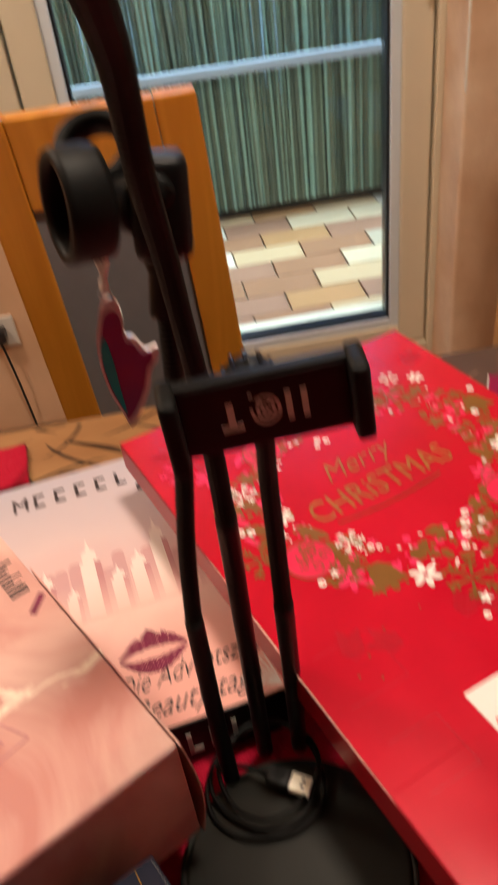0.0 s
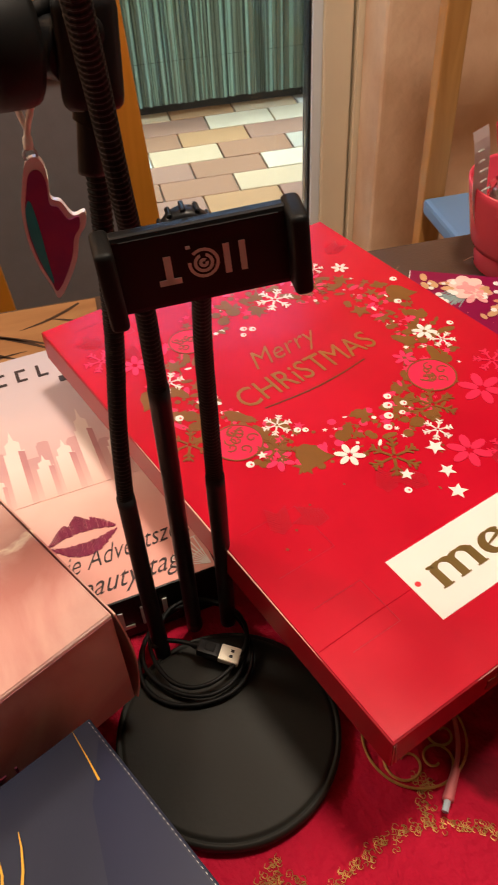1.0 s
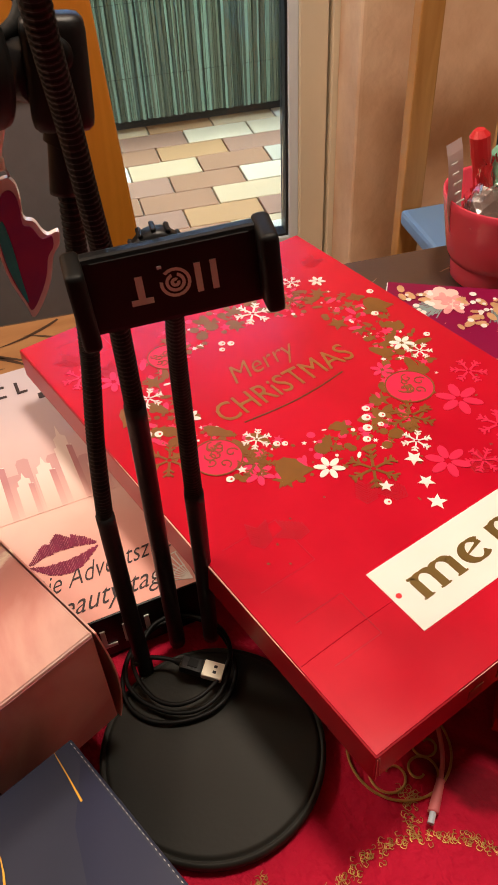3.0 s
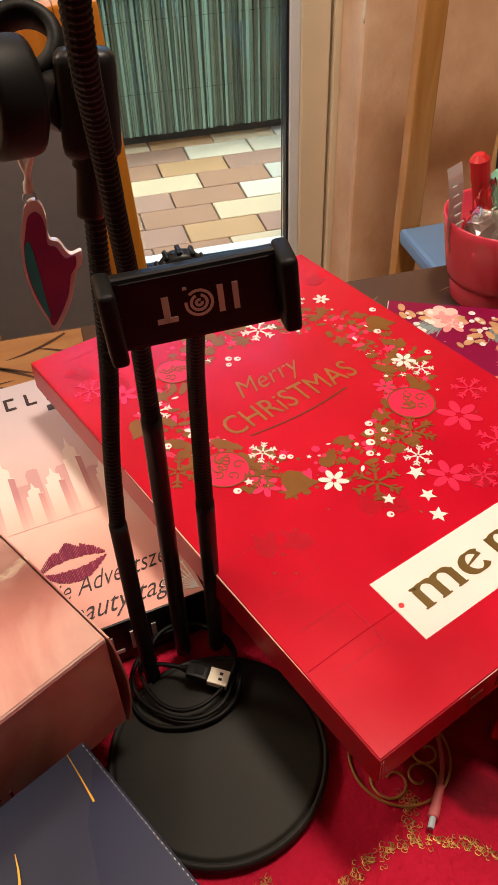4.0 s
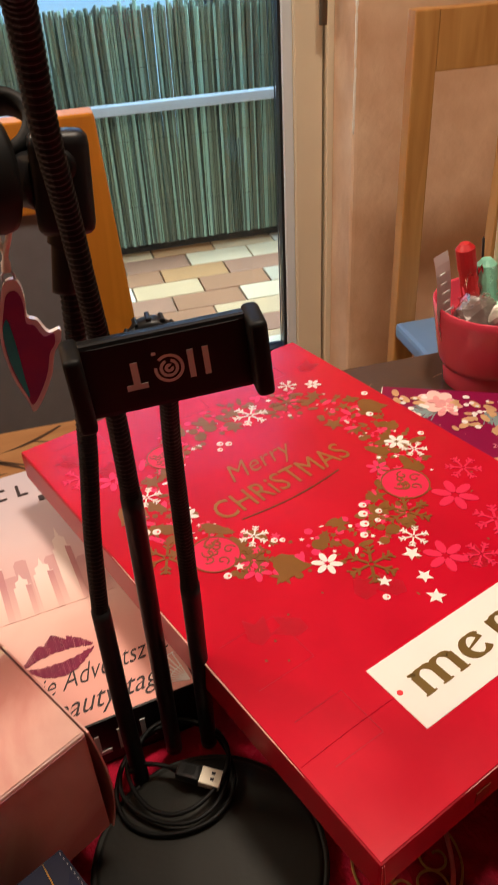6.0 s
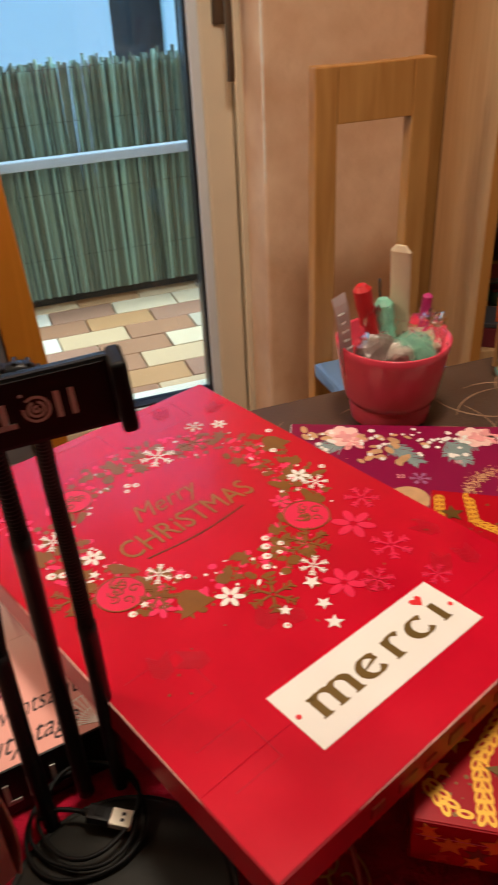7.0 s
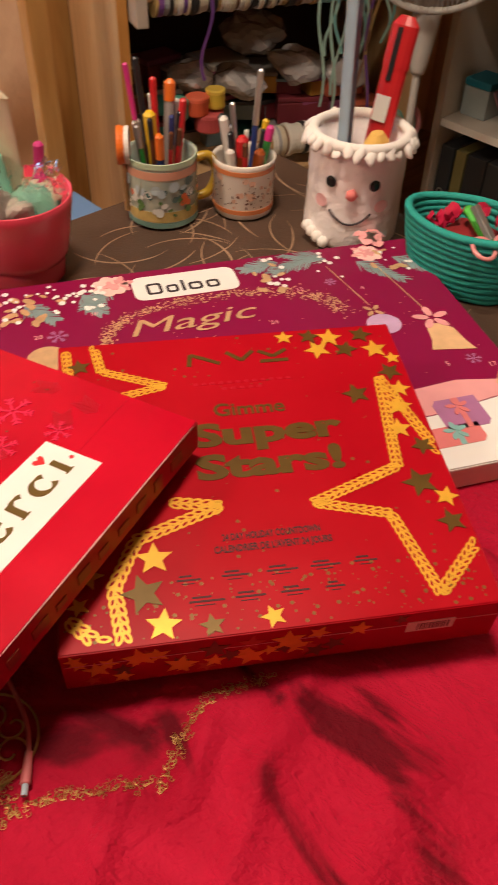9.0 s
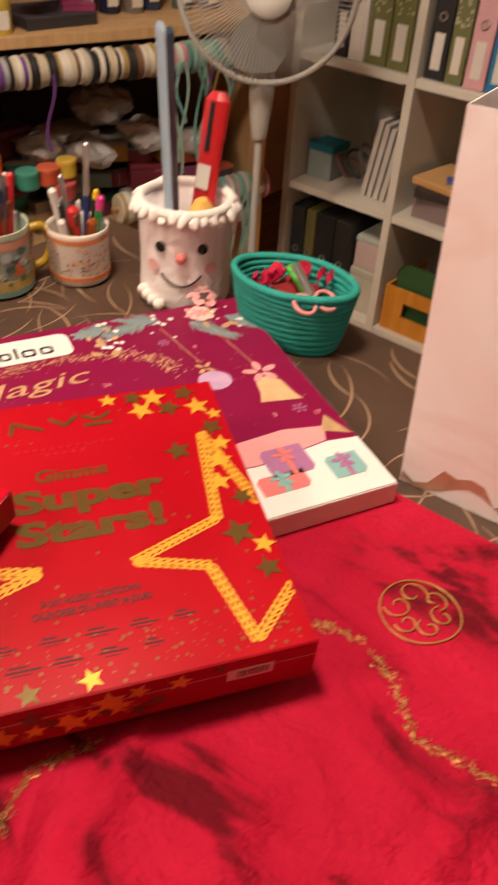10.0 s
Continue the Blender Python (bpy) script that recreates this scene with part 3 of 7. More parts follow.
# ---- chairs ----
def chair(m, label, seat_mat, pad=False, lean=0.0, timber=None):
    timber = timber or M_CHAIR
    ob = thing("chair", m, label, "chair", "wooden chairs at the table")
    w, d, sh, top = 0.115, 0.34, 0.46, 0.999
    part("seat", box_bm(-0.117, 0.117, -d, -0.004, sh - 0.03, sh, 0.008), seat_mat, ob, "seat board")
    for x in (-w, w - 0.042):
        bm = bmesh.new()
        block(bm, x, x + 0.042, -0.002, 0.028, 0.0, top, 0.003)
        for v in bm.verts:
            v.co.y += lean * max(0, v.co.z - sh)
        part("back_post", bm, timber, ob)
    for x in (-0.112, 0.077):
        part("front_leg", box_bm(x, x + 0.035, -d + 0.01, -d + 0.045, 0.0, sh - 0.03, 0.003), timber, ob)
    bm = box_bm(-w + 0.0425, w - 0.0425, -0.001, 0.026, 0.906, top - 0.001, 0.002)
    for v in bm.verts:
        v.co.y += lean * max(0, v.co.z - sh)
    part("top_rail", bm, timber, ob)
    part("seat_rail", box_bm(-w + 0.0425, w - 0.0425, 0.0, 0.024, sh - 0.07, sh - 0.031, 0.002), timber, ob)
    if pad:
        bm = box_bm(-w + 0.0410, w - 0.0410, 0.004, 0.022, sh + 0.02, 0.9075, 0.001)
        for v in bm.verts:
            v.co.y += lean * max(0, v.co.z - sh)
        part("back_panel", bm, M_GREYPAD, ob, "dark grey felt back panel")
    return ob


chair(ROOM @ pose(1.094, 1.56, 0), "honey-coloured wooden chair with an open back and blue seat", M_BLUE, timber=M_CHAIR_PALE)
pad_chair = chair(ROOM @ pose(0.3645, 1.12, 0), "honey-coloured wooden chair with a dark grey back panel", M_CHAIR, True, 0.0)
for piece in pad_chair.children:
    for v in piece.data.vertices:
        v.co.x -= 0.05 * v.co.z


# ---- calendar boxes ----
def carton(name, m, size, mats, label, category, bevel=0.0012):
    """A card box: top sheet and sides with a slightly rounded edge; local origin at the near left bottom corner."""
    ob = thing(name, m, label, category, "advent calendar boxes")
    x, y, z = size
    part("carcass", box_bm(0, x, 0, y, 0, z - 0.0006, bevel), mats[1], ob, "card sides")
    part("top_sheet", box_bm(0.0009, x - 0.0009, 0.0009, y - 0.0009, z - 0.0004, z, 0.0002, 1), mats[0], ob)
    return ob


MERCI = carton("red_calendar_box", axes(0.385, 0.4885, 0.8225, 0.8752, 0.4837), (0.2555, 0.376, 0.0235), (M_RED, M_RED_SHADED), "glossy red advent calendar box with gold and white wreath", "advent calendar")
NYX = carton("star_calendar_box", axes(0.466, 0.531, 0.7625, 0.906, -0.423) @ pose(0, 0, 0, 4.4, 0, 0), (0.264, 0.262, 0.040), (M_NYX, M_NYX), "dark red advent calendar box with gold chains and stars", "advent calendar")
BALEA = carton("berry_calendar_box", axes(0.4155, 0.6525, 0.7486, 0.951, -0.309), (0.50, 0.334, 0.0224), (M_BERRY, M_WHITECARD), "berry purple and white advent calendar box with winter flowers", "advent calendar")
MAYB = carton("skyline_calendar_box", axes(0.0285, 0.547, 0.7498, 0.955, 0.297), (0.30, 0.262, 0.0402), (M_MAY, M_BLACK), "blush pink calendar box with a white skyline and lip print", "advent calendar")
PINK = carton("marbled_box", axes(0.265 - 0.25 * 0.785, 0.555 - 0.25 * 0.62, 0.7905, 0.785, 0.62), (0.25, 0.195, 0.0795), (M_MARBLE, M_MARBLE), "pink marbled card box lying on the skyline calendar", "box")
NAVY = carton("navy_box", axes(0.249 - 0.24 * 0.81 + 0.13 * 0.586, 0.524 - 0.24 * 0.586 - 0.13 * 0.81, 0.7498, 0.81, 0.586), (0.24, 0.13, 0.083), (M_NAVY, M_NAVY), "navy blue card box with fine gold lines", "box")

# ---- phone stand ----
stand = thing("phone_stand", pose(0.3125, 0.546, T + 0.003), "black three-armed phone stand with round base and coiled cable", "phone stand")
part("base_plate", lathe([(0.0, 0.0), (0.0605, 0.0), (0.0630, 0.0012), (0.0632, 0.0060), (0.0620, 0.0078), (0.0606, 0.0080), (0.0602, 0.0070), (0.0596, 0.0070), (0.0590, 0.0088), (0.0570, 0.0094), (0.0, 0.0095)], 72), M_BASE, stand, "round matt black base", True)


def local(p):
    return (p[0] - 0.3125, p[1] - 0.546, p[2] - T - 0.003)


R1 = [(0.277, 0.599, 0.758), (0.275, 0.603, 0.82), (0.2735, 0.61, 0.889)]
G1 = [(0.2735, 0.61, 0.889), (0.277, 0.613, 0.935), (0.283, 0.615, 0.985), (0.2858, 0.62, 1.0275), (0.2893, 0.62, 1.078)]
R2 = [(0.297, 0.616, 0.758), (0.2975, 0.61, 0.86), (0.299, 0.60, 0.967)]
G2 = [(0.299, 0.60, 0.967), (0.2994, 0.592, 1.01), (0.2996, 0.583, 1.045), (0.2992, 0.5745, 1.07), (0.2986, 0.5653, 1.1), (0.2985, 0.5494, 1.13), (0.3003, 0.5322, 1.16), (0.3032, 0.4967, 1.185), (0.3049, 0.4883, 1.21), (0.3059, 0.4524, 1.24), (0.3059, 0.4494, 1.32)]
R3 = [(0.318, 0.617, 0.758), (0.3185, 0.609, 0.83), (0.319, 0.60, 0.909)]
G3 = [(0.319, 0.60, 0.909), (0.3195, 0.588, 0.965), (0.320, 0.573, 1.010), (0.3215, 0.557, 1.046)]
for pts in (R1, R2, R3):
    part("rod", tube([local(p) for p in pts], 0.0048, 14), M_BLACK, stand, smooth=True)
for pts, girth in ((G1, 0.0041), (G2, lambda q: 0.0042 - 0.0022 * q if q < 0.3 else 0.0033 + 0.0011 * q), (G3, lambda q: 0.0042 - 0.0011 * q)):
    part("gooseneck", tube([local(p) for p in pts], girth, 14, ribs=0.05, step=0.0022), M_RUBBER, stand, "ribbed black gooseneck")

# clamp for the phone, seen from its face
clamp_m = Matrix.Translation(Vector(local((0.3224, 0.5534, 1.0550)))) @ pose(0, 0, 0, -5.4, -3.2, 6.8)
clamp = part("phone_clamp", box_bm(-0.0276, 0.0276, -0.003, 0.003, -0.0128, 0.0128, 0.0016), M_BLACK, stand, "spring clamp for a phone", m=clamp_m)
part("face_rim", box_bm(-0.0240, 0.0240, -0.0036, -0.0031, 0.0108, 0.0114, 0.0002, 1), M_RUBBER, clamp)
for s in (-1, 1):
    bm = bmesh.new()
    low, high = min(s * 0.0262, s * 0.0320), max(s * 0.0262, s * 0.0320)
    block(bm, low, high, -0.0128, 0.0040, -0.0138, 0.0138, 0.0022, 3)
    for v in bm.verts:
        if v.co.y < -0.009:
            v.co.z *= 0.93
            v.co.x -= s * 0.0006
    part("jaw", bm, M_RUBBER, clamp, "rubber jaw with rounded edges", True)
for a in range(7):
    part("knob_rib", box_bm(-0.0008, 0.0008, 0.0040, 0.0105, 0.0080, 0.0093, 0.0003, 1), M_BLACK, clamp, m=pose(-0.003, 0.0, 0.0055, 0, 30 * a - 90, 0))
bm = lathe([(0.0, 0.0), (0.0075, 0.0), (0.0085, 0.002), (0.0085, 0.006), (0.007, 0.008), (0.0, 0.008)], 20)
bmesh.ops.transform(bm, matrix=pose(-0.003, 0.003, 0.0055, -90, 0, 0), verts=bm.verts)
part("ball_knob", bm, M_BLACK, clamp, smooth=True)
M_LOGO = material("grey_logo_print", (0.62, 0.62, 0.60), 0.5, vary=0.05)
bm = bmesh.new()
for x0, x1, z0, z1 in ((-0.0105, -0.0085, -0.0045, 0.0036), (-0.0125, -0.0065, -0.0045, -0.0029), (0.0055, 0.0072, -0.0042, 0.0042), (0.0098, 0.0115, -0.0042, 0.0042), (-0.0042, -0.0030, 0.0046, 0.0054)):
    block(bm, x0 * 1.14, x1 * 1.14, -0.0034, -0.0029, z0 * 1.14, z1 * 1.14)
for r0 in (0.0042, 0.0027, 0.0013):
    ring = [[bm.verts.new((q * math.cos(a), -0.0033, q * math.sin(a))) for a in [2 * math.pi * k / 20 + 700 * r0 for k in range(19)]] for q in (r0 * 1.16, (r0 - 0.0009) * 1.16)]
    for k in range(18):
        bm.faces.new((ring[0][k], ring[0][k + 1], ring[1][k + 1], ring[1][k]))
part("printed_mark", bm, M_LOGO, clamp, "pale grey printed mark")

# microphone holder on the second gooseneck: block and two loops
block_m = Matrix.Translation(Vector(local((0.2918, 0.622, 1.0945)))) @ pose(0, 0, 0, -6, 4, 6)
holder = part("holder_block", box_bm(-0.0105, 0.0105, -0.008, 0.008, -0.018, 0.018, 0.005, 3), M_BLACK, stand, "black swivel block", smooth=True, m=block_m)
bm = lathe([(0.0, 0.0), (0.0055, 0.0), (0.0055, 0.002), (0.0035, 0.003), (0.0, 0.003)], 20)
bmesh.ops.transform(bm, matrix=pose(0.0, -0.008, 0.007, 90, 0, 0), verts=bm.verts)
part("screw", bm, M_RUBBER, holder, smooth=True)


def band(cx, cy, cz, rx, rz, depth, thick, turn):
    """An oval ring of flat section with rounded edges; its axis lies level, turned by turn."""
    bm = bmesh.new()
    rings = []
    ux, uy = math.cos(turn), math.sin(turn)
    section = [(-0.5, 0.35), (-0.35, 0.5), (0.35, 0.5), (0.5, 0.35), (0.5, -0.35), (0.35, -0.5), (-0.35, -0.5), (-0.5, -0.35)]
    for k in range(32):
        a = 2 * math.pi * k / 32
        row = []
        for p, q in section:
            x, z = (rx + q * thick) * math.cos(a), (rz + q * thick) * math.sin(a)
            row.append(bm.verts.new((cx + x * ux - p * depth * uy, cy + x * uy + p * depth * ux, cz + z)))
        rings.append(row)
    for a, b in zip(rings, rings[1:] + rings[:1]):
        for k in range(8):
            bm.faces.new((a[k], a[(k + 1) % 8], b[(k + 1) % 8], b[k]))
    return bm


part("holder_tube", band(-0.0275, -0.002, 0.003, 0.0150, 0.0175, 0.016, 0.0048, 1.98), M_RUBBER, holder, "short open holder tube", True)
bm = lathe([(0.0100, -0.006), (0.0140, -0.006), (0.0152, -0.003), (0.0152, 0.003), (0.0140, 0.006), (0.0100, 0.006), (0.0100, -0.006)], 28)
bmesh.ops.transform(bm, matrix=pose(-0.020, 0.016, 0.016, 48, -14, 0), verts=bm.verts)
part("loop", bm, M_RUBBER, holder, "round holder loop", True)
part("collar", tube([(-0.0006, 0.0, -0.016), (-0.0014, 0.0, -0.022), (-0.0020, 0.0, -0.0235)], 0.0066, 16), M_BLACK, holder, smooth=True)
part("sleeve", tube([(-0.0015, 0.0, -0.022), (-0.0032, -0.0005, -0.040)], 0.0051, 16), M_BLACK, holder, smooth=True)
part("arm", tube([(-0.006, 0.002, 0.0), (-0.016, 0.010, 0.001), (-0.022, 0.012, 0.002)], 0.0105, 14), M_BLACK, holder, smooth=True)

# cable and plug
bm = bmesh.new()
pts = []
for k in range(53):
    turn = k / 16
    a = 1.4 + 2 * math.pi * turn
    q = 0.0350 - 0.0026 * turn + 0.0012 * math.sin(k * 1.3)
    pts.append((-0.0155 + 0.0010 * turn + q * math.cos(a), 0.0455 + 0.0026 * turn + q * math.sin(a), 0.0112 + 0.0022 * turn + 0.0012 * (1 + math.sin(a + 0.9))))
pts += [(-0.040, 0.050, 0.0205), (-0.032, 0.0525, 0.0215), (-0.021, 0.0505, 0.0205), (-0.0145, 0.0474, 0.0200)]
part("cable", tube(pts, 0.00135, 8), M_RUBBER, stand, "coiled black cable", True)
plug_m = pose(-0.0052, 0.0437, 0.0198, 0, 6, -22)
plug = part("plug", box_bm(-0.009, 0.0045, -0.0048, 0.0048, -0.0032, 0.0032, 0.0014), M_BLACK, stand, m=plug_m)
part("metal_shell", box_bm(0.0046, 0.0168, -0.0052, 0.0052, -0.0022, 0.0022, 0.0004, 1), material("plug_metal", (0.86, 0.80, 0.66), 0.4, metal=0.25, vary=0.05), plug, "bright metal plug end")
bm = bmesh.new()
for y in (-0.0022, 0.0014):
    block(bm, 0.0108, 0.0128, y - 0.0003, y + 0.0013, 0.0021, 0.0026)
part("slot", bm, M_GASKET, plug)
part("grip", box_bm(-0.0045, 0.0015, -0.0026, 0.0026, 0.0031, 0.0036, 0.0002, 1), M_RUBBER, plug)
part("strain_relief", tube([(-0.0088, 0, 0), (-0.0125, 0, 0)], lambda s: 0.0026 - 0.0008 * s, 10), M_RUBBER, plug, smooth=True)


# ---- pots and mugs on the table ----
def turned(name, x, y, profile, mat, label, category):
    ob = thing(name, pose(x, y, T), label, category)
    part("body", lathe(profile, 56), mat, ob, smooth=True)
    return ob


POT = turned("plant_pot", 0.635, 1.0, [(0.0435, 0.0228), (0.046, 0.0235), (0.0485, 0.030), (0.0575, 0.080), (0.0585, 0.0885), (0.0575, 0.0895), (0.0555, 0.087), (0.046, 0.03), (0.0, 0.028)], M_POT, "coral red ceramic pot filled with pens and wrapped sweets", "pot")
part("foot", lathe([(0.0, 0.0), (0.040, 0.0), (0.0415, 0.002), (0.0432, 0.022), (0.0425, 0.0232), (0.0, 0.0232)], 56), M_POT, POT, "narrower foot of the pot", True)
MUG = turned("mug", 0.82, 1.035, [(0.0, 0.0), (0.036, 0.0), (0.0385, 0.002), (0.0395, 0.006), (0.0395, 0.072), (0.0400, 0.0765), (0.0385, 0.077), (0.0372, 0.073), (0.037, 0.006), (0.0, 0.005)], material("painted_mug_glaze", (0.36, 0.52, 0.50), 0.25, vary=0.2, scale=60, second=(0.62, 0.60, 0.45), coat=0.3), "painted mug with a beach scene holding pens", "mug")
CUP = turned("cup", 0.908, 1.0, [(0.0, 0.0), (0.031, 0.0), (0.0335, 0.002), (0.0350, 0.008), (0.0352, 0.060), (0.0365, 0.0655), (0.0350, 0.066), (0.0335, 0.060), (0.033, 0.008), (0.0, 0.006)], material("speckled_cream_glaze", (0.80, 0.71, 0.62), 0.3, vary=0.1, scale=30, coat=0.3), "cream cup with orange bands and speckles holding brushes", "cup")
SNOW = turned("snowman_pot", 0.985, 0.895, [(0.0, 0.0), (0.050, 0.0), (0.0525, 0.006), (0.0522, 0.018), (0.0520, 0.030), (0.0517, 0.042), (0.0515, 0.054), (0.0514, 0.066), (0.0513, 0.078), (0.0512, 0.090), (0.0511, 0.102), (0.0510, 0.112), (0.0500, 0.1135), (0.046, 0.112), (0.046, 0.02), (0.0, 0.018)], material("white_papier_mache", (0.90, 0.87, 0.86), 0.85, vary=0.10, scale=18, bump=1.0, bump_scale=60, second=(0.88, 0.76, 0.75)), "white handmade pencil pot with a smiling snowman face", "pencil pot")

# ---- bookcase with craft things ----
case = thing("bookcase", axes(1.105, 1.70, 0.0, 0.982, -0.190), "pale wooden bookcase crammed with craft supplies", "bookcase")
W, D = 0.66, 0.40
part("side_panel", box_bm(0.0, 0.018, 0.0, D, 0.0, 2.0, 0.001), [M_CASE], case)
part("side_edge", box_bm(-0.001, 0.019, -0.004, 0.0, 0.0, 2.0, 0.001), M_CASE_EDGE, case, "orange front edge of the side panel")
part("side_panel", box_bm(W, W + 0.018, 0.0, D, 0.0, 2.0, 0.001), M_CASE, case)
part("side_edge", box_bm(W - 0.001, W + 0.019, -0.004, 0.0, 0.0, 2.0, 0.001), M_CASE_EDGE, case)
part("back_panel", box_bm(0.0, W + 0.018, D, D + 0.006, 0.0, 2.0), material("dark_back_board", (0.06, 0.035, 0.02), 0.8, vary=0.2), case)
for z in (0.06, 0.40, 0.826, 1.22, 1.6, 1.98):
    part("shelf", box_bm(0.0185, W - 0.0005, 0.004, D, z, z + 0.02, 0.001), M_CASE, case)

# ---- white cube shelf ----
KX = Vector((0.1392, -0.9903))
cubes = thing("cube_shelf", axes(1.884, 1.599, 0.0, KX.x, KX.y), "white cube shelf with binders and craft boxes", "shelf unit")
KP = 0.302
ks = [0.155, 0.457, 0.759, 1.061]
for i in range(4):
    part("upright", box_bm(i * KP - 0.01, i * KP + 0.01, 0.0, 0.38, 0.0, 1.40, 0.001), M_KALLAX, cubes)
for z in [0.0] + ks + [1.38]:
    for i in range(3):
        part("shelf_board", box_bm(i * KP + 0.0105, (i + 1) * KP - 0.0105, 0.002, 0.38, z - 0.009, z + 0.009, 0.001), M_KALLAX, cubes)
part("back_board", box_bm(0, 3 * KP, 0.381, 0.387, 0.0, 1.38), M_KALLAX, cubes)

# ---- fan ----
fan = thing("standing_fan", pose(1.600, 1.415, 0.0, 0, 0, -42), "grey standing fan with a round wire guard", "fan")
M_FAN = material("light_grey_plastic", (0.52, 0.50, 0.47), 0.45, vary=0.05)
part("base", lathe([(0.0, 0.0), (0.18, 0.0), (0.18, 0.012), (0.05, 0.03), (0.02, 0.05), (0.0, 0.05)], 40), M_FAN, fan, smooth=True)
part("pole", tube([(0, 0.02, 0.03), (0, 0.02, 0.72)], 0.008, 14), M_FAN, fan, smooth=True)
part("neck", tube([(0, 0.02, 0.66), (0, 0.02, 0.74), (0, 0.015, 0.80)], lambda s: 0.013 + 0.013 * math.sin(2.2 * s), 16), M_FAN, fan, smooth=True)
bm = lathe([(0.0, 0.0), (0.045, 0.0), (0.055, 0.02), (0.05, 0.10), (0.03, 0.14), (0.0, 0.14)], 28)
bmesh.ops.transform(bm, matrix=pose(0, 0.0, 0.945, -90, 0, 0), verts=bm.verts)
part("motor", bm, M_FAN, fan, smooth=True)
bm = bmesh.new()
for k in range(110):
    a = 2 * math.pi * k / 110
    c, s = math.cos(a), math.sin(a)
    for side in (-1, 1):
        tube([(0.045 * c, -0.03 + side * 0.035, 0.945 + 0.045 * s), (0.125 * c, -0.03 + side * 0.035, 0.945 + 0.125 * s), (0.160 * c, -0.03 + side * 0.012, 0.945 + 0.160 * s)], 0.0007, 4, bm)
tagged(part("wire_guard", bm, M_FAN, fan), kind="stuff")
bm = bmesh.new()
tube([(0.161 * math.cos(2 * math.pi * k / 40), -0.03, 0.945 + 0.161 * math.sin(2 * math.pi * k / 40)) for k in range(41)], 0.006, 8, bm)
part("rim", bm, M_FAN, fan, smooth=True)
bm = lathe([(0.0, 0.0), (0.04, 0.0), (0.044, 0.006), (0.04, 0.012), (0.0, 0.014)], 28)
bmesh.ops.transform(bm, matrix=pose(0, -0.065, 0.945, 90, 0, 0), verts=bm.verts)
part("badge", bm, M_WHITECARD, fan, smooth=True)
for k in range(3):
    bm = bmesh.new()
    a0 = 2 * math.pi * k / 3 + 0.4
    rows = []
    for i in range(7):
        q = 0.03 + 0.115 * i / 6
        wdt = 0.75 * math.sin(math.pi * (0.25 + 0.6 * i / 6))
        rows.append([bm.verts.new((q * math.cos(a0 + wdt * s), -0.03 + 0.018 * s, 0.945 + q * math.sin(a0 + wdt * s))) for s in (-0.8, -0.3, 0.3, 0.8)])
    for p, q in zip(rows, rows[1:]):
        for j in range(3):
            bm.faces.new((p[j], p[j + 1], q[j + 1], q[j]))
    part("blade", bm, material("grey_blade", (0.36, 0.37, 0.36), 0.35, vary=0.05), fan, smooth=True)

# ---- teal basket, gift bag ----
basket = thing("cord_basket", pose(1.010, 0.745, T, 0, 0, -70), "teal coiled cord basket with scissors and ribbons", "basket")
for k in range(11):
    z = 0.004 + 0.0068 * k
    q = 0.043 + 0.015 * (k / 10) ** 0.8
    bm = tube([((q + 0.010) * math.cos(a), q * math.sin(a) * 0.74, z + 0.001 * math.sin(3 * a + k)) for a in [2 * math.pi * j / 30 for j in range(31)]], 0.0042, 7)
    part("coil", bm, M_TEAL, basket, smooth=True)
bm = bmesh.new()
plate(bm, disc(0, 0, 0.052, 30, 0.62), 0.001, 0.004)
part("bottom", bm, M_TEAL, basket)

bag = thing("gift_bag", axes(0.9185, 0.514, T, 0.226, -0.974), "white marbled paper gift bag with copper veins, standing open", "gift bag")
w, d, h, th = 0.24, 0.10, 0.315, 0.0012
for name, x0, x1, y0, y1 in (("front_panel", 0, w, 0, th), ("back_panel", 0, w, d - th, d), ("gusset", 0, th, th, d - th), ("gusset", w - th, w, th, d - th)):
    bm = box_bm(x0, x1, y0, y1, 0, h)
    for v in bm.verts:
        v.co.x -= 0.040 * v.co.z
    part(name, bm, M_BAG, bag)
part("bottom", box_bm(th, w - th, th, d - th, 0, th), M_BAG, bag)
bm = bmesh.new()
for k in range(20):
    x = 0.001 + 0.0118 * k
    k = 20 - k
    hi, lo = (0.052 - 0.0019 * k + 0.010 * math.sin(k * 0.9) + 0.006 * math.sin(k * 2.3), 0.030 - 0.0012 * k + 0.009 * math.sin(k * 0.9 + 0.8))
    x2, k2 = x + 0.0118, k - 1
    hi2, lo2 = (0.052 - 0.0019 * k2 + 0.010 * math.sin(k2 * 0.9) + 0.006 * math.sin(k2 * 2.3), 0.030 - 0.0012 * k2 + 0.009 * math.sin(k2 * 0.9 + 0.8))
    bm.faces.new([bm.verts.new((px, -0.0004, max(0.001, pz))) for px, pz in ((x, lo), (x2, lo2), (x2, hi2), (x, hi))])
part("copper_vein", bm, material("copper_foil", (0.50, 0.23, 0.12), 0.35, metal=0.35, vary=0.3, scale=60, second=(0.68, 0.44, 0.32)), bag, "copper foil vein near the bottom")



# ---- prints on the red calendar ----
ZM = 0.0235
bm = bmesh.new()
plate(bm, [(0.0622, 0.0330), (0.1930, 0.0325), (0.1924, 0.0745), (0.0624, 0.0757)], ZM, 0.0004)
tag = part("white_label", bm, M_WHITEP, MERCI, "white card label with a gold brown mark")
bm = bmesh.new()
zt = ZM + 0.0004


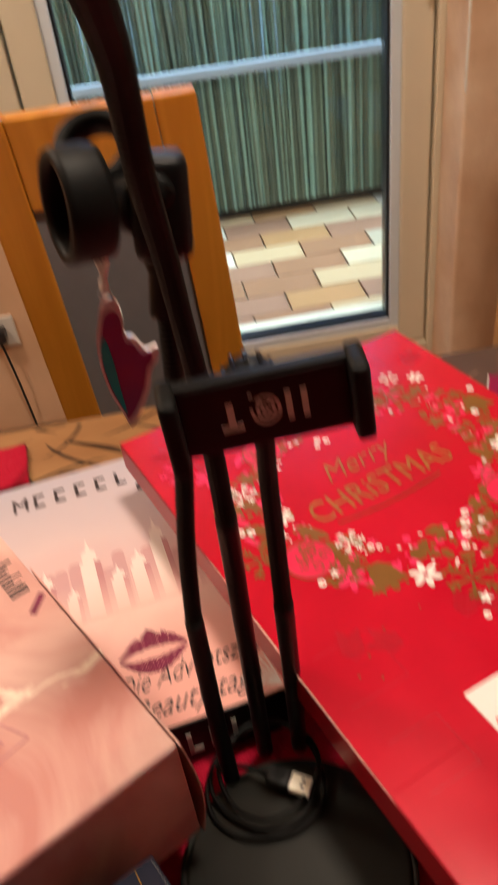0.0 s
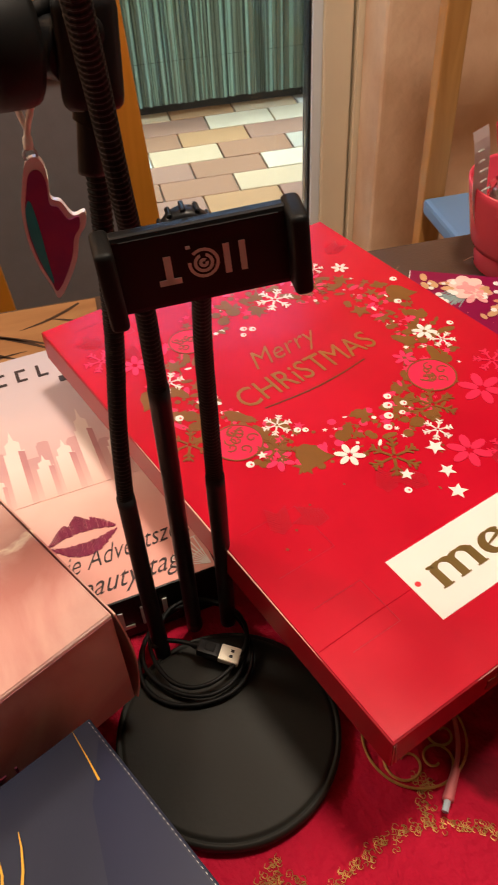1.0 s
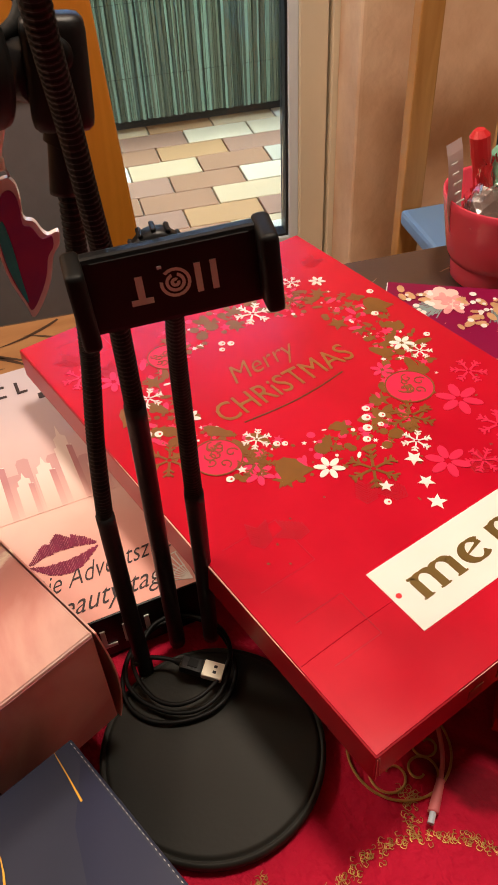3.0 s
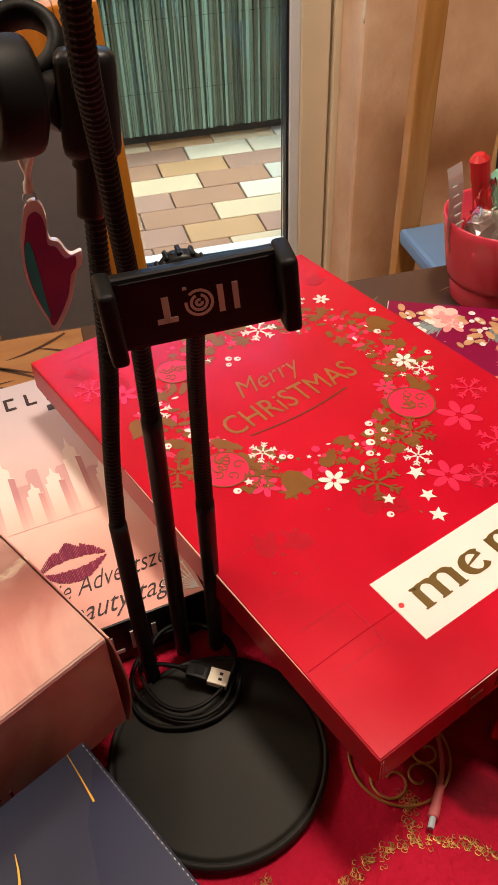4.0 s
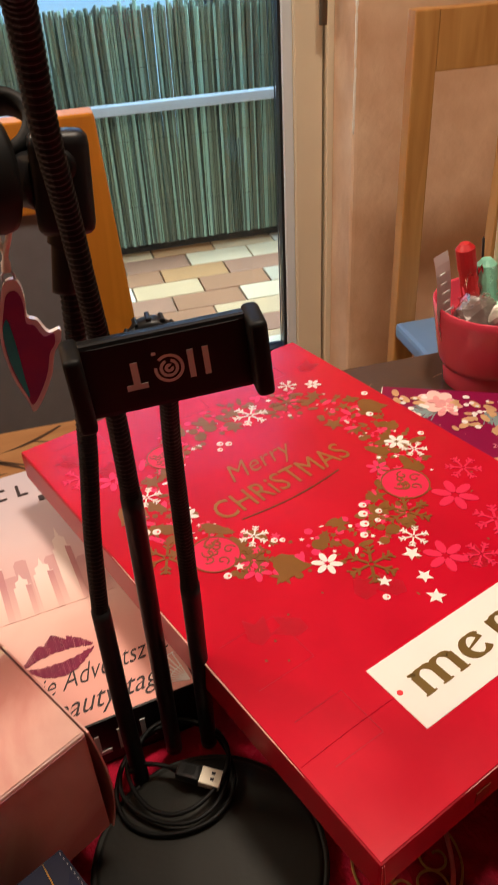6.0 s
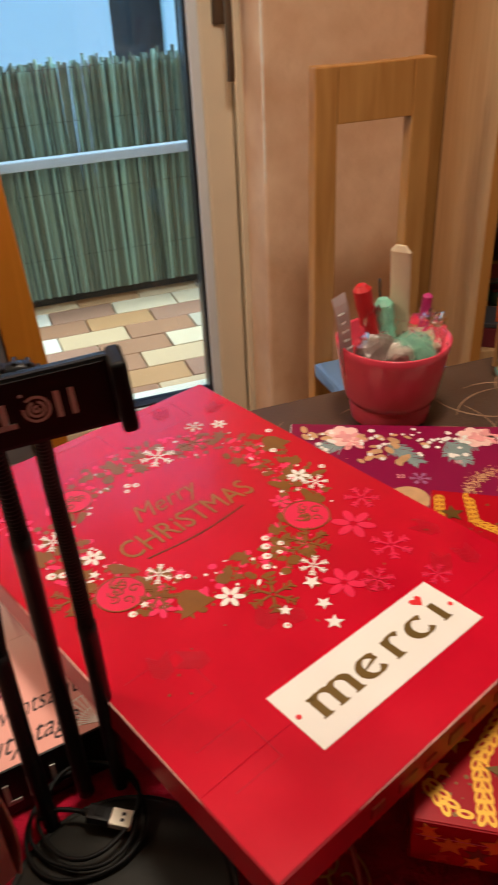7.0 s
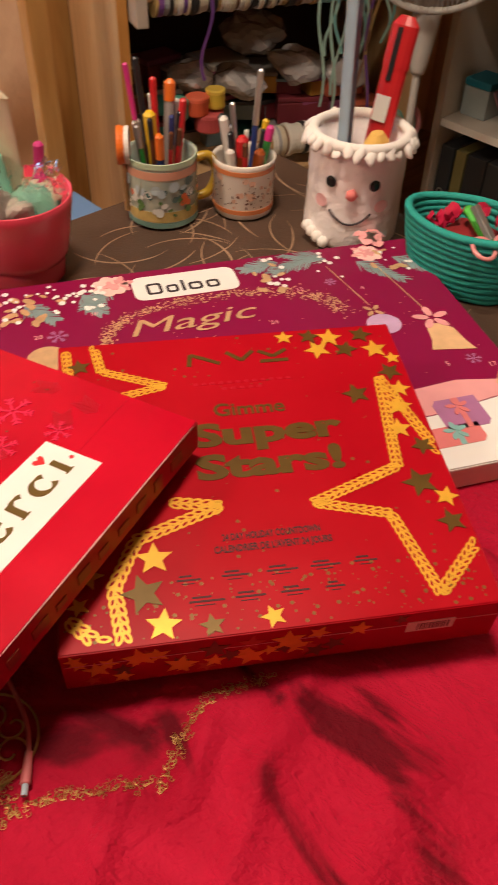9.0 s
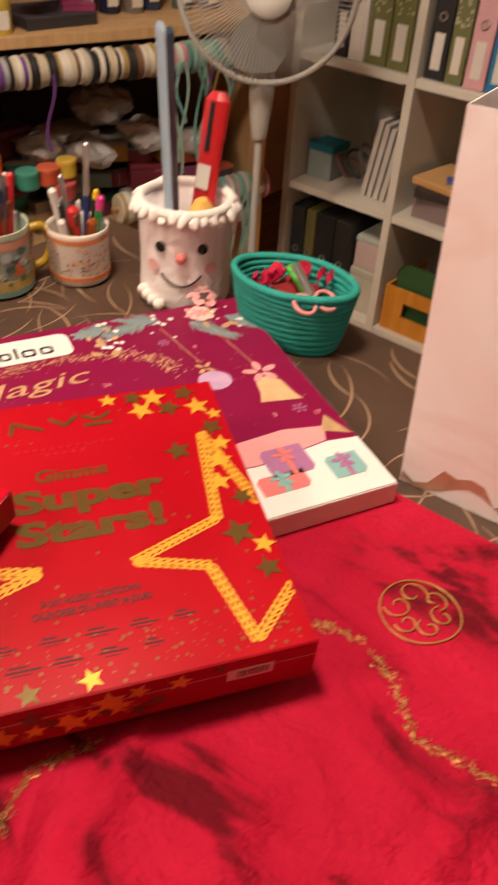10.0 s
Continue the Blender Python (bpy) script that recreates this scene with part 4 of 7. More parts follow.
def stroke(bm, line, z):
    """A flat pen stroke along points of (x, y, width)."""
    for (x0, y0, w0), (x1, y1, w1) in zip(line, line[1:]):
        d = Vector((x1 - x0, y1 - y0))
        if d.length < 1e-6:
            continue
        d.normalize()
        e = d * 0.0002
        plate(bm, [(x0 - d.y * w0 / 2 - e.x, y0 + d.x * w0 / 2 - e.y), (x0 + d.y * w0 / 2 - e.x, y0 - d.x * w0 / 2 - e.y), (x1 + d.y * w1 / 2 + e.x, y1 - d.x * w1 / 2 + e.y), (x1 - d.y * w1 / 2 + e.x, y1 + d.x * w1 / 2 + e.y)], z)


def arc(cx, cy, rx, ry, a0, a1, thin, thick, n=16):
    """Points of an oval arc whose pen is broad on its flanks and thin at top and bottom."""
    out = []
    for k in range(n + 1):
        a = radians(a0 + (a1 - a0) * k / n)
        out.append((cx + rx * math.cos(a), cy + ry * math.sin(a), thin + (thick - thin) * abs(math.cos(a))))
    return out


LOW, TALL = 0.0455, 0.0152
for x in (0.0790, 0.0912, 0.1034):
    stroke(bm, [(x, LOW, 0.0050), (x, LOW + TALL * 0.80, 0.0048)], zt)
    stroke(bm, [(x - 0.0034, LOW + 0.0004, 0.0009), (x + 0.0034, LOW + 0.0004, 0.0009)], zt)
for x in (0.0851, 0.0973):
    stroke(bm, arc(x - 0.0002, LOW + TALL * 0.66, 0.0061, 0.0042, 160, 8, 0.0014, 0.0048), zt)
stroke(bm, [(0.0762, LOW + TALL * 0.95, 0.0010), (0.0800, LOW + TALL * 0.86, 0.0036)], zt)
stroke(bm, arc(0.1190, LOW + TALL * 0.47, 0.0074, 0.0066, 40, 322, 0.0013, 0.0052, 24), zt)
stroke(bm, [(0.1140, LOW + TALL * 0.46, 0.0009), (0.1255, LOW + TALL * 0.66, 0.0024)], zt)
stroke(bm, [(0.1365, LOW, 0.0050), (0.1365, LOW + TALL * 0.95, 0.0046)], zt)
stroke(bm, [(0.1330, LOW + 0.0004, 0.0009), (0.1402, LOW + 0.0004, 0.0009)], zt)
stroke(bm, arc(0.1425, LOW + TALL * 0.66, 0.0056, 0.0046, 160, 40, 0.0016, 0.0044), zt)
stroke(bm, arc(0.1610, LOW + TALL * 0.47, 0.0076, 0.0066, 48, 318, 0.0013, 0.0052, 24), zt)
stroke(bm, [(0.1785, LOW, 0.0050), (0.1785, LOW + TALL * 0.95, 0.0046)], zt)
stroke(bm, [(0.1750, LOW + 0.0004, 0.0009), (0.1820, LOW + 0.0004, 0.0009)], zt)
part("gold_mark", bm, M_GOLDINK, tag, "gold brown printed shapes")
bm = bmesh.new()
hx, hy = 0.1755, 0.0665
plate(bm, [(hx, hy - 0.0040), (hx + 0.0042, hy + 0.0006), (hx + 0.0040, hy + 0.0030), (hx + 0.0018, hy + 0.0036), (hx, hy + 0.0018), (hx - 0.0018, hy + 0.0036), (hx - 0.0040, hy + 0.0030), (hx - 0.0042, hy + 0.0006)], zt)
part("heart", bm, M_HEART, tag, "small red heart")
for x, y in ((0.0665, 0.0555), (0.1885, 0.0520)):
    bm = bmesh.new()
    plate(bm, disc(x, y, 0.0016, 12), zt)
    part("string_hole", bm, M_HEART, tag)
for x0, x1, y in ((0.002, 0.0665, 0.0555), (0.1885, 0.253, 0.0520)):
    part("string", tube([(x0, y - 0.001, ZM), ((x0 + x1) / 2, y, ZM + 0.0001), (x1, y, ZM)], 0.0003, 6), M_RED, MERCI)
sheet_text("greeting", "CHRiSTMAS", 0.029, M_GOLDT, MERCI, pose(0.0725, 0.2172, ZM + 0.0003, 0, 0, 0.6), width=0.110, bold=0.0, squeeze=0.95)
sheet_text("greeting_script", "Merry", 0.026, M_GOLDT, MERCI, pose(0.100, 0.2455, ZM + 0.0003, 0, 0, 2), width=0.056, shear=0.45, bold=-0.0002)
bm = bmesh.new()
pts = [(0.082 + 0.082 * k / 12, 0.2115 - 0.0035 * math.sin(math.pi * k / 12)) for k in range(13)]
for p, q in zip(pts, pts[1:]):
    plate(bm, bar(*p, *q, 0.0010), ZM)
part("flourish", bm, M_GOLDD, MERCI)

rnd = random.Random(21)
WX, WY = 0.132, 0.236


def wreath(low=0.78, high=1.22):
    a = rnd.uniform(0, 2 * math.pi)
    q = rnd.uniform(low, high)
    return WX + 0.088 * q * math.cos(a), WY + 0.080 * q * math.sin(a)


def inside(x, y, r):
    return r < x < 0.2555 - r and 0.085 < y < 0.376 - r and not (0.068 < x < 0.195 and 0.207 < y < 0.275)


for x, y, r in ((0.079, 0.160, 0.0118), (0.235, 0.256, 0.0115), (0.028, 0.262, 0.0100)):
    bm = bmesh.new()
    plate(bm, [(x - r, y - 0.7 * r), (x + r, y - 0.7 * r), (x + 0.75 * r, y - 0.2 * r), (x + 0.62 * r, y + 0.5 * r), (x + 0.25 * r, y + 0.95 * r), (x - 0.25 * r, y + 0.95 * r), (x - 0.62 * r, y + 0.5 * r), (x - 0.75 * r, y - 0.2 * r)], ZM)
    plate(bm, disc(x, y - 0.85 * r, 0.22 * r, 10), ZM)
    part("bell", bm, M_GOLD, MERCI, "embossed gold bell")
for x, y, r in ((0.188, 0.172, 0.0165), (0.0505, 0.1960, 0.0160), (0.079, 0.3006, 0.0140)):
    bm = bmesh.new()
    plate(bm, disc(x, y, r, 28), ZM + 0.0001, 0.0003)
    ball = part("bauble", bm, M_ROSEP, MERCI, "pink printed bauble with gold lines")
    bm = bmesh.new()
    for k in range(9):
        a, q, w = rnd.uniform(0, 6.28), r * math.sqrt(rnd.random()) * 0.62, r * rnd.uniform(0.16, 0.30)
        sx, sy = x + q * math.cos(a), y + q * math.sin(a)
        curl = [(sx + w * (1 - i / 13) * math.cos(a + i * 0.6), sy + w * (1 - i / 13) * math.sin(a + i * 0.6)) for i in range(11)]
        for p, p2 in zip(curl, curl[1:]):
            plate(bm, bar(*p, *p2, 0.0009), ZM + 0.0003)
    o, i2 = disc(x, y, r, 28), disc(x, y, r * 0.94, 28)
    for k in range(28):
        plate(bm, [o[k], o[(k + 1) % 28], i2[(k + 1) % 28], i2[k]], ZM + 0.0003)
    part("gold_tracery", bm, M_GOLD, ball)
for x, y, r in ((0.098, 0.1472, 0.0098), (0.217, 0.2095, 0.0092), (0.222, 0.3086, 0.0070), (0.056, 0.2370, 0.0085)):
    part("flower", flower(bmesh.new(), x, y, r, ZM + 0.0003, 6, 0.3), M_WHITEP, MERCI, "white printed flower")
for x, y, r, m in ((0.0785, 0.194, 0.0092, M_WHITEP), (0.157, 0.305, 0.0135, M_WHITEP), (0.2205, 0.1955, 0.0088, M_WHITEP), (0.1547, 0.1320, 0.0092, M_WHITEP), (0.205, 0.320, 0.0075, M_WHITEP), (0.0455, 0.270, 0.0100, M_WHITEP), (0.118, 0.1305, 0.0155, M_GOLD), (0.066, 0.1770, 0.0115, M_GOLD), (0.168, 0.1505, 0.0150, M_GOLD), (0.026, 0.212, 0.0140, M_GOLD), (0.190, 0.300, 0.0120, M_GOLD), (0.205, 0.111, 0.0135, M_ROSEP), (0.174, 0.0955, 0.0105, M_ROSEP), (0.204, 0.0735, 0.0090, M_ROSEP), (0.230, 0.159, 0.0120, M_ROSEP), (0.020, 0.318, 0.0120, M_PINKP)):
    part("snowflake", snowflake(bmesh.new(), x, y, r, ZM + 0.0002, turn=rnd.uniform(0, 1)), m, MERCI)
for x, y, r, m in ((0.204, 0.143, 0.0158, M_ROSEP), (0.157, 0.108, 0.0140, M_ROSEP), (0.062, 0.1690, 0.0100, M_PINKP), (0.186, 0.196, 0.0085, M_PINKP), (0.036, 0.300, 0.0110, M_PINKP)):
    part("flower", flower(bmesh.new(), x, y, r, ZM + 0.0001, 6, 0.1), m, MERCI, "pink printed flower")
for x, y, r in ((0.1428, 0.122, 0.0062), (0.1350, 0.104, 0.0054), (0.1285, 0.089, 0.0060), (0.1142, 0.1155, 0.0046), (0.0560, 0.1780, 0.0034), (0.0480, 0.2220, 0.0040)):
    bm = bmesh.new()
    plate(bm, star(x, y, r, 5, 0.45, rnd.uniform(0, 1)), ZM + 0.0003)
    part("star", bm, M_WHITEP, MERCI, "small white star")
bm = bmesh.new()
eyes = bmesh.new()
for x, y, r in ((0.1506, 0.1733, 0.0034), (0.1450, 0.1668, 0.0040), (0.1392, 0.1592, 0.0040), (0.1320, 0.1517, 0.0034), (0.1545, 0.1625, 0.0030), (0.1480, 0.1565, 0.0026), (0.0270, 0.2400, 0.0042), (0.0330, 0.2360, 0.0036), (0.0860, 0.1830, 0.0030), (0.0900, 0.1800, 0.0026), (0.1180, 0.2890, 0.0034), (0.1230, 0.2850, 0.0034), (0.1140, 0.2830, 0.0028), (0.2380, 0.2060, 0.0032), (0.2270, 0.2480, 0.0038), (0.2440, 0.2720, 0.0036), (0.1065, 0.1060, 0.0030), (0.0460, 0.1760, 0.0034)):
    r *= 0.76
    plate(bm, disc(x, y, r, 14), ZM + 0.0003, 0.0002)
    plate(eyes, disc(x + 0.2 * r, y - 0.2 * r, 0.3 * r, 8), ZM + 0.0005, 0.0002)
tagged(part("white_berry", bm, M_WHITEP, MERCI, "round white berry prints"), kind="stuff")
tagged(part("berry_dot", eyes, M_HEART, MERCI), kind="stuff")
for mat, n, lo, hi, kind_, label in ((M_GOLD, 260, 0.0012, 0.0050, 0, "scattered gold dots, leaves and stars"), (M_WHITEP, 70, 0.0010, 0.0028, 1, "scattered white dots and berries"), (M_PINKP, 170, 0.0016, 0.0050, 2, "scattered pink dots and leaves"), (M_GOLD, 120, 0.003, 0.0085, 3, "scattered dark gold leaves")):
    bm = bmesh.new()
    made = 0
    while made < n:
        x, y = wreath()
        r = rnd.uniform(lo, hi)
        if kind_ == 0 and rnd.random() < 0.12:
            x, y = rnd.uniform(0.02, 0.24), rnd.uniform(0.09, 0.16)
            r = 0.0012
        if not inside(x, y, r + 0.001):
            continue
        z = ZM + 0.00002 * (kind_ + 1) + 0.0000004 * made
        pick = rnd.random()
        if pick < 0.45:
            plate(bm, disc(x, y, r * 0.6, 10), z, 0.0001)
        elif pick < 0.75:
            plate(bm, star(x, y, r, rnd.choice((5, 6)), 0.45, rnd.uniform(0, 1)), z, 0.0001)
        else:
            plate(bm, disc(x, y, r * 1.2, 8, 0.4, rnd.uniform(0, 3)), z, 0.0001)
        made += 1
    tagged(part("confetti", bm, mat, MERCI, label), kind="stuff")
bm = bmesh.new()
for x, y, a in ((0.205, 0.070, 0.7), (0.230, 0.060, 1.3), (0.120, 0.100, 2.0), (0.095, 0.110, 0.9), (0.240, 0.095, 1.9), (0.030, 0.120, 1.2), (0.060, 0.115, 2.4), (0.160, 0.090, 0.4), (0.190, 0.345, 1.0), (0.030, 0.330, 2.2), (0.225, 0.330, 0.3), (0.040, 0.300, 1.6)):
    for k in range(9):
        q = 0.006 + 0.0035 * k
        for s in (-0.9, 0.9):
            px, py = x + q * math.cos(a) * 0.5, y + q * math.sin(a) * 0.5
            ex, ey = px + 0.008 * math.cos(a + s), py + 0.008 * math.sin(a + s)
            if 0.002 < ex < 0.253 and ey > 0.002 and not (0.062 < ex < 0.197 and 0.035 < ey < 0.078) and not (0.062 < px < 0.197 and 0.035 < py < 0.078):
                plate(bm, bar(px, py, ex, ey, 0.0011), ZM + 0.00001, 0.00008)
tagged(part("leaf_print", bm, M_DARKRED, MERCI, "darker red twigs printed on the red card"), kind="stuff")
for x0, x1, y0, y1 in ((0.015, 0.045, 0.045, 0.075), (0.012, 0.048, 0.100, 0.135), (0.02, 0.055, 0.335, 0.360), (0.10, 0.14, 0.335, 0.365), (0.18, 0.215, 0.335, 0.365)):
    bm = bmesh.new()
    for p, q in (((x0, y0), (x1, y0)), ((x1, y0), (x1, y1)), ((x1, y1), (x0, y1))):
        plate(bm, bar(*p, *q, 0.0004), ZM, 0.00006)
    part("door_perforation", bm, M_DARKRED, MERCI, "faint perforated calendar door")
# worn pale edges of the red box and the folded corner
M_WORN = material("worn_card_edge", (0.80, 0.42, 0.36), 0.5, vary=0.3, scale=60)
for pts in ([(0.0004, 0.050, ZM - 0.0005), (0.0002, 0.140, ZM - 0.0004), (0.0004, 0.235, ZM - 0.0005)], [(0.052, 0.0004, ZM - 0.0005), (0.140, 0.0002, ZM - 0.0004), (0.250, 0.0004, ZM - 0.0005)]):
    part("worn_edge", tube(pts, lambda q: 0.0001 + 0.00042 * math.sin(math.pi * q), 6), M_WORN, MERCI, "pale worn card edge")
for y0 in (0.0015, 0.0040):
    part("fold_line", tube([(y0, -0.0002, 0.001), (y0 * 0.5, -0.0003, 0.0215)], 0.00022, 5), M_WORN, MERCI)
bm = bmesh.new()
for k in range(9):
    block(bm, 0.06 + 0.02 * k, 0.06 + 0.02 * k + rnd.uniform(0.008, 0.014), -0.0006, 0.0002, 0.007, 0.012 + rnd.uniform(0, 0.004))
part("side_print", bm, material("dull_red_gold", (0.24, 0.05, 0.014), 0.4, metal=0.2, vary=0.3, scale=60), MERCI, "dull gold print along the side")

# ---- prints on the star calendar ----
M_PINKSTAR = material("red_gold_print", (0.50, 0.07, 0.02), 0.36, metal=0.2, vary=0.2, scale=50)
ZN = 0.040


def chain(name, pts, parent, z, link=0.0066, w=0.0032, close=False):
    """A printed curb chain: flat oval rings one after the other along the line."""
    bm = bmesh.new()
    line = [Vector(p) for p in pts]
    for a, b in zip(line, line[1:]):
        n = max(1, int((b - a).length / (link * 0.78)))
        ang = math.atan2(b.y - a.y, b.x - a.x)
        for k in range(n):
            c = a + (b - a) * ((k + 0.5) / n)
            for off in (-0.30 * link, 0.30 * link):
                ox, oy = -off * math.sin(ang), off * math.cos(ang)
                o = disc(c.x + ox, c.y + oy, link * 0.62, 14, 0.52, ang + (0.35 if off > 0 else -0.35))
                i3 = disc(c.x + ox, c.y + oy, link * 0.30, 14, 0.40, ang + (0.35 if off > 0 else -0.35))
                if all(0.001 < p[0] < 0.263 and 0.001 < p[1] < 0.261 for p in o):
                    for q in range(14):
                        plate(bm, [o[q], o[(q + 1) % 14], i3[(q + 1) % 14], i3[q]], z + 0.00003 * (k % 3), 0.0003)
    return part(name, bm, M_GOLDB, parent, "printed gold curb chain")


chain("gold_chain", [(0.262, 0.120), (0.240, 0.200), (0.229, 0.112), (0.165, 0.088), (0.213, 0.073), (0.227, 0.011), (0.262, 0.045)], NYX, ZN)
chain("gold_chain", [(0.006, 0.255), (0.008, 0.225), (0.006, 0.200)], NYX, ZN, 0.006)
chain("gold_chain", [(0.027, 0.260), (0.032, 0.230), (0.078, 0.209), (0.047, 0.202)], NYX, ZN, 0.006)
chain("gold_chain", [(0.072, 0.100), (0.104, 0.093), (0.048, 0.073), (0.033, 0.040), (0.037, 0.004)], NYX, ZN, 0.0075)
chain("gold_chain", [(0.006, 0.022), (0.020, 0.008), (0.030, 0.003)], NYX, ZN, 0.0075)
rnd = random.Random(5)
for x, y, r, g in ((0.176, 0.253, 0.011, 1), (0.196, 0.252, 0.009, 0), (0.212, 0.249, 0.011, 1), (0.200, 0.236, 0.011, 1), (0.222, 0.234, 0.010, 0), (0.238, 0.250, 0.010, 0), (0.245, 0.232, 0.011, 1), (0.256, 0.220, 0.007, 1), (0.250, 0.205, 0.010, 0), (0.218, 0.184, 0.011, 0), (0.246, 0.168, 0.011, 1), (0.252, 0.186, 0.009, 1), (0.240, 0.146, 0.010, 1), (0.252, 0.128, 0.009, 0), (0.240, 0.096, 0.013, 0), (0.254, 0.082, 0.009, 1), (0.251, 0.062, 0.010, 0), (0.058, 0.058, 0.012, 1), (0.050, 0.034, 0.014, 0), (0.060, 0.012, 0.011, 1), (0.018, 0.050, 0.010, 1), (0.088, 0.008, 0.008, 0), (0.124, 0.009, 0.008, 1), (0.016, 0.236, 0.009, 0), (0.012, 0.030, 0.007, 1)):
    bm = bmesh.new()
    r = min(r, 0.263 - x, 0.261 - y, x, y)
    plate(bm, star(x, y, r, 5, 0.45, rnd.uniform(-0.4, 0.4)), ZN + 0.0004 + rnd.uniform(0, 0.00008))
    part("star", bm, M_GOLDB if g else M_GOLDD, NYX, "gold foil star")
for x, z, r, g in ((0.020, 0.020, 0.009, 1), (0.045, 0.028, 0.011, 1), (0.068, 0.014, 0.011, 1), (0.088, 0.027, 0.010, 0), (0.110, 0.013, 0.011, 1), (0.132, 0.027, 0.011, 1), (0.175, 0.030, 0.008, 1), (0.008, 0.033, 0.006, 1), (0.150, 0.010, 0.008, 0), (0.200, 0.034, 0.005, 0), (0.034, 0.008, 0.007, 1)):
    bm = bmesh.new()
    plate(bm, star(x, z, min(r, z, 0.0395 - z, x), 5, 0.45, rnd.uniform(-0.4, 0.4)), 0.0, 0.0003)
    for v in bm.verts:
        v.co = Vector((v.co.x, -v.co.z - 0.0001, v.co.y))
    part("star", bm, M_GOLDB if g else M_GOLDD, NYX, "gold foil star on the side")
for k in range(20):
    x, r = 0.008 + 0.0080 * k + rnd.uniform(-0.003, 0.003), rnd.uniform(0.006, 0.010)
    z = rnd.uniform(r, 0.0385 - r)
    bm = bmesh.new()
    plate(bm, star(max(x, r + 0.001), z, r, 5, 0.45, rnd.uniform(-0.5, 0.5)), 0.0, 0.00012 + 0.000004 * k)
    for v in bm.verts:
        v.co = Vector((v.co.x, -v.co.z - 0.0001, v.co.y))
    part("star", bm, (M_GOLDB, M_PINKSTAR, M_GOLDB, M_GOLDD)[k % 4], NYX, "overlapping star on the side")
part("lid_seam", box_bm(0.002, 0.262, -0.0003, 0.0001, 0.0262, 0.0268), M_PALEPINK, NYX)
part("barcode_label", box_bm(0.205, 0.235, -0.0004, 0.0, 0.018, 0.029), M_WHITEP, NYX, "white barcode label")
bm = bmesh.new()
for k in range(11):
    block(bm, 0.2115 + 0.0019 * k, 0.2115 + 0.0019 * k + rnd.uniform(0.0005, 0.0012), -0.0006, -0.0003, 0.020, 0.027)
part("barcode_bars", bm, M_INK, NYX)
bm = bmesh.new()
for x0, y0, x1, y1 in ((0.098, 0.228, 0.100, 0.241), (0.100, 0.241, 0.122, 0.229), (0.128, 0.241, 0.139, 0.231), (0.139, 0.231, 0.149, 0.241), (0.153, 0.240, 0.164, 0.233), (0.164, 0.233, 0.175, 0.240), (0.153, 0.228, 0.175, 0.228)):
    plate(bm, bar(x0, y0, x1, y1, 0.0034), ZN + 0.0001)
part("logo_shape", bm, M_GOLDD, NYX, "dark gold angular logo shape")
bm = bmesh.new()
for k in range(12):
    plate(bm, rounded(0.099 + 0.0064 * k, 0.099 + 0.0064 * k + 0.0035, 0.2065, 0.2093, 0.0006), ZN, 0.0002)
for k in range(5):
    plate(bm, rounded(0.120 + 0.0066 * k, 0.120 + 0.0066 * k + 0.0035, 0.2000, 0.2028, 0.0006), ZN, 0.0002)
tagged(part("fine_print", bm, M_DARKRED, NYX), kind="stuff")
sheet_text("title", "Gimme", 0.0175, M_GOLDD, NYX, pose(0.1105, 0.1735, ZN + 0.0003), width=0.052, bold=0.0003)
sheet_text("title", "Super", 0.036, M_GOLDD, NYX, pose(0.092, 0.1460, ZN + 0.0003), width=0.108, bold=0.0016, squeeze=0.80)
sheet_text("title", "Stars!", 0.036, M_GOLDD, NYX, pose(0.092, 0.1165, ZN + 0.0003), width=0.102, bold=0.0016, squeeze=0.80)
M_MAROON = material("maroon_ink", (0.055, 0.004, 0.006), 0.65, vary=0.1)
sheet_text("lettering", "24 DAY HOLIDAY COUNTDOWN", 0.0072, M_MAROON, NYX, pose(0.1015, 0.0655, ZN + 0.0002), width=0.063, bold=0.0002)
sheet_text("lettering", "CALENDRIER DE L'AVENT 24 JOURS", 0.0072, M_MAROON, NYX, pose(0.0955, 0.0568, ZN + 0.0002), width=0.075, bold=0.0002)
bm = bmesh.new()
for row, y in enumerate((0.043, 0.0275)):
    for k in range(5 - row):
        x = 0.072 + 0.0275 * k + row * 0.006
        w = rnd.uniform(0.010, 0.020)
        plate(bm, bar(x, y, x + w * 0.6, y - 0.0002, 0.0013), ZN, 0.0002)
        plate(bm, bar(x - 0.002, y - 0.0028, x + w, y - 0.0031, 0.0013), ZN, 0.0002)
        plate(bm, bar(x + 0.001, y - 0.0055, x + w * 0.7, y - 0.0056, 0.0006), ZN, 0.0002)
tagged(part("fine_print", bm, M_MAROON, NYX), kind="stuff")
bm = bmesh.new()
for k in range(330):
    x, y = rnd.uniform(0.004, 0.26), rnd.uniform(0.003, 0.258)
    if rnd.random() < 0.5:
        y = rnd.uniform(0.003, 0.04)
    plate(bm, disc(x, y, rnd.choice((0.0005, 0.0006, 0.0009, 0.0014)), 6), ZN, 0.00012)
tagged(part("glitter", bm, M_GOLD, NYX, "fine gold glitter specks"), kind="stuff")

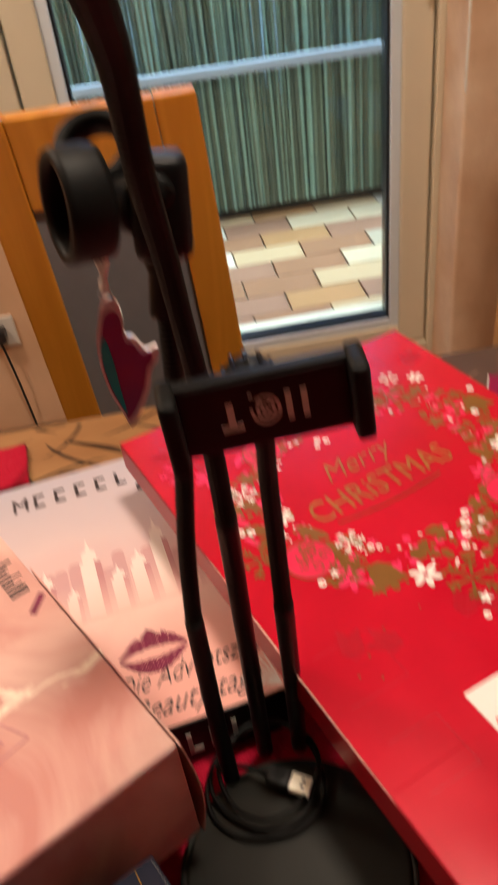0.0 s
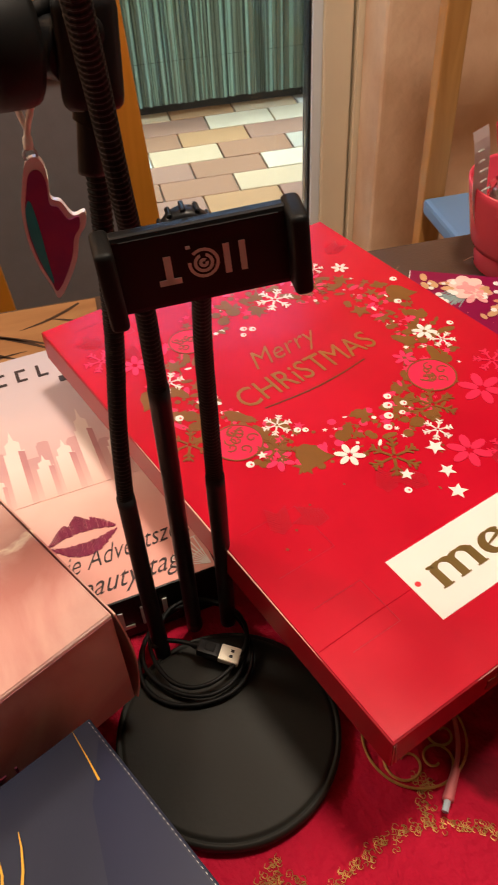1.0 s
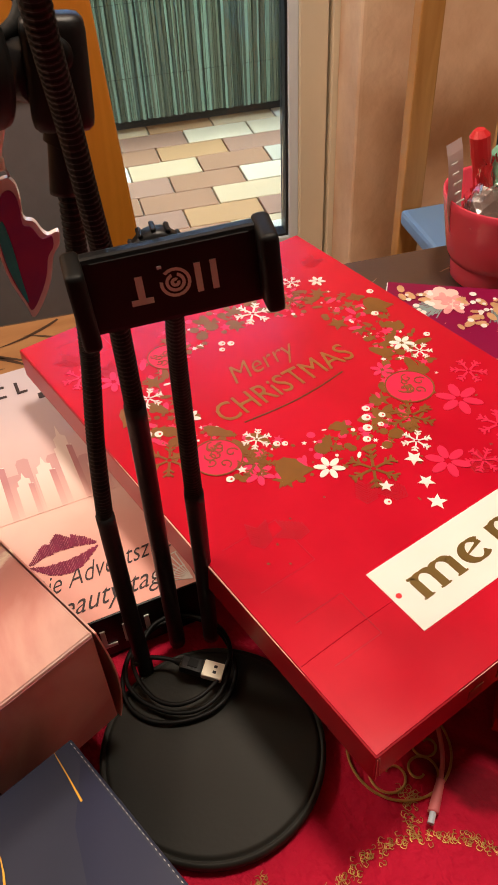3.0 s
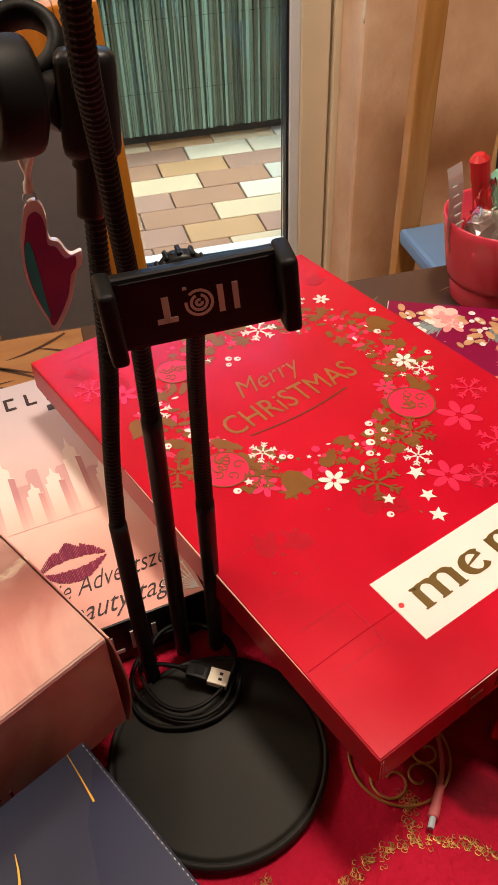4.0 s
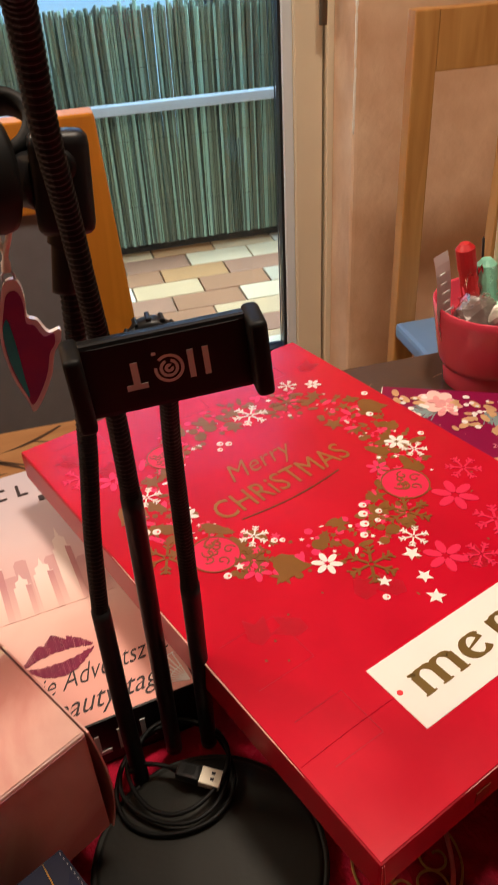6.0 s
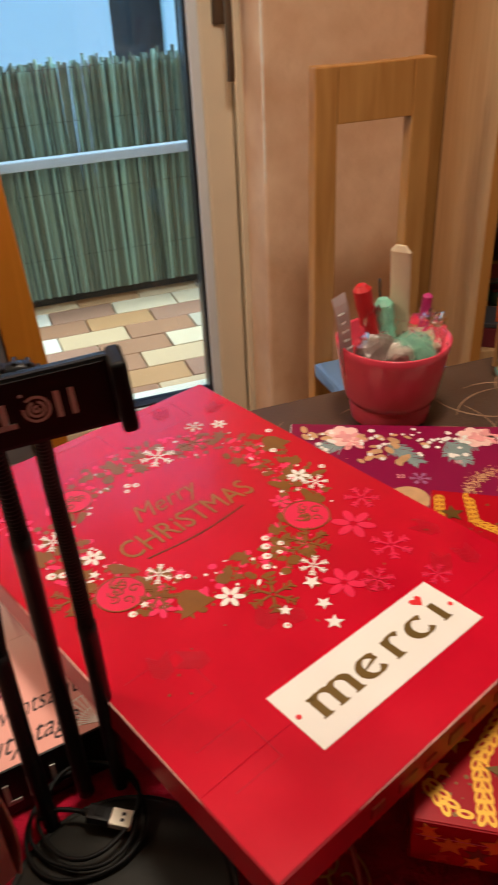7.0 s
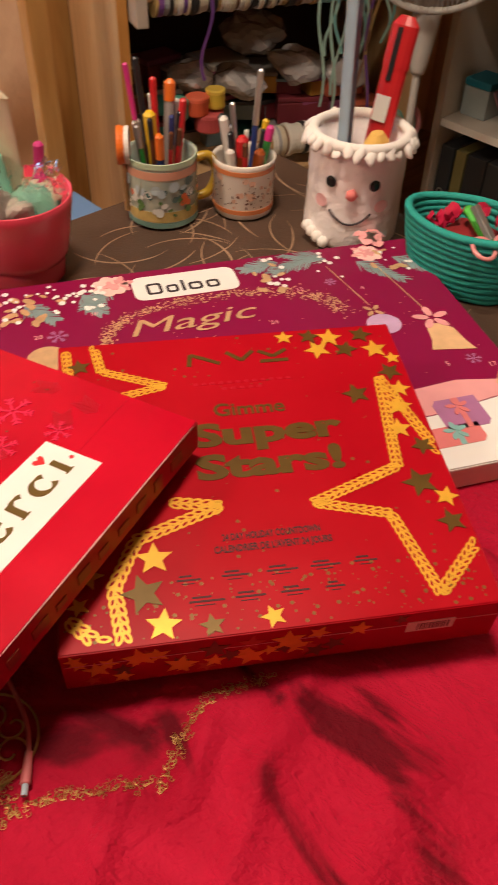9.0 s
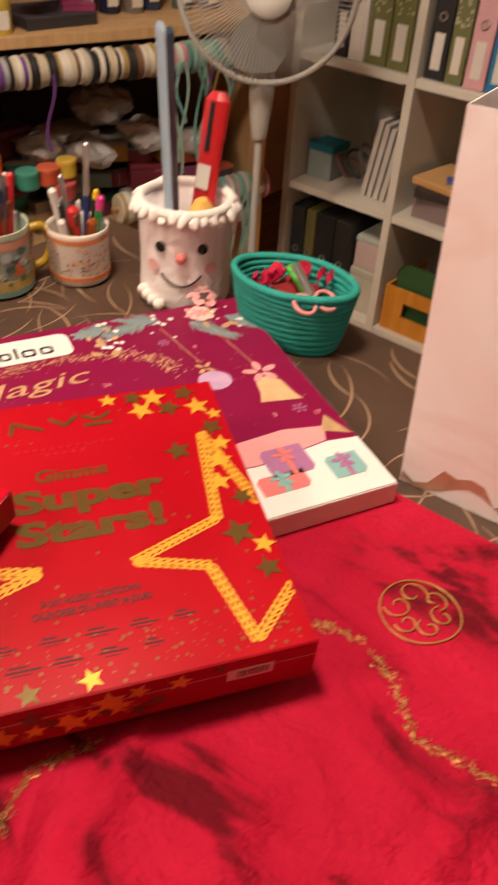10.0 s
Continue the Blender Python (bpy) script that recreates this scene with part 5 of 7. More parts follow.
# ---- prints on the berry calendar ----
ZB = 0.0224
M_FOIL = material("copper_gold_foil", (0.72, 0.46, 0.24), 0.36, metal=0.35, vary=0.3, scale=90)
M_PINE = material("frosted_pine_print", (0.22, 0.30, 0.30), 0.5, vary=0.35, scale=60)
M_PETAL = material("pink_petal_print", (0.78, 0.34, 0.34), 0.45, vary=0.25, scale=70)
M_TEALP = material("teal_gift_print", (0.25, 0.48, 0.46), 0.45, vary=0.1, scale=30)
M_LILAC = material("lilac_gift_print", (0.42, 0.17, 0.34), 0.45, vary=0.2, scale=40)
M_CORAL = material("coral_gift_print", (0.72, 0.20, 0.20), 0.45, vary=0.15, scale=40)
bm = bmesh.new()
plate(bm, [(0.33, 0.001), (0.499, 0.001), (0.499, 0.066), (0.470, 0.070), (0.400, 0.060), (0.33, 0.066)], ZB, 0.0003)
part("white_panel", bm, M_WHITEP, BALEA, "white printed table top")
bm = bmesh.new()
plate(bm, [(0.34, 0.066), (0.40, 0.061), (0.470, 0.071), (0.478, 0.090), (0.44, 0.098), (0.34, 0.090)], ZB + 0.0003, 0.0002)
part("pink_panel", bm, M_PALEPINK, BALEA)
for x, y, w, h, box_mat, bow_mat in ((0.425, 0.058, 0.040, 0.036, M_LILAC, M_CORAL), (0.410, 0.034, 0.044, 0.022, M_CORAL, M_TEALP), (0.470, 0.036, 0.032, 0.028, M_TEALP, M_LILAC)):
    bm = bmesh.new()
    plate(bm, [(x - w / 2, y - h / 2), (x + w / 2 - 0.004, y - h / 2), (x + w / 2, y - h / 2 + 0.005), (x + w / 2, y + h / 2), (x - w / 2 + 0.004, y + h / 2), (x - w / 2, y + h / 2 - 0.005)], ZB + 0.0006, 0.0002)
    g = part("gift_print", bm, box_mat, BALEA, "printed gift parcel with a bow")
    bm = bmesh.new()
    plate(bm, bar(x, y - h / 2, x + 0.002, y + h / 2, 0.005), ZB + 0.0009, 0.0001)
    flower(bm, x, y + 0.2 * h, 0.011, ZB + 0.0011, 5, 0.4)
    part("ribbon", bm, bow_mat, g)
bm = bmesh.new()
plate(bm, [(0.472, 0.085), (0.497, 0.072), (0.486, 0.105)], ZB + 0.0004)
part("gold_cone", bm, M_FOIL, BALEA)
bm = bmesh.new()
plate(bm, rounded(0.198, 0.302, 0.281, 0.322, 0.010), ZB, 0.0004)
lab = part("white_label", bm, M_WHITEP, BALEA, "white rounded label with dark letters shown as bars")
bm = bmesh.new()
zl = ZB + 0.0004
for x0, x1, y0, y1 in ((0.211, 0.226, 0.289, 0.308), (0.230, 0.242, 0.289, 0.302), (0.2455, 0.2485, 0.289, 0.308), (0.252, 0.266, 0.289, 0.302), (0.270, 0.283, 0.289, 0.302)):
    if x1 - x0 < 0.005:
        plate(bm, rounded(x0, x1, y0, y1, 0.001), zl)
        continue
    o, i4 = rounded(x0, x1, y0, y1, 0.0035), rounded(x0 + 0.0028, x1 - 0.0028, y0 + 0.0028, y1 - 0.0028, 0.0015)
    for k in range(len(o)):
        j = (k + 1) % len(o)
        plate(bm, [o[k], o[j], i4[j], i4[k]], zl)
part("dark_print", bm, M_INK, lab)
sheet_text("title_script", "Magic", 0.040, M_FOIL, BALEA, pose(0.184, 0.226, ZB + 0.0004, 0, 0, 2), width=0.122, shear=0.3, bold=0.0, squeeze=0.85)
sheet_text("title_script", "Time", 0.026, M_FOIL, BALEA, pose(0.235, 0.190, ZB + 0.0004), width=0.055, shear=0.3, bold=0.0003)
rnd = random.Random(8)
bm = bmesh.new()
for k in range(800):
    u = rnd.random()
    ang = math.pi * (1.0 - u)
    x = 0.272 + 0.112 * math.cos(ang) + rnd.gauss(0, 0.003 + 0.002 * u)
    y = 0.222 + 0.052 * math.sin(ang) + rnd.gauss(0, 0.003 + 0.003 * u)
    if y > 0.279 and 0.195 < x < 0.305:
        continue
    plate(bm, disc(x, y, rnd.uniform(0.0004, 0.0012), 6), ZB + 0.00005, 0.0001)
for k in range(110):
    plate(bm, disc(rnd.uniform(0.01, 0.49), rnd.uniform(0.11, 0.275), rnd.uniform(0.0003, 0.0008), 6), ZB, 0.00008)
tagged(part("glitter", bm, M_FOIL, BALEA, "arc of fine gold glitter"), kind="stuff")


def pine(x, y, length, ang, n=34):
    bm = bmesh.new()
    for k in range(n):
        s = k / n
        px, py = x + length * s * math.cos(ang), y + length * s * math.sin(ang)
        for e in (-1, 1):
            a = ang + e * rnd.uniform(0.5, 0.85)
            q = rnd.uniform(0.014, 0.022) * (1 - 0.55 * s)
            ex, ey = px + q * math.cos(a), py + q * math.sin(a)
            if 0.001 < ex < 0.499 and 0.001 < ey < 0.333:
                plate(bm, bar(px, py, ex, ey, 0.0011), ZB + 0.0001 + 0.000002 * k, 0.00012)
    plate(bm, bar(x, y, x + length * math.cos(ang), min(0.332, y + length * math.sin(ang)), 0.0014), ZB + 0.0002, 0.00015)
    return part("pine_twig", bm, M_PINE, BALEA, "frosted pine twig print")


for x, y, q, a in ((0.055, 0.300, 0.040, 3.6), (0.095, 0.300, 0.042, -0.9), (0.150, 0.305, 0.038, -1.2), (0.175, 0.310, 0.040, 4.0), (0.390, 0.318, 0.055, 3.5), (0.400, 0.312, 0.045, 2.7), (0.430, 0.300, 0.055, -0.9), (0.470, 0.300, 0.050, -0.8), (0.350, 0.318, 0.040, 3.3), (0.020, 0.285, 0.035, -1.3)):
    pine(x, y, q, a)
for x, y, r in ((0.060, 0.302, 0.017), (0.186, 0.314, 0.016), (0.445, 0.314, 0.017)):
    bm = bmesh.new()
    flower(bm, x, y, r, ZB + 0.0004, 6, 0.2)
    flower(bm, x, y, r * 0.6, ZB + 0.0007, 5, 0.6)
    part("rose_print", bm, M_PETAL, BALEA, "pink watercolour flower print")
M_BLUSHROSE = material("blush_rose_print", (0.84, 0.55, 0.50), 0.45, vary=0.2, scale=60)
for x, y, r in ((0.052, 0.311, 0.0195), (0.178, 0.313, 0.0185), (0.448, 0.312, 0.016)):
    bm = bmesh.new()
    for k in range(7):
        a = 2 * math.pi * k / 7
        plate(bm, disc(x + 0.52 * r * math.cos(a), min(y + 0.52 * r * math.sin(a), 0.3325 - 0.46 * r), 0.46 * r, 14, 0.8, a), ZB + 0.0004)
    bloom = part("rose_print", bm, M_BLUSHROSE, BALEA, "pale pink rose print")
    bm = bmesh.new()
    for k in range(4):
        a = 1.7 * k
        plate(bm, disc(x + 0.2 * r * math.cos(a), y + 0.2 * r * math.sin(a), 0.26 * r, 12, 0.6, a), ZB + 0.0008)
    part("rose_heart", bm, M_PETAL, bloom, "deeper pink heart of the rose")
bm = bmesh.new()
for k in range(85):
    x = rnd.choice((0.085, 0.12, 0.035, 0.34, 0.40, 0.47, 0.15)) + rnd.gauss(0, 0.012)
    y = rnd.uniform(0.272, 0.328)
    if 0.004 < x < 0.496 and not (0.192 < x < 0.308 and y > 0.276):
        plate(bm, disc(x, y, rnd.uniform(0.0014, 0.0036), 9), ZB + 0.0008 + 0.000002 * k, 0.0001)
tagged(part("berry_print", bm, M_WHITEP, BALEA, "white berry prints"), kind="stuff")
bm = bmesh.new()
for k in range(46):
    x = rnd.choice((0.09, 0.075, 0.11, 0.33, 0.02, 0.46)) + rnd.gauss(0, 0.010)
    y = rnd.uniform(0.262, 0.322)
    if 0.008 < x < 0.49 and not (0.186 < x < 0.314 and y > 0.27):
        plate(bm, disc(x, y, rnd.uniform(0.004, 0.0075), 9, 0.55, rnd.uniform(0, 3)), ZB + 0.0006 + 0.000002 * k, 0.0001)
tagged(part("leaf_print", bm, M_FOIL, BALEA, "gold leaf prints"), kind="stuff")
bm = bmesh.new()
plate(bm, disc(0.108, 0.212, 0.018, 26), ZB + 0.0002)
part("gold_disc", bm, M_FOIL, BALEA)
for x, y0, y1 in ((0.412, 0.298, 0.222), (0.462, 0.292, 0.196)):
    bm = bmesh.new()
    plate(bm, bar(x - 0.016, y0, x, y1, 0.0008), ZB + 0.0003)
    part("gold_thread", bm, M_FOIL, BALEA)
bm = bmesh.new()
plate(bm, disc(0.4135, 0.190, 0.0165, 26, 0.95), ZB + 0.0003)
part("lilac_bauble", bm, material("lilac_bauble_print", (0.55, 0.36, 0.55), 0.4, vary=0.3, scale=60), BALEA, "lilac bauble print")
bm = bmesh.new()
flower(bm, 0.4120, 0.2125, 0.011, ZB + 0.0006, 4, 0.78)
part("gold_bow", bm, M_FOIL, BALEA)
bm = bmesh.new()
plate(bm, [(0.440, 0.142), (0.480, 0.134), (0.476, 0.148), (0.474, 0.168), (0.466, 0.178), (0.455, 0.180), (0.449, 0.172), (0.446, 0.156)], ZB + 0.0003)
part("bell_print", bm, material("bell_gold_print", (0.72, 0.45, 0.24), 0.4, vary=0.3, scale=60), BALEA, "gold bell print")
bm = bmesh.new()
flower(bm, 0.461, 0.188, 0.019, ZB + 0.0006, 5, 0.3)
part("pink_bow", bm, M_PETAL, BALEA, "pink bow print")
for txt, x, y in (("20", 0.099, 0.243), ("18", 0.152, 0.268), ("24", 0.311, 0.215), ("5", 0.442, 0.118), ("17", 0.479, 0.108), ("12", 0.352, 0.262), ("4", 0.415, 0.250)):
    sheet_text("number", txt, 0.008, M_PALEPINK, BALEA, pose(x, y, ZB + 0.0002))
for x, y, r in ((0.120, 0.243, 0.009), (0.470, 0.122, 0.007), (0.060, 0.230, 0.008), (0.390, 0.270, 0.006)):
    part("snowflake", snowflake(bmesh.new(), x, y, r, ZB + 0.0001), M_LILAC, BALEA)

# ---- prints on the skyline calendar, marbled and navy boxes ----
ZY = 0.0402
rnd = random.Random(14)
bm = bmesh.new()
x = 0.155
for ch in range(9):
    w = 0.0125
    if ch in (0,):
        for q in (0, 0.0095):
            plate(bm, rounded(x + q, x + q + 0.0024, 0.229, 0.244, 0.0005), ZY + 0.0002)
        plate(bm, bar(x + 0.001, 0.243, x + 0.006, 0.236, 0.0022), ZY + 0.0002)
        plate(bm, bar(x + 0.011, 0.243, x + 0.006, 0.236, 0.0022), ZY + 0.0002)
    else:
        plate(bm, rounded(x, x + 0.0026, 0.229, 0.244, 0.0005), ZY + 0.0002)
        plate(bm, rounded(x, x + 0.0085, 0.229, 0.2316, 0.0005), ZY + 0.0002)
        if ch < 5:
            plate(bm, rounded(x, x + 0.0085, 0.2414, 0.244, 0.0005), ZY + 0.0002)
    x += w + 0.004
for k in range(4):
    plate(bm, rounded(0.252 + 0.010 * k, 0.259 + 0.010 * k, 0.216, 0.223, 0.0006), ZY + 0.0002)
part("dark_bars", bm, M_INK, MAYB, "dark capital shapes as bars")


def misty(name, foot, head):
    """A print that fades into the mist towards its foot."""
    m = material(name, head, 0.4, vary=0.1, scale=60)
    t = m.node_tree
    split = t.nodes.new("ShaderNodeSeparateXYZ")
    t.links.new(t.nodes["Texture Coordinate"].outputs["Object"], split.inputs[0])
    rise = t.nodes.new("ShaderNodeMapRange")
    rise.inputs["From Min"].default_value, rise.inputs["From Max"].default_value = 0.098, 0.135
    t.links.new(split.outputs[1], rise.inputs["Value"])
    mix = t.nodes.new("ShaderNodeMixRGB")
    mix.inputs[1].default_value, mix.inputs[2].default_value = (*foot, 1), (*head, 1)
    t.links.new(rise.outputs[0], mix.inputs[0])
    t.links.new(mix.outputs[0], t.nodes["Principled BSDF"].inputs["Base Color"])
    return m


M_TOWER = misty("white_tower_print", (0.82, 0.55, 0.49), (0.84, 0.72, 0.68))
M_TOWERBACK = misty("hazy_tower_print", (0.81, 0.54, 0.49), (0.60, 0.35, 0.36))
M_TOWERSIDE = misty("rose_tower_print", (0.79, 0.50, 0.46), (0.52, 0.25, 0.27))
M_ROSE = material("rose_shade_print", (0.52, 0.22, 0.24), 0.4, vary=0.3, scale=60)
for k in range(15):
    x, w, h = 0.135 + 0.0105 * k, rnd.uniform(0.008, 0.013), rnd.uniform(0.030, 0.062)
    w = min(w, 0.297 - x)
    bm = bmesh.new()
    plate(bm, [(x, 0.098), (x + w, 0.098), (x + w, 0.098 + h), (x + w * 0.75, 0.100 + h), (x + w * 0.2, 0.100 + h), (x, 0.098 + h * 0.96)], ZY + 0.00002 * (k % 4), 0.0001)
    part("tower_print", bm, M_TOWERBACK, MAYB, "hazy pink printed skyscraper")
for k, (x, w, h) in enumerate(((0.148, 0.011, 0.040), (0.164, 0.013, 0.058), (0.183, 0.010, 0.034), (0.196, 0.015, 0.078), (0.215, 0.012, 0.044), (0.230, 0.014, 0.054), (0.248, 0.013, 0.082), (0.266, 0.011, 0.046), (0.281, 0.012, 0.060))):
    bm = bmesh.new()
    y1 = 0.098 + h
    plate(bm, [(x, 0.098), (x + w, 0.098), (x + w, y1 - h * 0.30), (x + w * 0.85, y1 - h * 0.30), (x + w * 0.85, y1 - h * 0.18), (x + w * 0.62, y1 - h * 0.14), (x + w * 0.5, y1), (x + w * 0.38, y1 - h * 0.14), (x + w * 0.15, y1 - h * 0.18), (x + w * 0.15, y1 - h * 0.30), (x, y1 - h * 0.30)], ZY + 0.0003, 0.0001)
    tw = part("tower_print", bm, M_TOWER, MAYB, "pale printed skyscraper")
    bm = bmesh.new()
    plate(bm, [(x + w * 0.70, 0.098), (x + w, 0.098), (x + w, y1 - h * 0.32), (x + w * 0.70, y1 - h * 0.30)], ZY + 0.0005, 0.0001)
    part("shade_print", bm, M_TOWERSIDE, tw)
# lips: an upper and a lower band of short strokes
bm = bmesh.new()
LX, LY = 0.2295, 0.0560
for k in range(48):
    s = -1 + 2 * (k + 0.5) / 48
    top = 0.0165 * (1 - abs(s) ** 2.2) + (0.003 * math.cos(s * 9) if abs(s) < 0.35 else 0) * (1 - abs(s))
    low = -0.0150 * (1 - abs(s) ** 2)
    inner = 0.0048 * (1 - abs(s) ** 2)
    for y0, y1 in ((inner, top), (low, -inner * 0.9)):
        if y1 - y0 > 0.0006:
            j = rnd.uniform(-0.0006, 0.0006)
            plate(bm, bar(LX + 0.0225 * s, LY + y0 + j, LX + 0.0225 * s * 1.04, LY + y1 + j, rnd.uniform(0.0007, 0.00105)), ZY + 0.0002)
part("lip_print", bm, M_PLUM, MAYB, "plum lipstick kiss print")
sheet_text("script", "Die Adventszeit", 0.021, M_INK, MAYB, pose(0.202, 0.0285, ZY + 0.0003, 0, 0, 3), width=0.095, shear=0.6, bold=-0.0002)
sheet_text("script", "Beauty-tage", 0.021, M_INK, MAYB, pose(0.207, 0.0090, ZY + 0.0003, 0, 0, 1), width=0.082, shear=0.6, bold=-0.0001)
bm = bmesh.new()
for k in range(8):
    a = 1.7 + k * 0.16
    plate(bm, bar(0.297, 0.004, 0.297 + 0.024 * math.cos(a), 0.004 + 0.024 * math.sin(a), 0.0007), ZY + 0.0001)
for q in (0.012, 0.024):
    arc = [(0.297 + q * math.cos(1.65 + 0.14 * k), 0.004 + q * math.sin(1.65 + 0.14 * k)) for k in range(10)]
    for p, r2 in zip(arc, arc[1:]):
        plate(bm, bar(*p, *r2, 0.0007), ZY + 0.0001)
part("fan_ornament", bm, M_WHITEP, MAYB, "fine fan ornament in the corner")
bm = bmesh.new()
for k in range(10):
    block(bm, 0.15 + 0.014 * k, 0.15 + 0.014 * k + 0.009, -0.0008, 0.0002, 0.010, 0.013)
    block(bm, 0.15 + 0.014 * k, 0.15 + 0.014 * k + 0.003, -0.0008, 0.0002, 0.0131, 0.028)
part("grey_bars", bm, M_LOGO, MAYB, "pale bars on the black front")
bm = bmesh.new()
for k in range(9):
    y = 0.165 - 0.0035 * k
    plate(bm, bar(0.232, y, 0.232 + rnd.uniform(0.006, 0.014), y, rnd.uniform(0.0012, 0.0024)), 0.0795)
part("dark_bars", bm, M_INK, PINK, "dark printed bars")
bm = bmesh.new()
rows = []
for i in range(13):
    z = 0.0795 * i / 12
    bulge = 0.2505 + 0.0045 * math.sin(math.pi * (i / 12) ** 0.8)
    rows.append([bm.verts.new(p) for p in ((bulge, -0.0012, z), (bulge + 0.0009, -0.0012, z), (bulge + 0.0009, 0.150, z), (bulge, 0.150, z))])
for p, q in zip(rows, rows[1:]):
    for k in range(4):
        bm.faces.new((p[k], p[(k + 1) % 4], q[(k + 1) % 4], q[k]))
bm.faces.new(rows[0])
bm.faces.new(rows[-1])
part("tuck_flap", bm, M_MARBLE, PINK, "bulging side flap of the box")
part("lid_gap", box_bm(0.004, 0.2495, -0.0003, 0.0002, 0.0762, 0.0770), M_ROSE, PINK, "dark gap below the lid")
bm = bmesh.new()
plate(bm, bar(0.236, 0.118, 0.247, 0.128, 0.004), 0.0795)
part("plum_bar", bm, M_PLUM, PINK)
bm = bmesh.new()
for r0 in (0.040, 0.028):
    o = star(0.165, 0.070, r0, 4, 0.6, 0.5)
    for k in range(8):
        plate(bm, bar(*o[k], *o[(k + 1) % 8], 0.0009), 0.0795)
part("line_ornament", bm, M_ROSE, PINK, "thin rose line ornament")
for k in range(7):
    bm = bmesh.new()
    x = 0.118 + 0.0105 * k
    block(bm, x, x + 0.0013, -0.0006, 0.0002, 0.016, 0.0235)
    block(bm, x + 0.0014, x + 0.0058, -0.0006, 0.0002, (0.016, 0.0192, 0.0224)[k % 3], (0.0171, 0.0203, 0.0235)[k % 3])
    part("dark_bar", bm, M_PLUM, PINK)
for pts in ([(0.2303, 0.129, 0.0002), (0.2288, 0.115, 0.0005), (0.2271, 0.102, 0.0010)], [(0.1890, 0.1065, 0.0003), (0.1868, 0.1000, 0.0008), (0.1830, 0.0920, 0.0012), (0.1770, 0.0830, 0.0012)], [(0.1790, 0.1085, 0.0003), (0.1755, 0.0960, 0.0010), (0.1690, 0.0840, 0.0014)]):
    bm = bmesh.new()
    stroke(bm, pts, 0.0834)
    part("gold_line", bm, M_GOLDB, NAVY, "thin gold printed line")
bm = bmesh.new()
plate(bm, [(0.2375, 0.118), (0.219, 0.095), (0.196, 0.040), (0.184, 0.002), (0.2375, 0.002)], 0.083, 0.0001)
part("facet_print", bm, material("deep_blue_print", (0.010, 0.014, 0.050), 0.4, vary=0.15, scale=25, spec=0.25), NAVY, "deeper blue facet print")
bm = bmesh.new()
plate(bm, [(0.214, 0.002), (0.2330, 0.002), (0.2330, 0.036), (0.222, 0.042)], 0.0832, 0.0001)
part("door_panel", bm, material("dusky_violet_print", (0.075, 0.065, 0.10), 0.45, vary=0.1), NAVY)
bm = bmesh.new()
for k in range(44):
    plate(bm, bar(0.2385, 0.002 + 0.0029 * k, 0.2385, 0.0032 + 0.0029 * k, 0.00025), 0.083)
part("perforation", bm, M_LOGO, NAVY, "pale perforated edge")
for txt, x, y in (("6", 0.222, 0.024), ("7", 0.232, 0.018)):
    sheet_text("number", txt, 0.006, M_GOLDINK, NAVY, pose(x, y, 0.0833))


# ---- embroidery on the velvet ----
VA = math.atan2(0.165, 0.985)


def on_velvet(x, y, up=0.0008):
    lx = (x - 0.886) * math.cos(VA) + (y - 0.60) * math.sin(VA)
    ly = -(x - 0.886) * math.sin(VA) + (y - 0.60) * math.cos(VA)
    return (lx, ly, velvet_z(lx, ly) + up)


rnd = random.Random(31)
M_THREAD = material("gold_thread", (0.50, 0.27, 0.08), 0.4, metal=0.45, vary=0.35, scale=300)


def stitched(pts, width):
    bm = bmesh.new()
    for (x0, y0), (x1, y1) in zip(pts, pts[1:]):
        n = int(math.hypot(x1 - x0, y1 - y0) / 0.0007)
        for k in range(n):
            s = k / n
            x, y = x0 + (x1 - x0) * s + rnd.gauss(0, width), y0 + (y1 - y0) * s + rnd.gauss(0, width)
            a = rnd.uniform(0, 6.28)
            r = rnd.uniform(0.0009, 0.0018)
            tube([on_velvet(x + r * math.cos(a + q), y + r * math.sin(a + q), 0.0006 + 0.0005 * rnd.random()) for q in (0, 1.6, 3.2, 4.4)], 0.00022, 3, bm, cap=False)
    return bm


chains = ([(0.353, 0.459), (0.386, 0.482), (0.412, 0.488), (0.440, 0.482), (0.488, 0.456), (0.506, 0.471), (0.537, 0.487), (0.578, 0.478)], [(0.640, 0.470), (0.700, 0.462), (0.747, 0.453), (0.760, 0.419)], [(0.757, 0.410), (0.752, 0.388), (0.727, 0.348), (0.743, 0.297), (0.760, 0.24)], [(0.334, 0.478), (0.322, 0.470), (0.345, 0.466)], [(0.412, 0.488), (0.414, 0.505)])
for pts in chains:
    tagged(part("chain_stitch", stitched(pts, 0.0021), M_THREAD, velvet, "gold chain embroidery"), kind="stuff")
for cx, cy, r in ((0.416, 0.534, 0.029), (0.812, 0.409, 0.030)):
    bm = bmesh.new()
    tube([on_velvet(cx + r * math.cos(a), cy + r * math.sin(a), 0.0012) for a in [2 * math.pi * k / 30 for k in range(31)]], 0.0008, 6, bm)
    for k in range(6):
        a0 = rnd.uniform(0, 6.28)
        sx, sy = cx + 0.55 * r * math.cos(1.05 * k), cy + 0.55 * r * math.sin(1.05 * k)
        q0 = rnd.uniform(0.30, 0.44) * r
        line = []
        for i in range(12):
            q = q0 * (1 - i / 15)
            a = a0 + i * 0.55
            line.append(on_velvet(sx + q * math.cos(a), sy + q * math.sin(a), 0.0011))
        tube(line, 0.0008, 5, bm)
    part("bauble_stitch", bm, M_THREAD, velvet, "round gold embroidered bauble with curls")
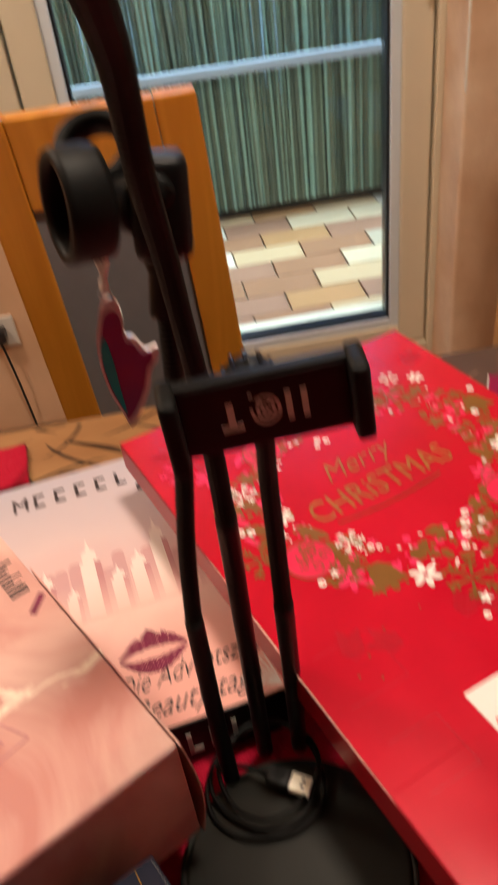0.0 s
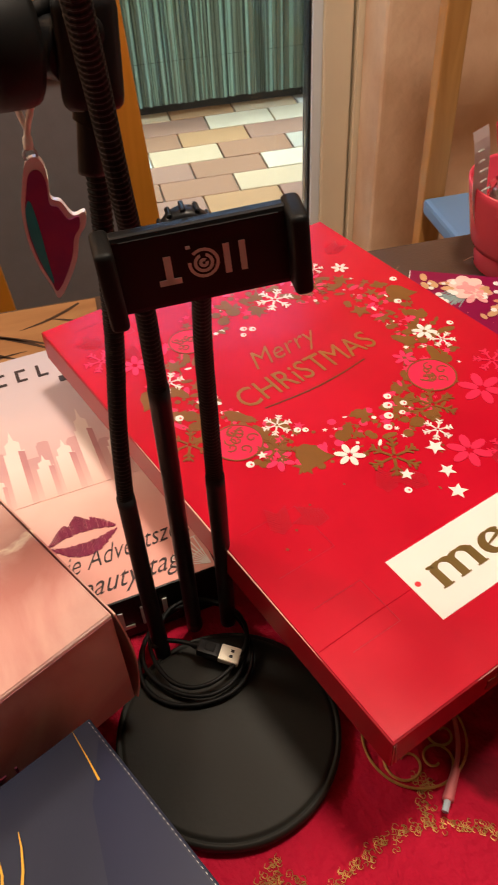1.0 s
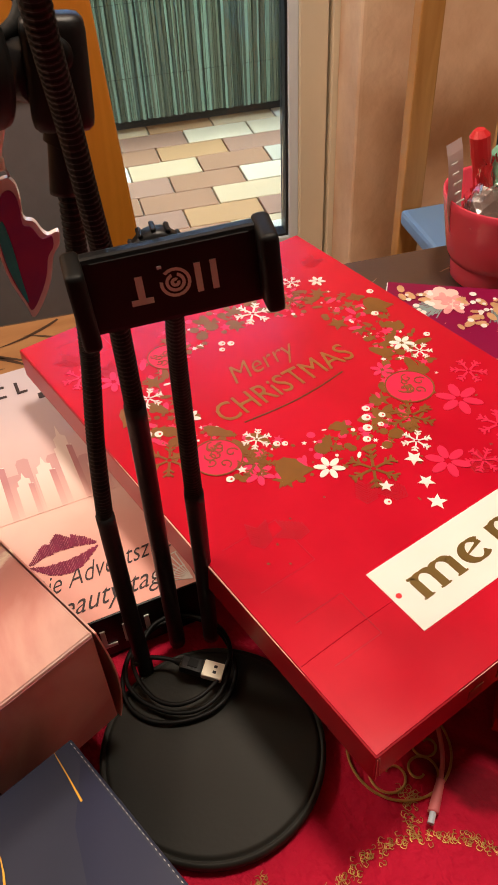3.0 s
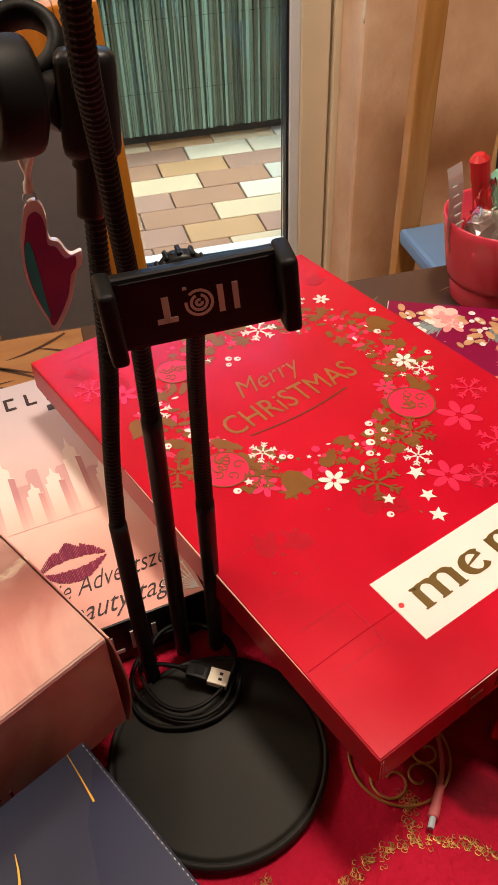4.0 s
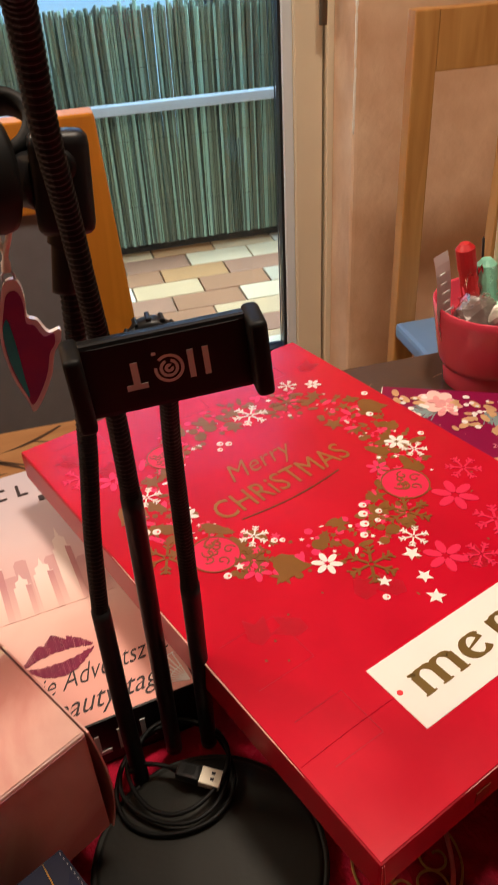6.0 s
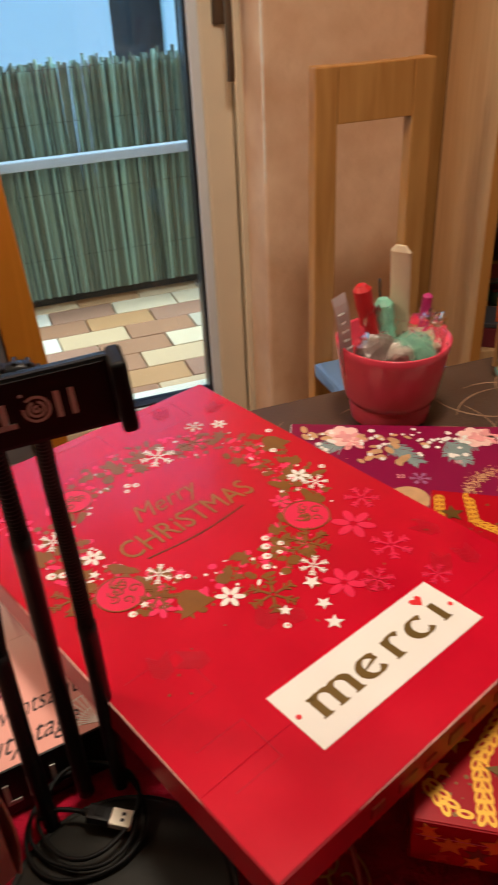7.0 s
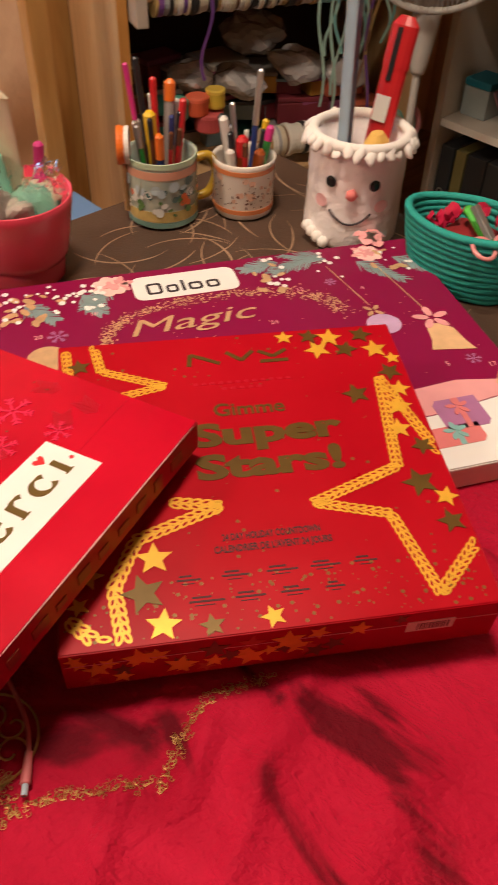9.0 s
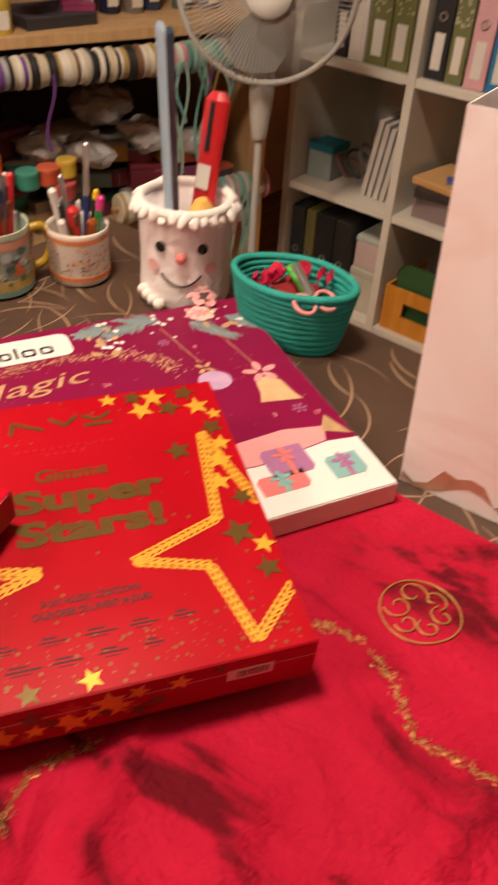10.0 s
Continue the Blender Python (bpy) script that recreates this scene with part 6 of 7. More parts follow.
part("pendant_stitch", stitched([(0.414, 0.505), (0.418, 0.509), (0.412, 0.511), (0.416, 0.506)], 0.002), M_THREAD, velvet, "small gold stitched knot")
M_CABLE = material("pink_cable", (0.62, 0.16, 0.17), 0.45, vary=0.1)
cable = thing("charging_cable", pose(0.43, 0.52, T + 0.006), "pink charging cable with its plug on the velvet", "cable")
part("wire", tube([(0.010, 0.050, 0.004), (0.010, 0.022, 0.001), (0.0075, 0.004, 0.001), (0.002, -0.010, 0.001)], 0.0014, 8), M_CABLE, cable, smooth=True)
part("plug_sleeve", tube([(0.003, -0.008, 0.001), (-0.001, -0.015, 0.0), (-0.006, -0.024, 0.0)], lambda s: 0.0022 + 0.0009 * s, 10), M_CABLE, cable, smooth=True)
part("plug_tip", tube([(-0.006, -0.024, 0.0), (-0.009, -0.0295, 0.0)], 0.0018, 8), M_RAIL, cable)
napkin = thing("red_napkin", pose(0.055, 0.915, T + 0.0012, 0, 0, 14), "small folded red napkin on the brown sheet", "napkin")
bm = box_bm(-0.06, 0.032, -0.03, 0.03, 0.0, 0.006, 0.002)
part("fold", bm, M_VELVET, napkin)

# ---- charm on the holder ----
charm = thing("acrylic_charm", pose(0.2625, 0.640, 1.02, 0, 0, 4), "purple and teal acrylic charm hanging from a white strap", "charm")
shape = [(-0.0035, 0.031), (0.0005, 0.033), (0.0030, 0.030), (0.0035, 0.024), (0.0030, 0.016), (0.0065, 0.014), (0.0090, 0.009), (0.0110, 0.0075), (0.0150, 0.0085), (0.0145, 0.003), (0.0110, -0.002), (0.0080, -0.012), (0.0030, -0.022), (-0.0030, -0.030), (-0.0050, -0.024), (-0.0085, -0.012), (-0.0100, 0.002), (-0.0090, 0.014), (-0.0065, 0.023)]


def smooth_line(outline, n=4):
    """The closed outline again with rounded corners."""
    out, q = [], len(outline)
    for i in range(q):
        p0, p1, p2, p3 = [Vector(outline[(i + k) % q]) for k in (-1, 0, 1, 2)]
        for k in range(n):
            u = k / n
            v = 0.5 * ((2 * p1) + (p2 - p0) * u + (2 * p0 - 5 * p1 + 4 * p2 - p3) * u * u + (3 * p1 - p0 - 3 * p2 + p3) * u ** 3)
            out.append((v.x, v.y))
    return out


def upright_plate(outline, y0, y1, mat, name, parent, label=""):
    bm = bmesh.new()
    plate(bm, smooth_line(outline), 0, 1)
    bm.faces.new([v for v in bm.verts if v.co.z < 0.5])
    for v in bm.verts:
        v.co = Vector((v.co.x, y0 if v.co.z > 0.5 else y1, v.co.y))
    return part(name, bm, mat, parent, label)


upright_plate(shape, -0.0015, 0.0015, material("clear_white_acrylic", (0.72, 0.66, 0.70), 0.2, vary=0.05, coat=0.5), "border", charm, "milky clear border")
inner = [(x * 0.84 - 0.0004, z * 0.86 - 0.0002) for x, z in shape]
print_part = upright_plate(inner, -0.0021, -0.0015, material("purple_print", (0.13, 0.03, 0.22), 0.3, vary=0.3, scale=60, coat=0.3, second=(0.36, 0.03, 0.08)), "purple_print", charm)
upright_plate([(-0.0080, 0.011), (-0.0052, 0.016), (-0.0040, 0.004), (-0.0038, -0.010), (-0.0036, -0.022), (-0.0066, -0.012), (-0.0082, -0.001)], -0.0025, -0.0021, material("teal_print", (0.01, 0.30, 0.36), 0.4, vary=0.3, scale=80, coat=0.2, spec=0.2), "teal_print", charm)
part("ring", tube([(0.0025 * math.cos(a) - 0.001, 0, 0.0335 + 0.0025 * math.sin(a)) for a in [2 * math.pi * k / 12 for k in range(13)]], 0.0006, 6), M_RAIL, charm)
part("strap", tube([(-0.001, 0, 0.036), (0.000, 0.0, 0.043), (0.0035, 0.0, 0.052), (0.005, 0.002, 0.062)], lambda s: 0.0019 if s < 0.25 else 0.0013, 8), M_WHITECARD, charm, "white knotted strap", True)
part("strap_loop", tube([(0.0, 0.0, 0.043), (-0.002, 0.002, 0.052), (-0.001, 0.004, 0.062)], 0.0012, 8), M_WHITECARD, charm, smooth=True)


# ---- pens, brushes and tools ----
def rod_thing(name, low, high, r, mats, label, category, flat=1.0, cap=0.22, group=""):
    """A straight thing from low to high with a body and a cap or head; flat squeezes it."""
    a, b = Vector(low), Vector(high)
    turn = (b - a).to_track_quat("Z", "Y").to_matrix().to_4x4()
    ob = thing(name, Matrix.Translation(a) @ turn, label, category, group)
    n = (b - a).length
    cut = n * (1 - cap)
    for key, mat, prof in (("body", mats[0], [(0.0, 0.0), (r * 0.8, 0.0), (r, n * 0.03), (r, cut), (0.0, cut)]), ("cap", mats[1], [(0.0, cut), (r * 1.08, cut), (r * 1.08, n - r * 0.6), (r * 0.55, n), (0.0, n)])):
        bm = lathe(prof, 14)
        for v in bm.verts:
            v.co.y *= flat
        part(key, bm, mat, ob, smooth=False)
    return ob


def paint(name, rgb, rough=0.4):
    return material(name, rgb, rough, vary=0.1, scale=30)


P_RED, P_YEL, P_GRN, P_BLU, P_ORG, P_PNK, P_CRM, P_BLK, P_WHT, P_MINT = paint("red_plastic", (0.55, 0.015, 0.02)), paint("yellow_plastic", (0.75, 0.48, 0.02)), paint("green_plastic", (0.03, 0.28, 0.05)), paint("navy_plastic", (0.02, 0.035, 0.16)), paint("orange_plastic", (0.80, 0.17, 0.02)), paint("magenta_plastic", (0.62, 0.03, 0.22)), paint("cream_plastic", (0.72, 0.63, 0.45)), paint("dark_plastic", (0.02, 0.018, 0.02)), paint("white_plastic", (0.74, 0.70, 0.64)), paint("mint_plastic", (0.25, 0.62, 0.45))
P_STEEL = material("brushed_steel", (0.55, 0.54, 0.52), 0.3, metal=0.9, vary=0.1)
P_WOOD = paint("brush_handle_wood", (0.40, 0.22, 0.09), 0.5)
P_BROWN = paint("amber_varnish", (0.30, 0.07, 0.015), 0.2)

PX, PY = 0.635, 1.0
rod_thing("nail_file", (PX + 0.012, PY + 0.012, T + 0.03), (PX + 0.004, PY + 0.004, T + 0.182), 0.0105, (P_CRM, P_CRM), "cream coloured file standing in the red pot", "file", 0.28, 0.04)
rod_thing("marker_pen", (PX - 0.012, PY, T + 0.035), (PX - 0.036, PY + 0.002, T + 0.148), 0.0085, (P_RED, P_RED), "red marker pen leaning in the red pot", "pen")
rod_thing("glue_stick", (PX, PY - 0.002, T + 0.035), (PX - 0.012, PY + 0.004, T + 0.130), 0.0090, (P_MINT, P_MINT), "mint green rounded stick in the red pot", "stick")
rod_thing("gel_pen", (PX + 0.028, PY + 0.010, T + 0.03), (PX + 0.037, PY + 0.006, T + 0.128), 0.0048, (P_PNK, P_PNK), "pink pen with dark grip in the red pot", "pen")
rod_thing("scissor_blade", (PX + 0.000, PY + 0.022, T + 0.03), (PX - 0.008, PY + 0.026, T + 0.142), 0.003, (P_BLK, P_BLK), "thin dark blade in the red pot", "tool", 0.4)
receipt = thing("receipt_strip", pose(PX - 0.040, PY - 0.006, T + 0.040, 0, -16, 20), "curled pale paper strip with dim print in the pot", "paper strip")
bm = bmesh.new()
rows = []
for i in range(12):
    z = 0.115 * i / 11
    rows.append([bm.verts.new((s * 0.008, 0.004 * math.sin(i * 0.5) - 0.004 * (i / 11) ** 2, z)) for s in (-1, 0, 1)])
for p, q in zip(rows, rows[1:]):
    for k in range(2):
        bm.faces.new((p[k], p[k + 1], q[k + 1], q[k]))
part("paper", bm, paint("grey_white_paper", (0.82, 0.80, 0.78), 0.7), receipt)
bm = bmesh.new()
for i in range(9):
    block(bm, -0.005, -0.005 + rnd.uniform(0.004, 0.009), -0.0085, -0.0075, 0.014 + 0.010 * i, 0.0155 + 0.010 * i)
part("print_bar", bm, M_LOGO, receipt)
M_FOILW = glass("clear_wrapper", (0.92, 0.93, 0.90), 0.12, 1.15)
for k, (dx, dy, r, tint) in enumerate(((-0.020, -0.018, 0.024, (0.13, 0.09, 0.08)), (0.016, -0.022, 0.022, (0.10, 0.22, 0.16)), (0.030, -0.006, 0.018, (0.40, 0.33, 0.24)), (-0.004, -0.026, 0.018, (0.30, 0.24, 0.21)))):
    wrap = thing("wrapped_sweet", pose(PX + dx, PY + dy, T + 0.080, 20, 10, 40 * k), "sweet in crinkled clear wrapper in the pot", "sweet", "wrapped sweets in the pot")
    bm = bmesh.new()
    bmesh.ops.create_icosphere(bm, subdivisions=3, radius=r)
    for v in bm.verts:
        v.co.z *= 0.62
        v.co += v.co.normalized() * 0.006 * noise.noise(v.co * 70 + Vector((k, 0, 0)))
    part("sweet", bm, material("sweet_paper", tint, 0.25, vary=0.4, scale=50, coat=0.6), wrap)
    bm = bmesh.new()
    bmesh.ops.create_icosphere(bm, subdivisions=3, radius=r * 1.12)
    for v in bm.verts:
        v.co.z *= 0.66
        v.co += v.co.normalized() * 0.010 * noise.noise(v.co * 95 + Vector((0, k, 3)))
    w = part("wrapper", bm, M_FOILW, wrap)
    w.visible_shadow = False


film = thing("wrapper_film", pose(PX, PY, T + 0.078), "crinkled clear wrapper film spilling over the red pot", "wrapper")
for k, (dx, dy, turn, tall, wide) in enumerate(((-0.022, -0.020, 20, 0.050, 0.050), (0.014, -0.026, -15, 0.040, 0.056), (0.032, -0.010, -50, 0.036, 0.044))):
    bm = bmesh.new()
    rows = []
    for i in range(15):
        rows.append([bm.verts.new((wide * (j / 14 - 0.5) * (1 - 0.35 * i / 14) + 0.005 * noise.noise(Vector((i * 0.5, j * 0.4, k))), 0.013 * noise.noise(Vector((j * 0.42, i * 0.42, 3 + k))) + 0.010 * i / 14, tall * i / 14 + 0.006 * noise.noise(Vector((j * 0.5, i * 0.3, 8 + k))))) for j in range(15)])
    for p, q in zip(rows, rows[1:]):
        for j in range(14):
            bm.faces.new((p[j], p[j + 1], q[j + 1], q[j]))
    sheet = part("film", bm, M_FOILW, film, m=pose(dx, dy, 0, 0, 0, turn))
    sheet.visible_shadow = False


def cyl_bands(thing_ob, bands):
    for name, r, z0, z1, mat in bands:
        part(name, lathe([(r - 0.0012, z0), (r, z0), (r, z1), (r - 0.0012, z1)], 56), mat, thing_ob, smooth=False)


def cyl_dots(name, thing_ob, R, a0, spread, z0, z1, n, r0, r1, mat, lift=0.0004, seed=1):
    bm = bmesh.new()
    g = random.Random(seed)
    for k in range(n):
        s, z, r = g.uniform(-spread, spread), g.uniform(z0, z1), g.uniform(r0, r1)
        out = disc(s, z, r, 8, g.uniform(0.5, 1.0), g.uniform(0, 3))
        bm.faces.new([bm.verts.new(((R + lift) * math.cos(a0 + x / R), (R + lift) * math.sin(a0 + x / R), y)) for x, y in out])
    return tagged(part(name, bm, mat, thing_ob), kind="stuff")


A_MUG, A_CUP, A_SNOW = radians(-118), radians(-125), radians(-135)
cyl_bands(MUG, (("rim_band", 0.0403, 0.071, 0.0768, paint("pale_green_glaze", (0.45, 0.55, 0.38), 0.25)), ("peach_band", 0.0399, 0.059, 0.068, paint("peach_glaze", (0.62, 0.30, 0.20), 0.25)), ("sand_band", 0.0399, 0.010, 0.022, material("sand_glaze", (0.55, 0.40, 0.14), 0.25, vary=0.3, scale=120)), ("foot_band", 0.0399, 0.003, 0.009, paint("sea_green_glaze", (0.20, 0.36, 0.30), 0.25))))
for nm, n, r0, r1, z0, z1, col, sd in (("palm_print", 26, 0.002, 0.006, 0.036, 0.056, (0.08, 0.14, 0.13), 3), ("foam_print", 20, 0.002, 0.006, 0.020, 0.044, (0.66, 0.64, 0.58), 4), ("leaf_print", 22, 0.002, 0.005, 0.018, 0.040, (0.12, 0.22, 0.07), 5), ("parrot_print", 9, 0.002, 0.0045, 0.026, 0.044, (0.62, 0.13, 0.04), 6), ("cloud_print", 12, 0.003, 0.007, 0.044, 0.058, (0.44, 0.52, 0.54), 7)):
    cyl_dots(nm, MUG, 0.0399, A_MUG, 0.085, z0, z1, n, r0, r1, paint(nm + "_glaze", col, 0.3), 0.0003 + 0.00008 * sd, sd)
part("handle", tube([(0.038 * math.cos(0.45), 0.038 * math.sin(0.45), 0.062), (0.056 * math.cos(0.42), 0.056 * math.sin(0.42), 0.064), (0.064 * math.cos(0.40), 0.064 * math.sin(0.40), 0.044), (0.056 * math.cos(0.42), 0.056 * math.sin(0.42), 0.022), (0.038 * math.cos(0.45), 0.038 * math.sin(0.45), 0.016)], 0.0052, 12), paint("ochre_glaze", (0.50, 0.30, 0.03), 0.25), MUG, "ochre yellow handle", True, m=pose(0, 0, 0, 0, 0, -38))
O_GLAZE = paint("orange_glaze", (0.62, 0.20, 0.07), 0.3)
cyl_bands(CUP, (("orange_band", 0.0357, 0.0085, 0.0135, O_GLAZE), ("orange_band", 0.0357, 0.054, 0.059, O_GLAZE)))
cyl_dots("speckle", CUP, 0.0353, A_CUP, 0.06, 0.016, 0.052, 70, 0.0005, 0.0019, paint("brown_speckle", (0.16, 0.06, 0.04), 0.35), 0.0004, 9)
cyl_dots("pink_smudge", CUP, 0.0353, A_CUP, 0.06, 0.016, 0.052, 26, 0.002, 0.006, paint("blush_glaze", (0.70, 0.42, 0.30), 0.35), 0.0002, 10)

rnd = random.Random(77)
MX, MY = 0.82, 1.035
for dx, dy, lx, ly, h, r, b, c, nm, lab, cap in ((-0.012, -0.012, -0.004, 0.004, 0.125, 0.0062, P_YEL, P_YEL, "highlighter", "yellow highlighter pen in the painted mug", 0.3), (-0.02, 0.0, -0.01, 0.0, 0.115, 0.003, P_STEEL, P_STEEL, "compass", "steel drawing compass in the painted mug", 0.2), (-0.024, -0.008, -0.006, 0.003, 0.112, 0.0028, P_GRN, P_STEEL, "pencil", "green pencil in the painted mug", 0.25), (0.0, 0.004, 0.002, 0.01, 0.150, 0.0036, P_RED, P_RED, "pencil", "red pencil in the painted mug", 0.1), (0.012, 0.006, 0.010, 0.006, 0.145, 0.0058, paint("clear_grey_plastic", (0.35, 0.31, 0.29), 0.2), P_ORG, "felt_pen", "clear felt pen with an orange cap in the mug", 0.16), (0.018, -0.004, 0.012, 0.002, 0.128, 0.004, P_RED, P_RED, "pen", "dark red pen in the painted mug", 0.3), (-0.004, 0.016, -0.006, 0.012, 0.168, 0.0034, P_BLK, P_BLK, "ruler_stick", "black stick in the painted mug", 0.3), (0.006, -0.016, 0.002, 0.002, 0.118, 0.0032, P_WOOD, P_BLU, "brush", "wooden brush in the painted mug", 0.3), (0.022, 0.010, 0.012, 0.010, 0.120, 0.0042, P_WHT, P_WHT, "pen", "white pen in the painted mug", 0.3), (-0.016, 0.014, -0.008, 0.010, 0.165, 0.0028, P_PNK, P_PNK, "crochet_hook", "pink crochet hook in the painted mug", 0.12), (-0.010, -0.020, -0.002, 0.0, 0.104, 0.0045, P_BLU, P_ORG, "pen", "blue pen with an orange end in the mug", 0.3)):
    rod_thing(nm, (MX + dx * 0.7, MY + dy * 0.7, T + 0.012), (MX + dx + lx, MY + dy + ly, T + h), r, (b, c), lab, nm.replace("_", " "), 1.0, cap, "pens and tools in the painted mug")
P_BRN, P_SMOKE = paint("brown_lacquer", (0.13, 0.04, 0.015), 0.3), paint("smoky_plastic", (0.30, 0.27, 0.25), 0.2)
P_DARK = paint("dark_plastic", (0.02, 0.02, 0.025), 0.3)
g = random.Random(8)
for k in range(13):
    ob_x, ob_y, q, n = (MX, MY, 0.030, 0.118) if k < 8 else (0.908, 1.0, 0.025, 0.100)
    a = k * 2.4 + 0.5
    dx, dy = q * math.cos(a) * 0.62, q * math.sin(a) * 0.62
    body, head, what = ((P_DARK, P_DARK, "black pen"), (P_BRN, P_SMOKE, "brown paintbrush"), (P_RED, P_BRN, "red pencil"), (P_SMOKE, P_WHT, "clear pen"), (P_BRN, P_DARK, "wooden paintbrush"))[k % 5]
    rod_thing(what.split()[1], (ob_x + dx * 0.7, ob_y + dy * 0.7, T + 0.012), (ob_x + dx * 1.35, ob_y + dy * 1.35, T + n + g.uniform(-0.015, 0.012)), g.uniform(0.0022, 0.0036), (body, head), what + " standing among the other pens", what.split()[1], 1.0, 0.2, "pens and tools in the painted mug" if k < 8 else "brushes in the speckled cup")
spool = thing("ribbon_spool", pose(MX - 0.046, MY + 0.012, T + 0.088, 90, 0, 60), "orange and white ribbon spool leaning on the mug", "spool")
part("side", lathe([(0.0, 0.0), (0.020, 0.0), (0.0205, 0.003), (0.019, 0.008), (0.0, 0.008)], 28), P_ORG, spool, "orange side", smooth=False)
part("side", lathe([(0.0, 0.0081), (0.0195, 0.0081), (0.020, 0.013), (0.0, 0.0135)], 28), P_WHT, spool, "white side")
part("dowel", tube([(0.0, 0.0, 0.006), (0.0, -0.03, 0.006), (0.0, -0.075, 0.006)], 0.0035, 8), P_WOOD, spool)
CX, CY = 0.908, 1.0
for dx, dy, lx, ly, h, r, b, c, nm, lab, cap in ((-0.016, 0.0, -0.010, 0.004, 0.112, 0.0046, P_WHT, P_WHT, "pen", "white pen in the cream cup", 0.3), (-0.008, -0.010, -0.002, 0.0, 0.092, 0.0066, P_BROWN, P_RED, "varnish_bottle", "amber varnish brush with a red cap in the cup", 0.28), (0.000, 0.010, -0.004, 0.010, 0.118, 0.0030, P_STEEL, P_STEEL, "knife", "steel craft knife in the cream cup", 0.2), (0.014, 0.004, 0.014, 0.008, 0.150, 0.0034, P_BLU, P_STEEL, "scalpel", "blue handled scalpel in the cream cup", 0.42), (0.018, -0.006, 0.014, 0.0, 0.094, 0.0046, P_GRN, P_PNK, "pen", "green pen with a pink end in the cup", 0.2), (0.006, -0.016, 0.003, -0.003, 0.076, 0.0062, P_WOOD, P_BROWN, "brush", "short round brush in the cream cup", 0.4), (0.022, 0.0, 0.010, 0.004, 0.098, 0.0036, P_WHT, P_YEL, "pen", "white pen in the cream cup", 0.2), (-0.010, 0.012, -0.008, 0.008, 0.108, 0.0042, P_BLK, P_BLK, "pen", "black pen in the cream cup", 0.3), (-0.020, -0.010, -0.006, 0.0, 0.080, 0.0044, P_WHT, P_WHT, "eraser_pen", "white eraser pen in the cream cup", 0.3)):
    rod_thing(nm, (CX + dx * 0.7, CY + dy * 0.7, T + 0.012), (CX + dx + lx, CY + dy + ly, T + h), r, (b, c), lab, nm.replace("_", " "), 1.0, cap, "pens and brushes in the cream cup")

# snowman pot: uneven paper layers, face, fringe, flower
for piece in SNOW.children:
    for v in piece.data.vertices:
        radial = Vector((v.co.x, v.co.y, 0))
        if radial.length > 0.047 and 0.004 < v.co.z < 0.110:
            v.co += radial.normalized() * 0.0022 * noise.noise(Vector((v.co.x * 70, v.co.y * 70, v.co.z * 45)))
R0 = 0.0515


def on_pot(s, z, lift):
    a = A_SNOW + s / R0
    return Vector(((R0 + lift) * math.cos(a), (R0 + lift) * math.sin(a), z))


for s in (-0.0235, 0.0235):
    bm = bmesh.new()
    bmesh.ops.create_uvsphere(bm, u_segments=16, v_segments=10, radius=0.0062)
    for v in bm.verts:
        v.co.x *= 0.4
    part("eye", bm, paint("black_bead", (0.008, 0.008, 0.008), 0.2), SNOW, "black oval eye", True, m=Matrix.Translation(on_pot(s, 0.076, 0.0008)) @ pose(0, 0, 0, 0, 0, math.degrees(A_SNOW + s / R0)))
bm = bmesh.new()
bmesh.ops.create_icosphere(bm, subdivisions=2, radius=0.0062)
for v in bm.verts:
    v.co += v.co.normalized() * 0.0014 * noise.noise(v.co * 300)
part("nose", bm, paint("salmon_paper", (0.72, 0.20, 0.18), 0.8), SNOW, "salmon pink nose", True, m=Matrix.Translation(on_pot(0.0, 0.066, 0.001)))
part("mouth", tube([on_pot(0.0225 * q, 0.032 + 0.013 * abs(q) ** 2.0, 0.0012) for q in (-1, -0.75, -0.5, -0.25, 0, 0.25, 0.5, 0.75, 1)], 0.0011, 8), M_INK, SNOW, "thin black smile", True)
BLUSH = paint("blush_paper", (0.76, 0.42, 0.42), 0.9)
for s in (-0.034, 0.034):
    bm = bmesh.new()
    bm.faces.new([bm.verts.new(on_pot(s + 0.008 * math.cos(a), 0.052 + 0.007 * math.sin(a), 0.0012)) for a in [2 * math.pi * k / 16 for k in range(16)]])
    part("cheek", bm, BLUSH, SNOW, "faint pink cheek")
M_TUFT = material("white_clay", (0.80, 0.75, 0.70), 0.8, vary=0.06, bump=0.3, bump_scale=80)
rnd = random.Random(3)
for k in range(30):
    a = 2 * math.pi * k / 30
    bm = bmesh.new()
    bmesh.ops.create_icosphere(bm, subdivisions=2, radius=1.0)
    for v in bm.verts:
        v.co = Vector((v.co.x * 0.0045 + 0.003 * (1 - v.co.z), v.co.y * 0.0050 * (1.1 + 0.15 * v.co.z), max(-0.75, v.co.z) * (0.0082 + 0.002 * math.sin(k * 2.1))))
        v.co += v.co.normalized() * 0.0012 * noise.noise(v.co * 180 + Vector((k, 0, 0))) * 1.8
    q, tilt = 0.0525 + rnd.uniform(-0.002, 0.003), rnd.uniform(-22, 22)
    part("fringe_tuft", bm, M_TUFT, SNOW, smooth=True, m=pose(q * math.cos(a), q * math.sin(a), 0.108 + rnd.uniform(-0.005, 0.004), tilt, rnd.uniform(-20, 10), math.degrees(a)))
part("fringe_ring", tube([(0.0500 * math.cos(2 * math.pi * k / 28), 0.0500 * math.sin(2 * math.pi * k / 28), 0.1135) for k in range(29)], 0.0056, 8), M_TUFT, SNOW, smooth=True)
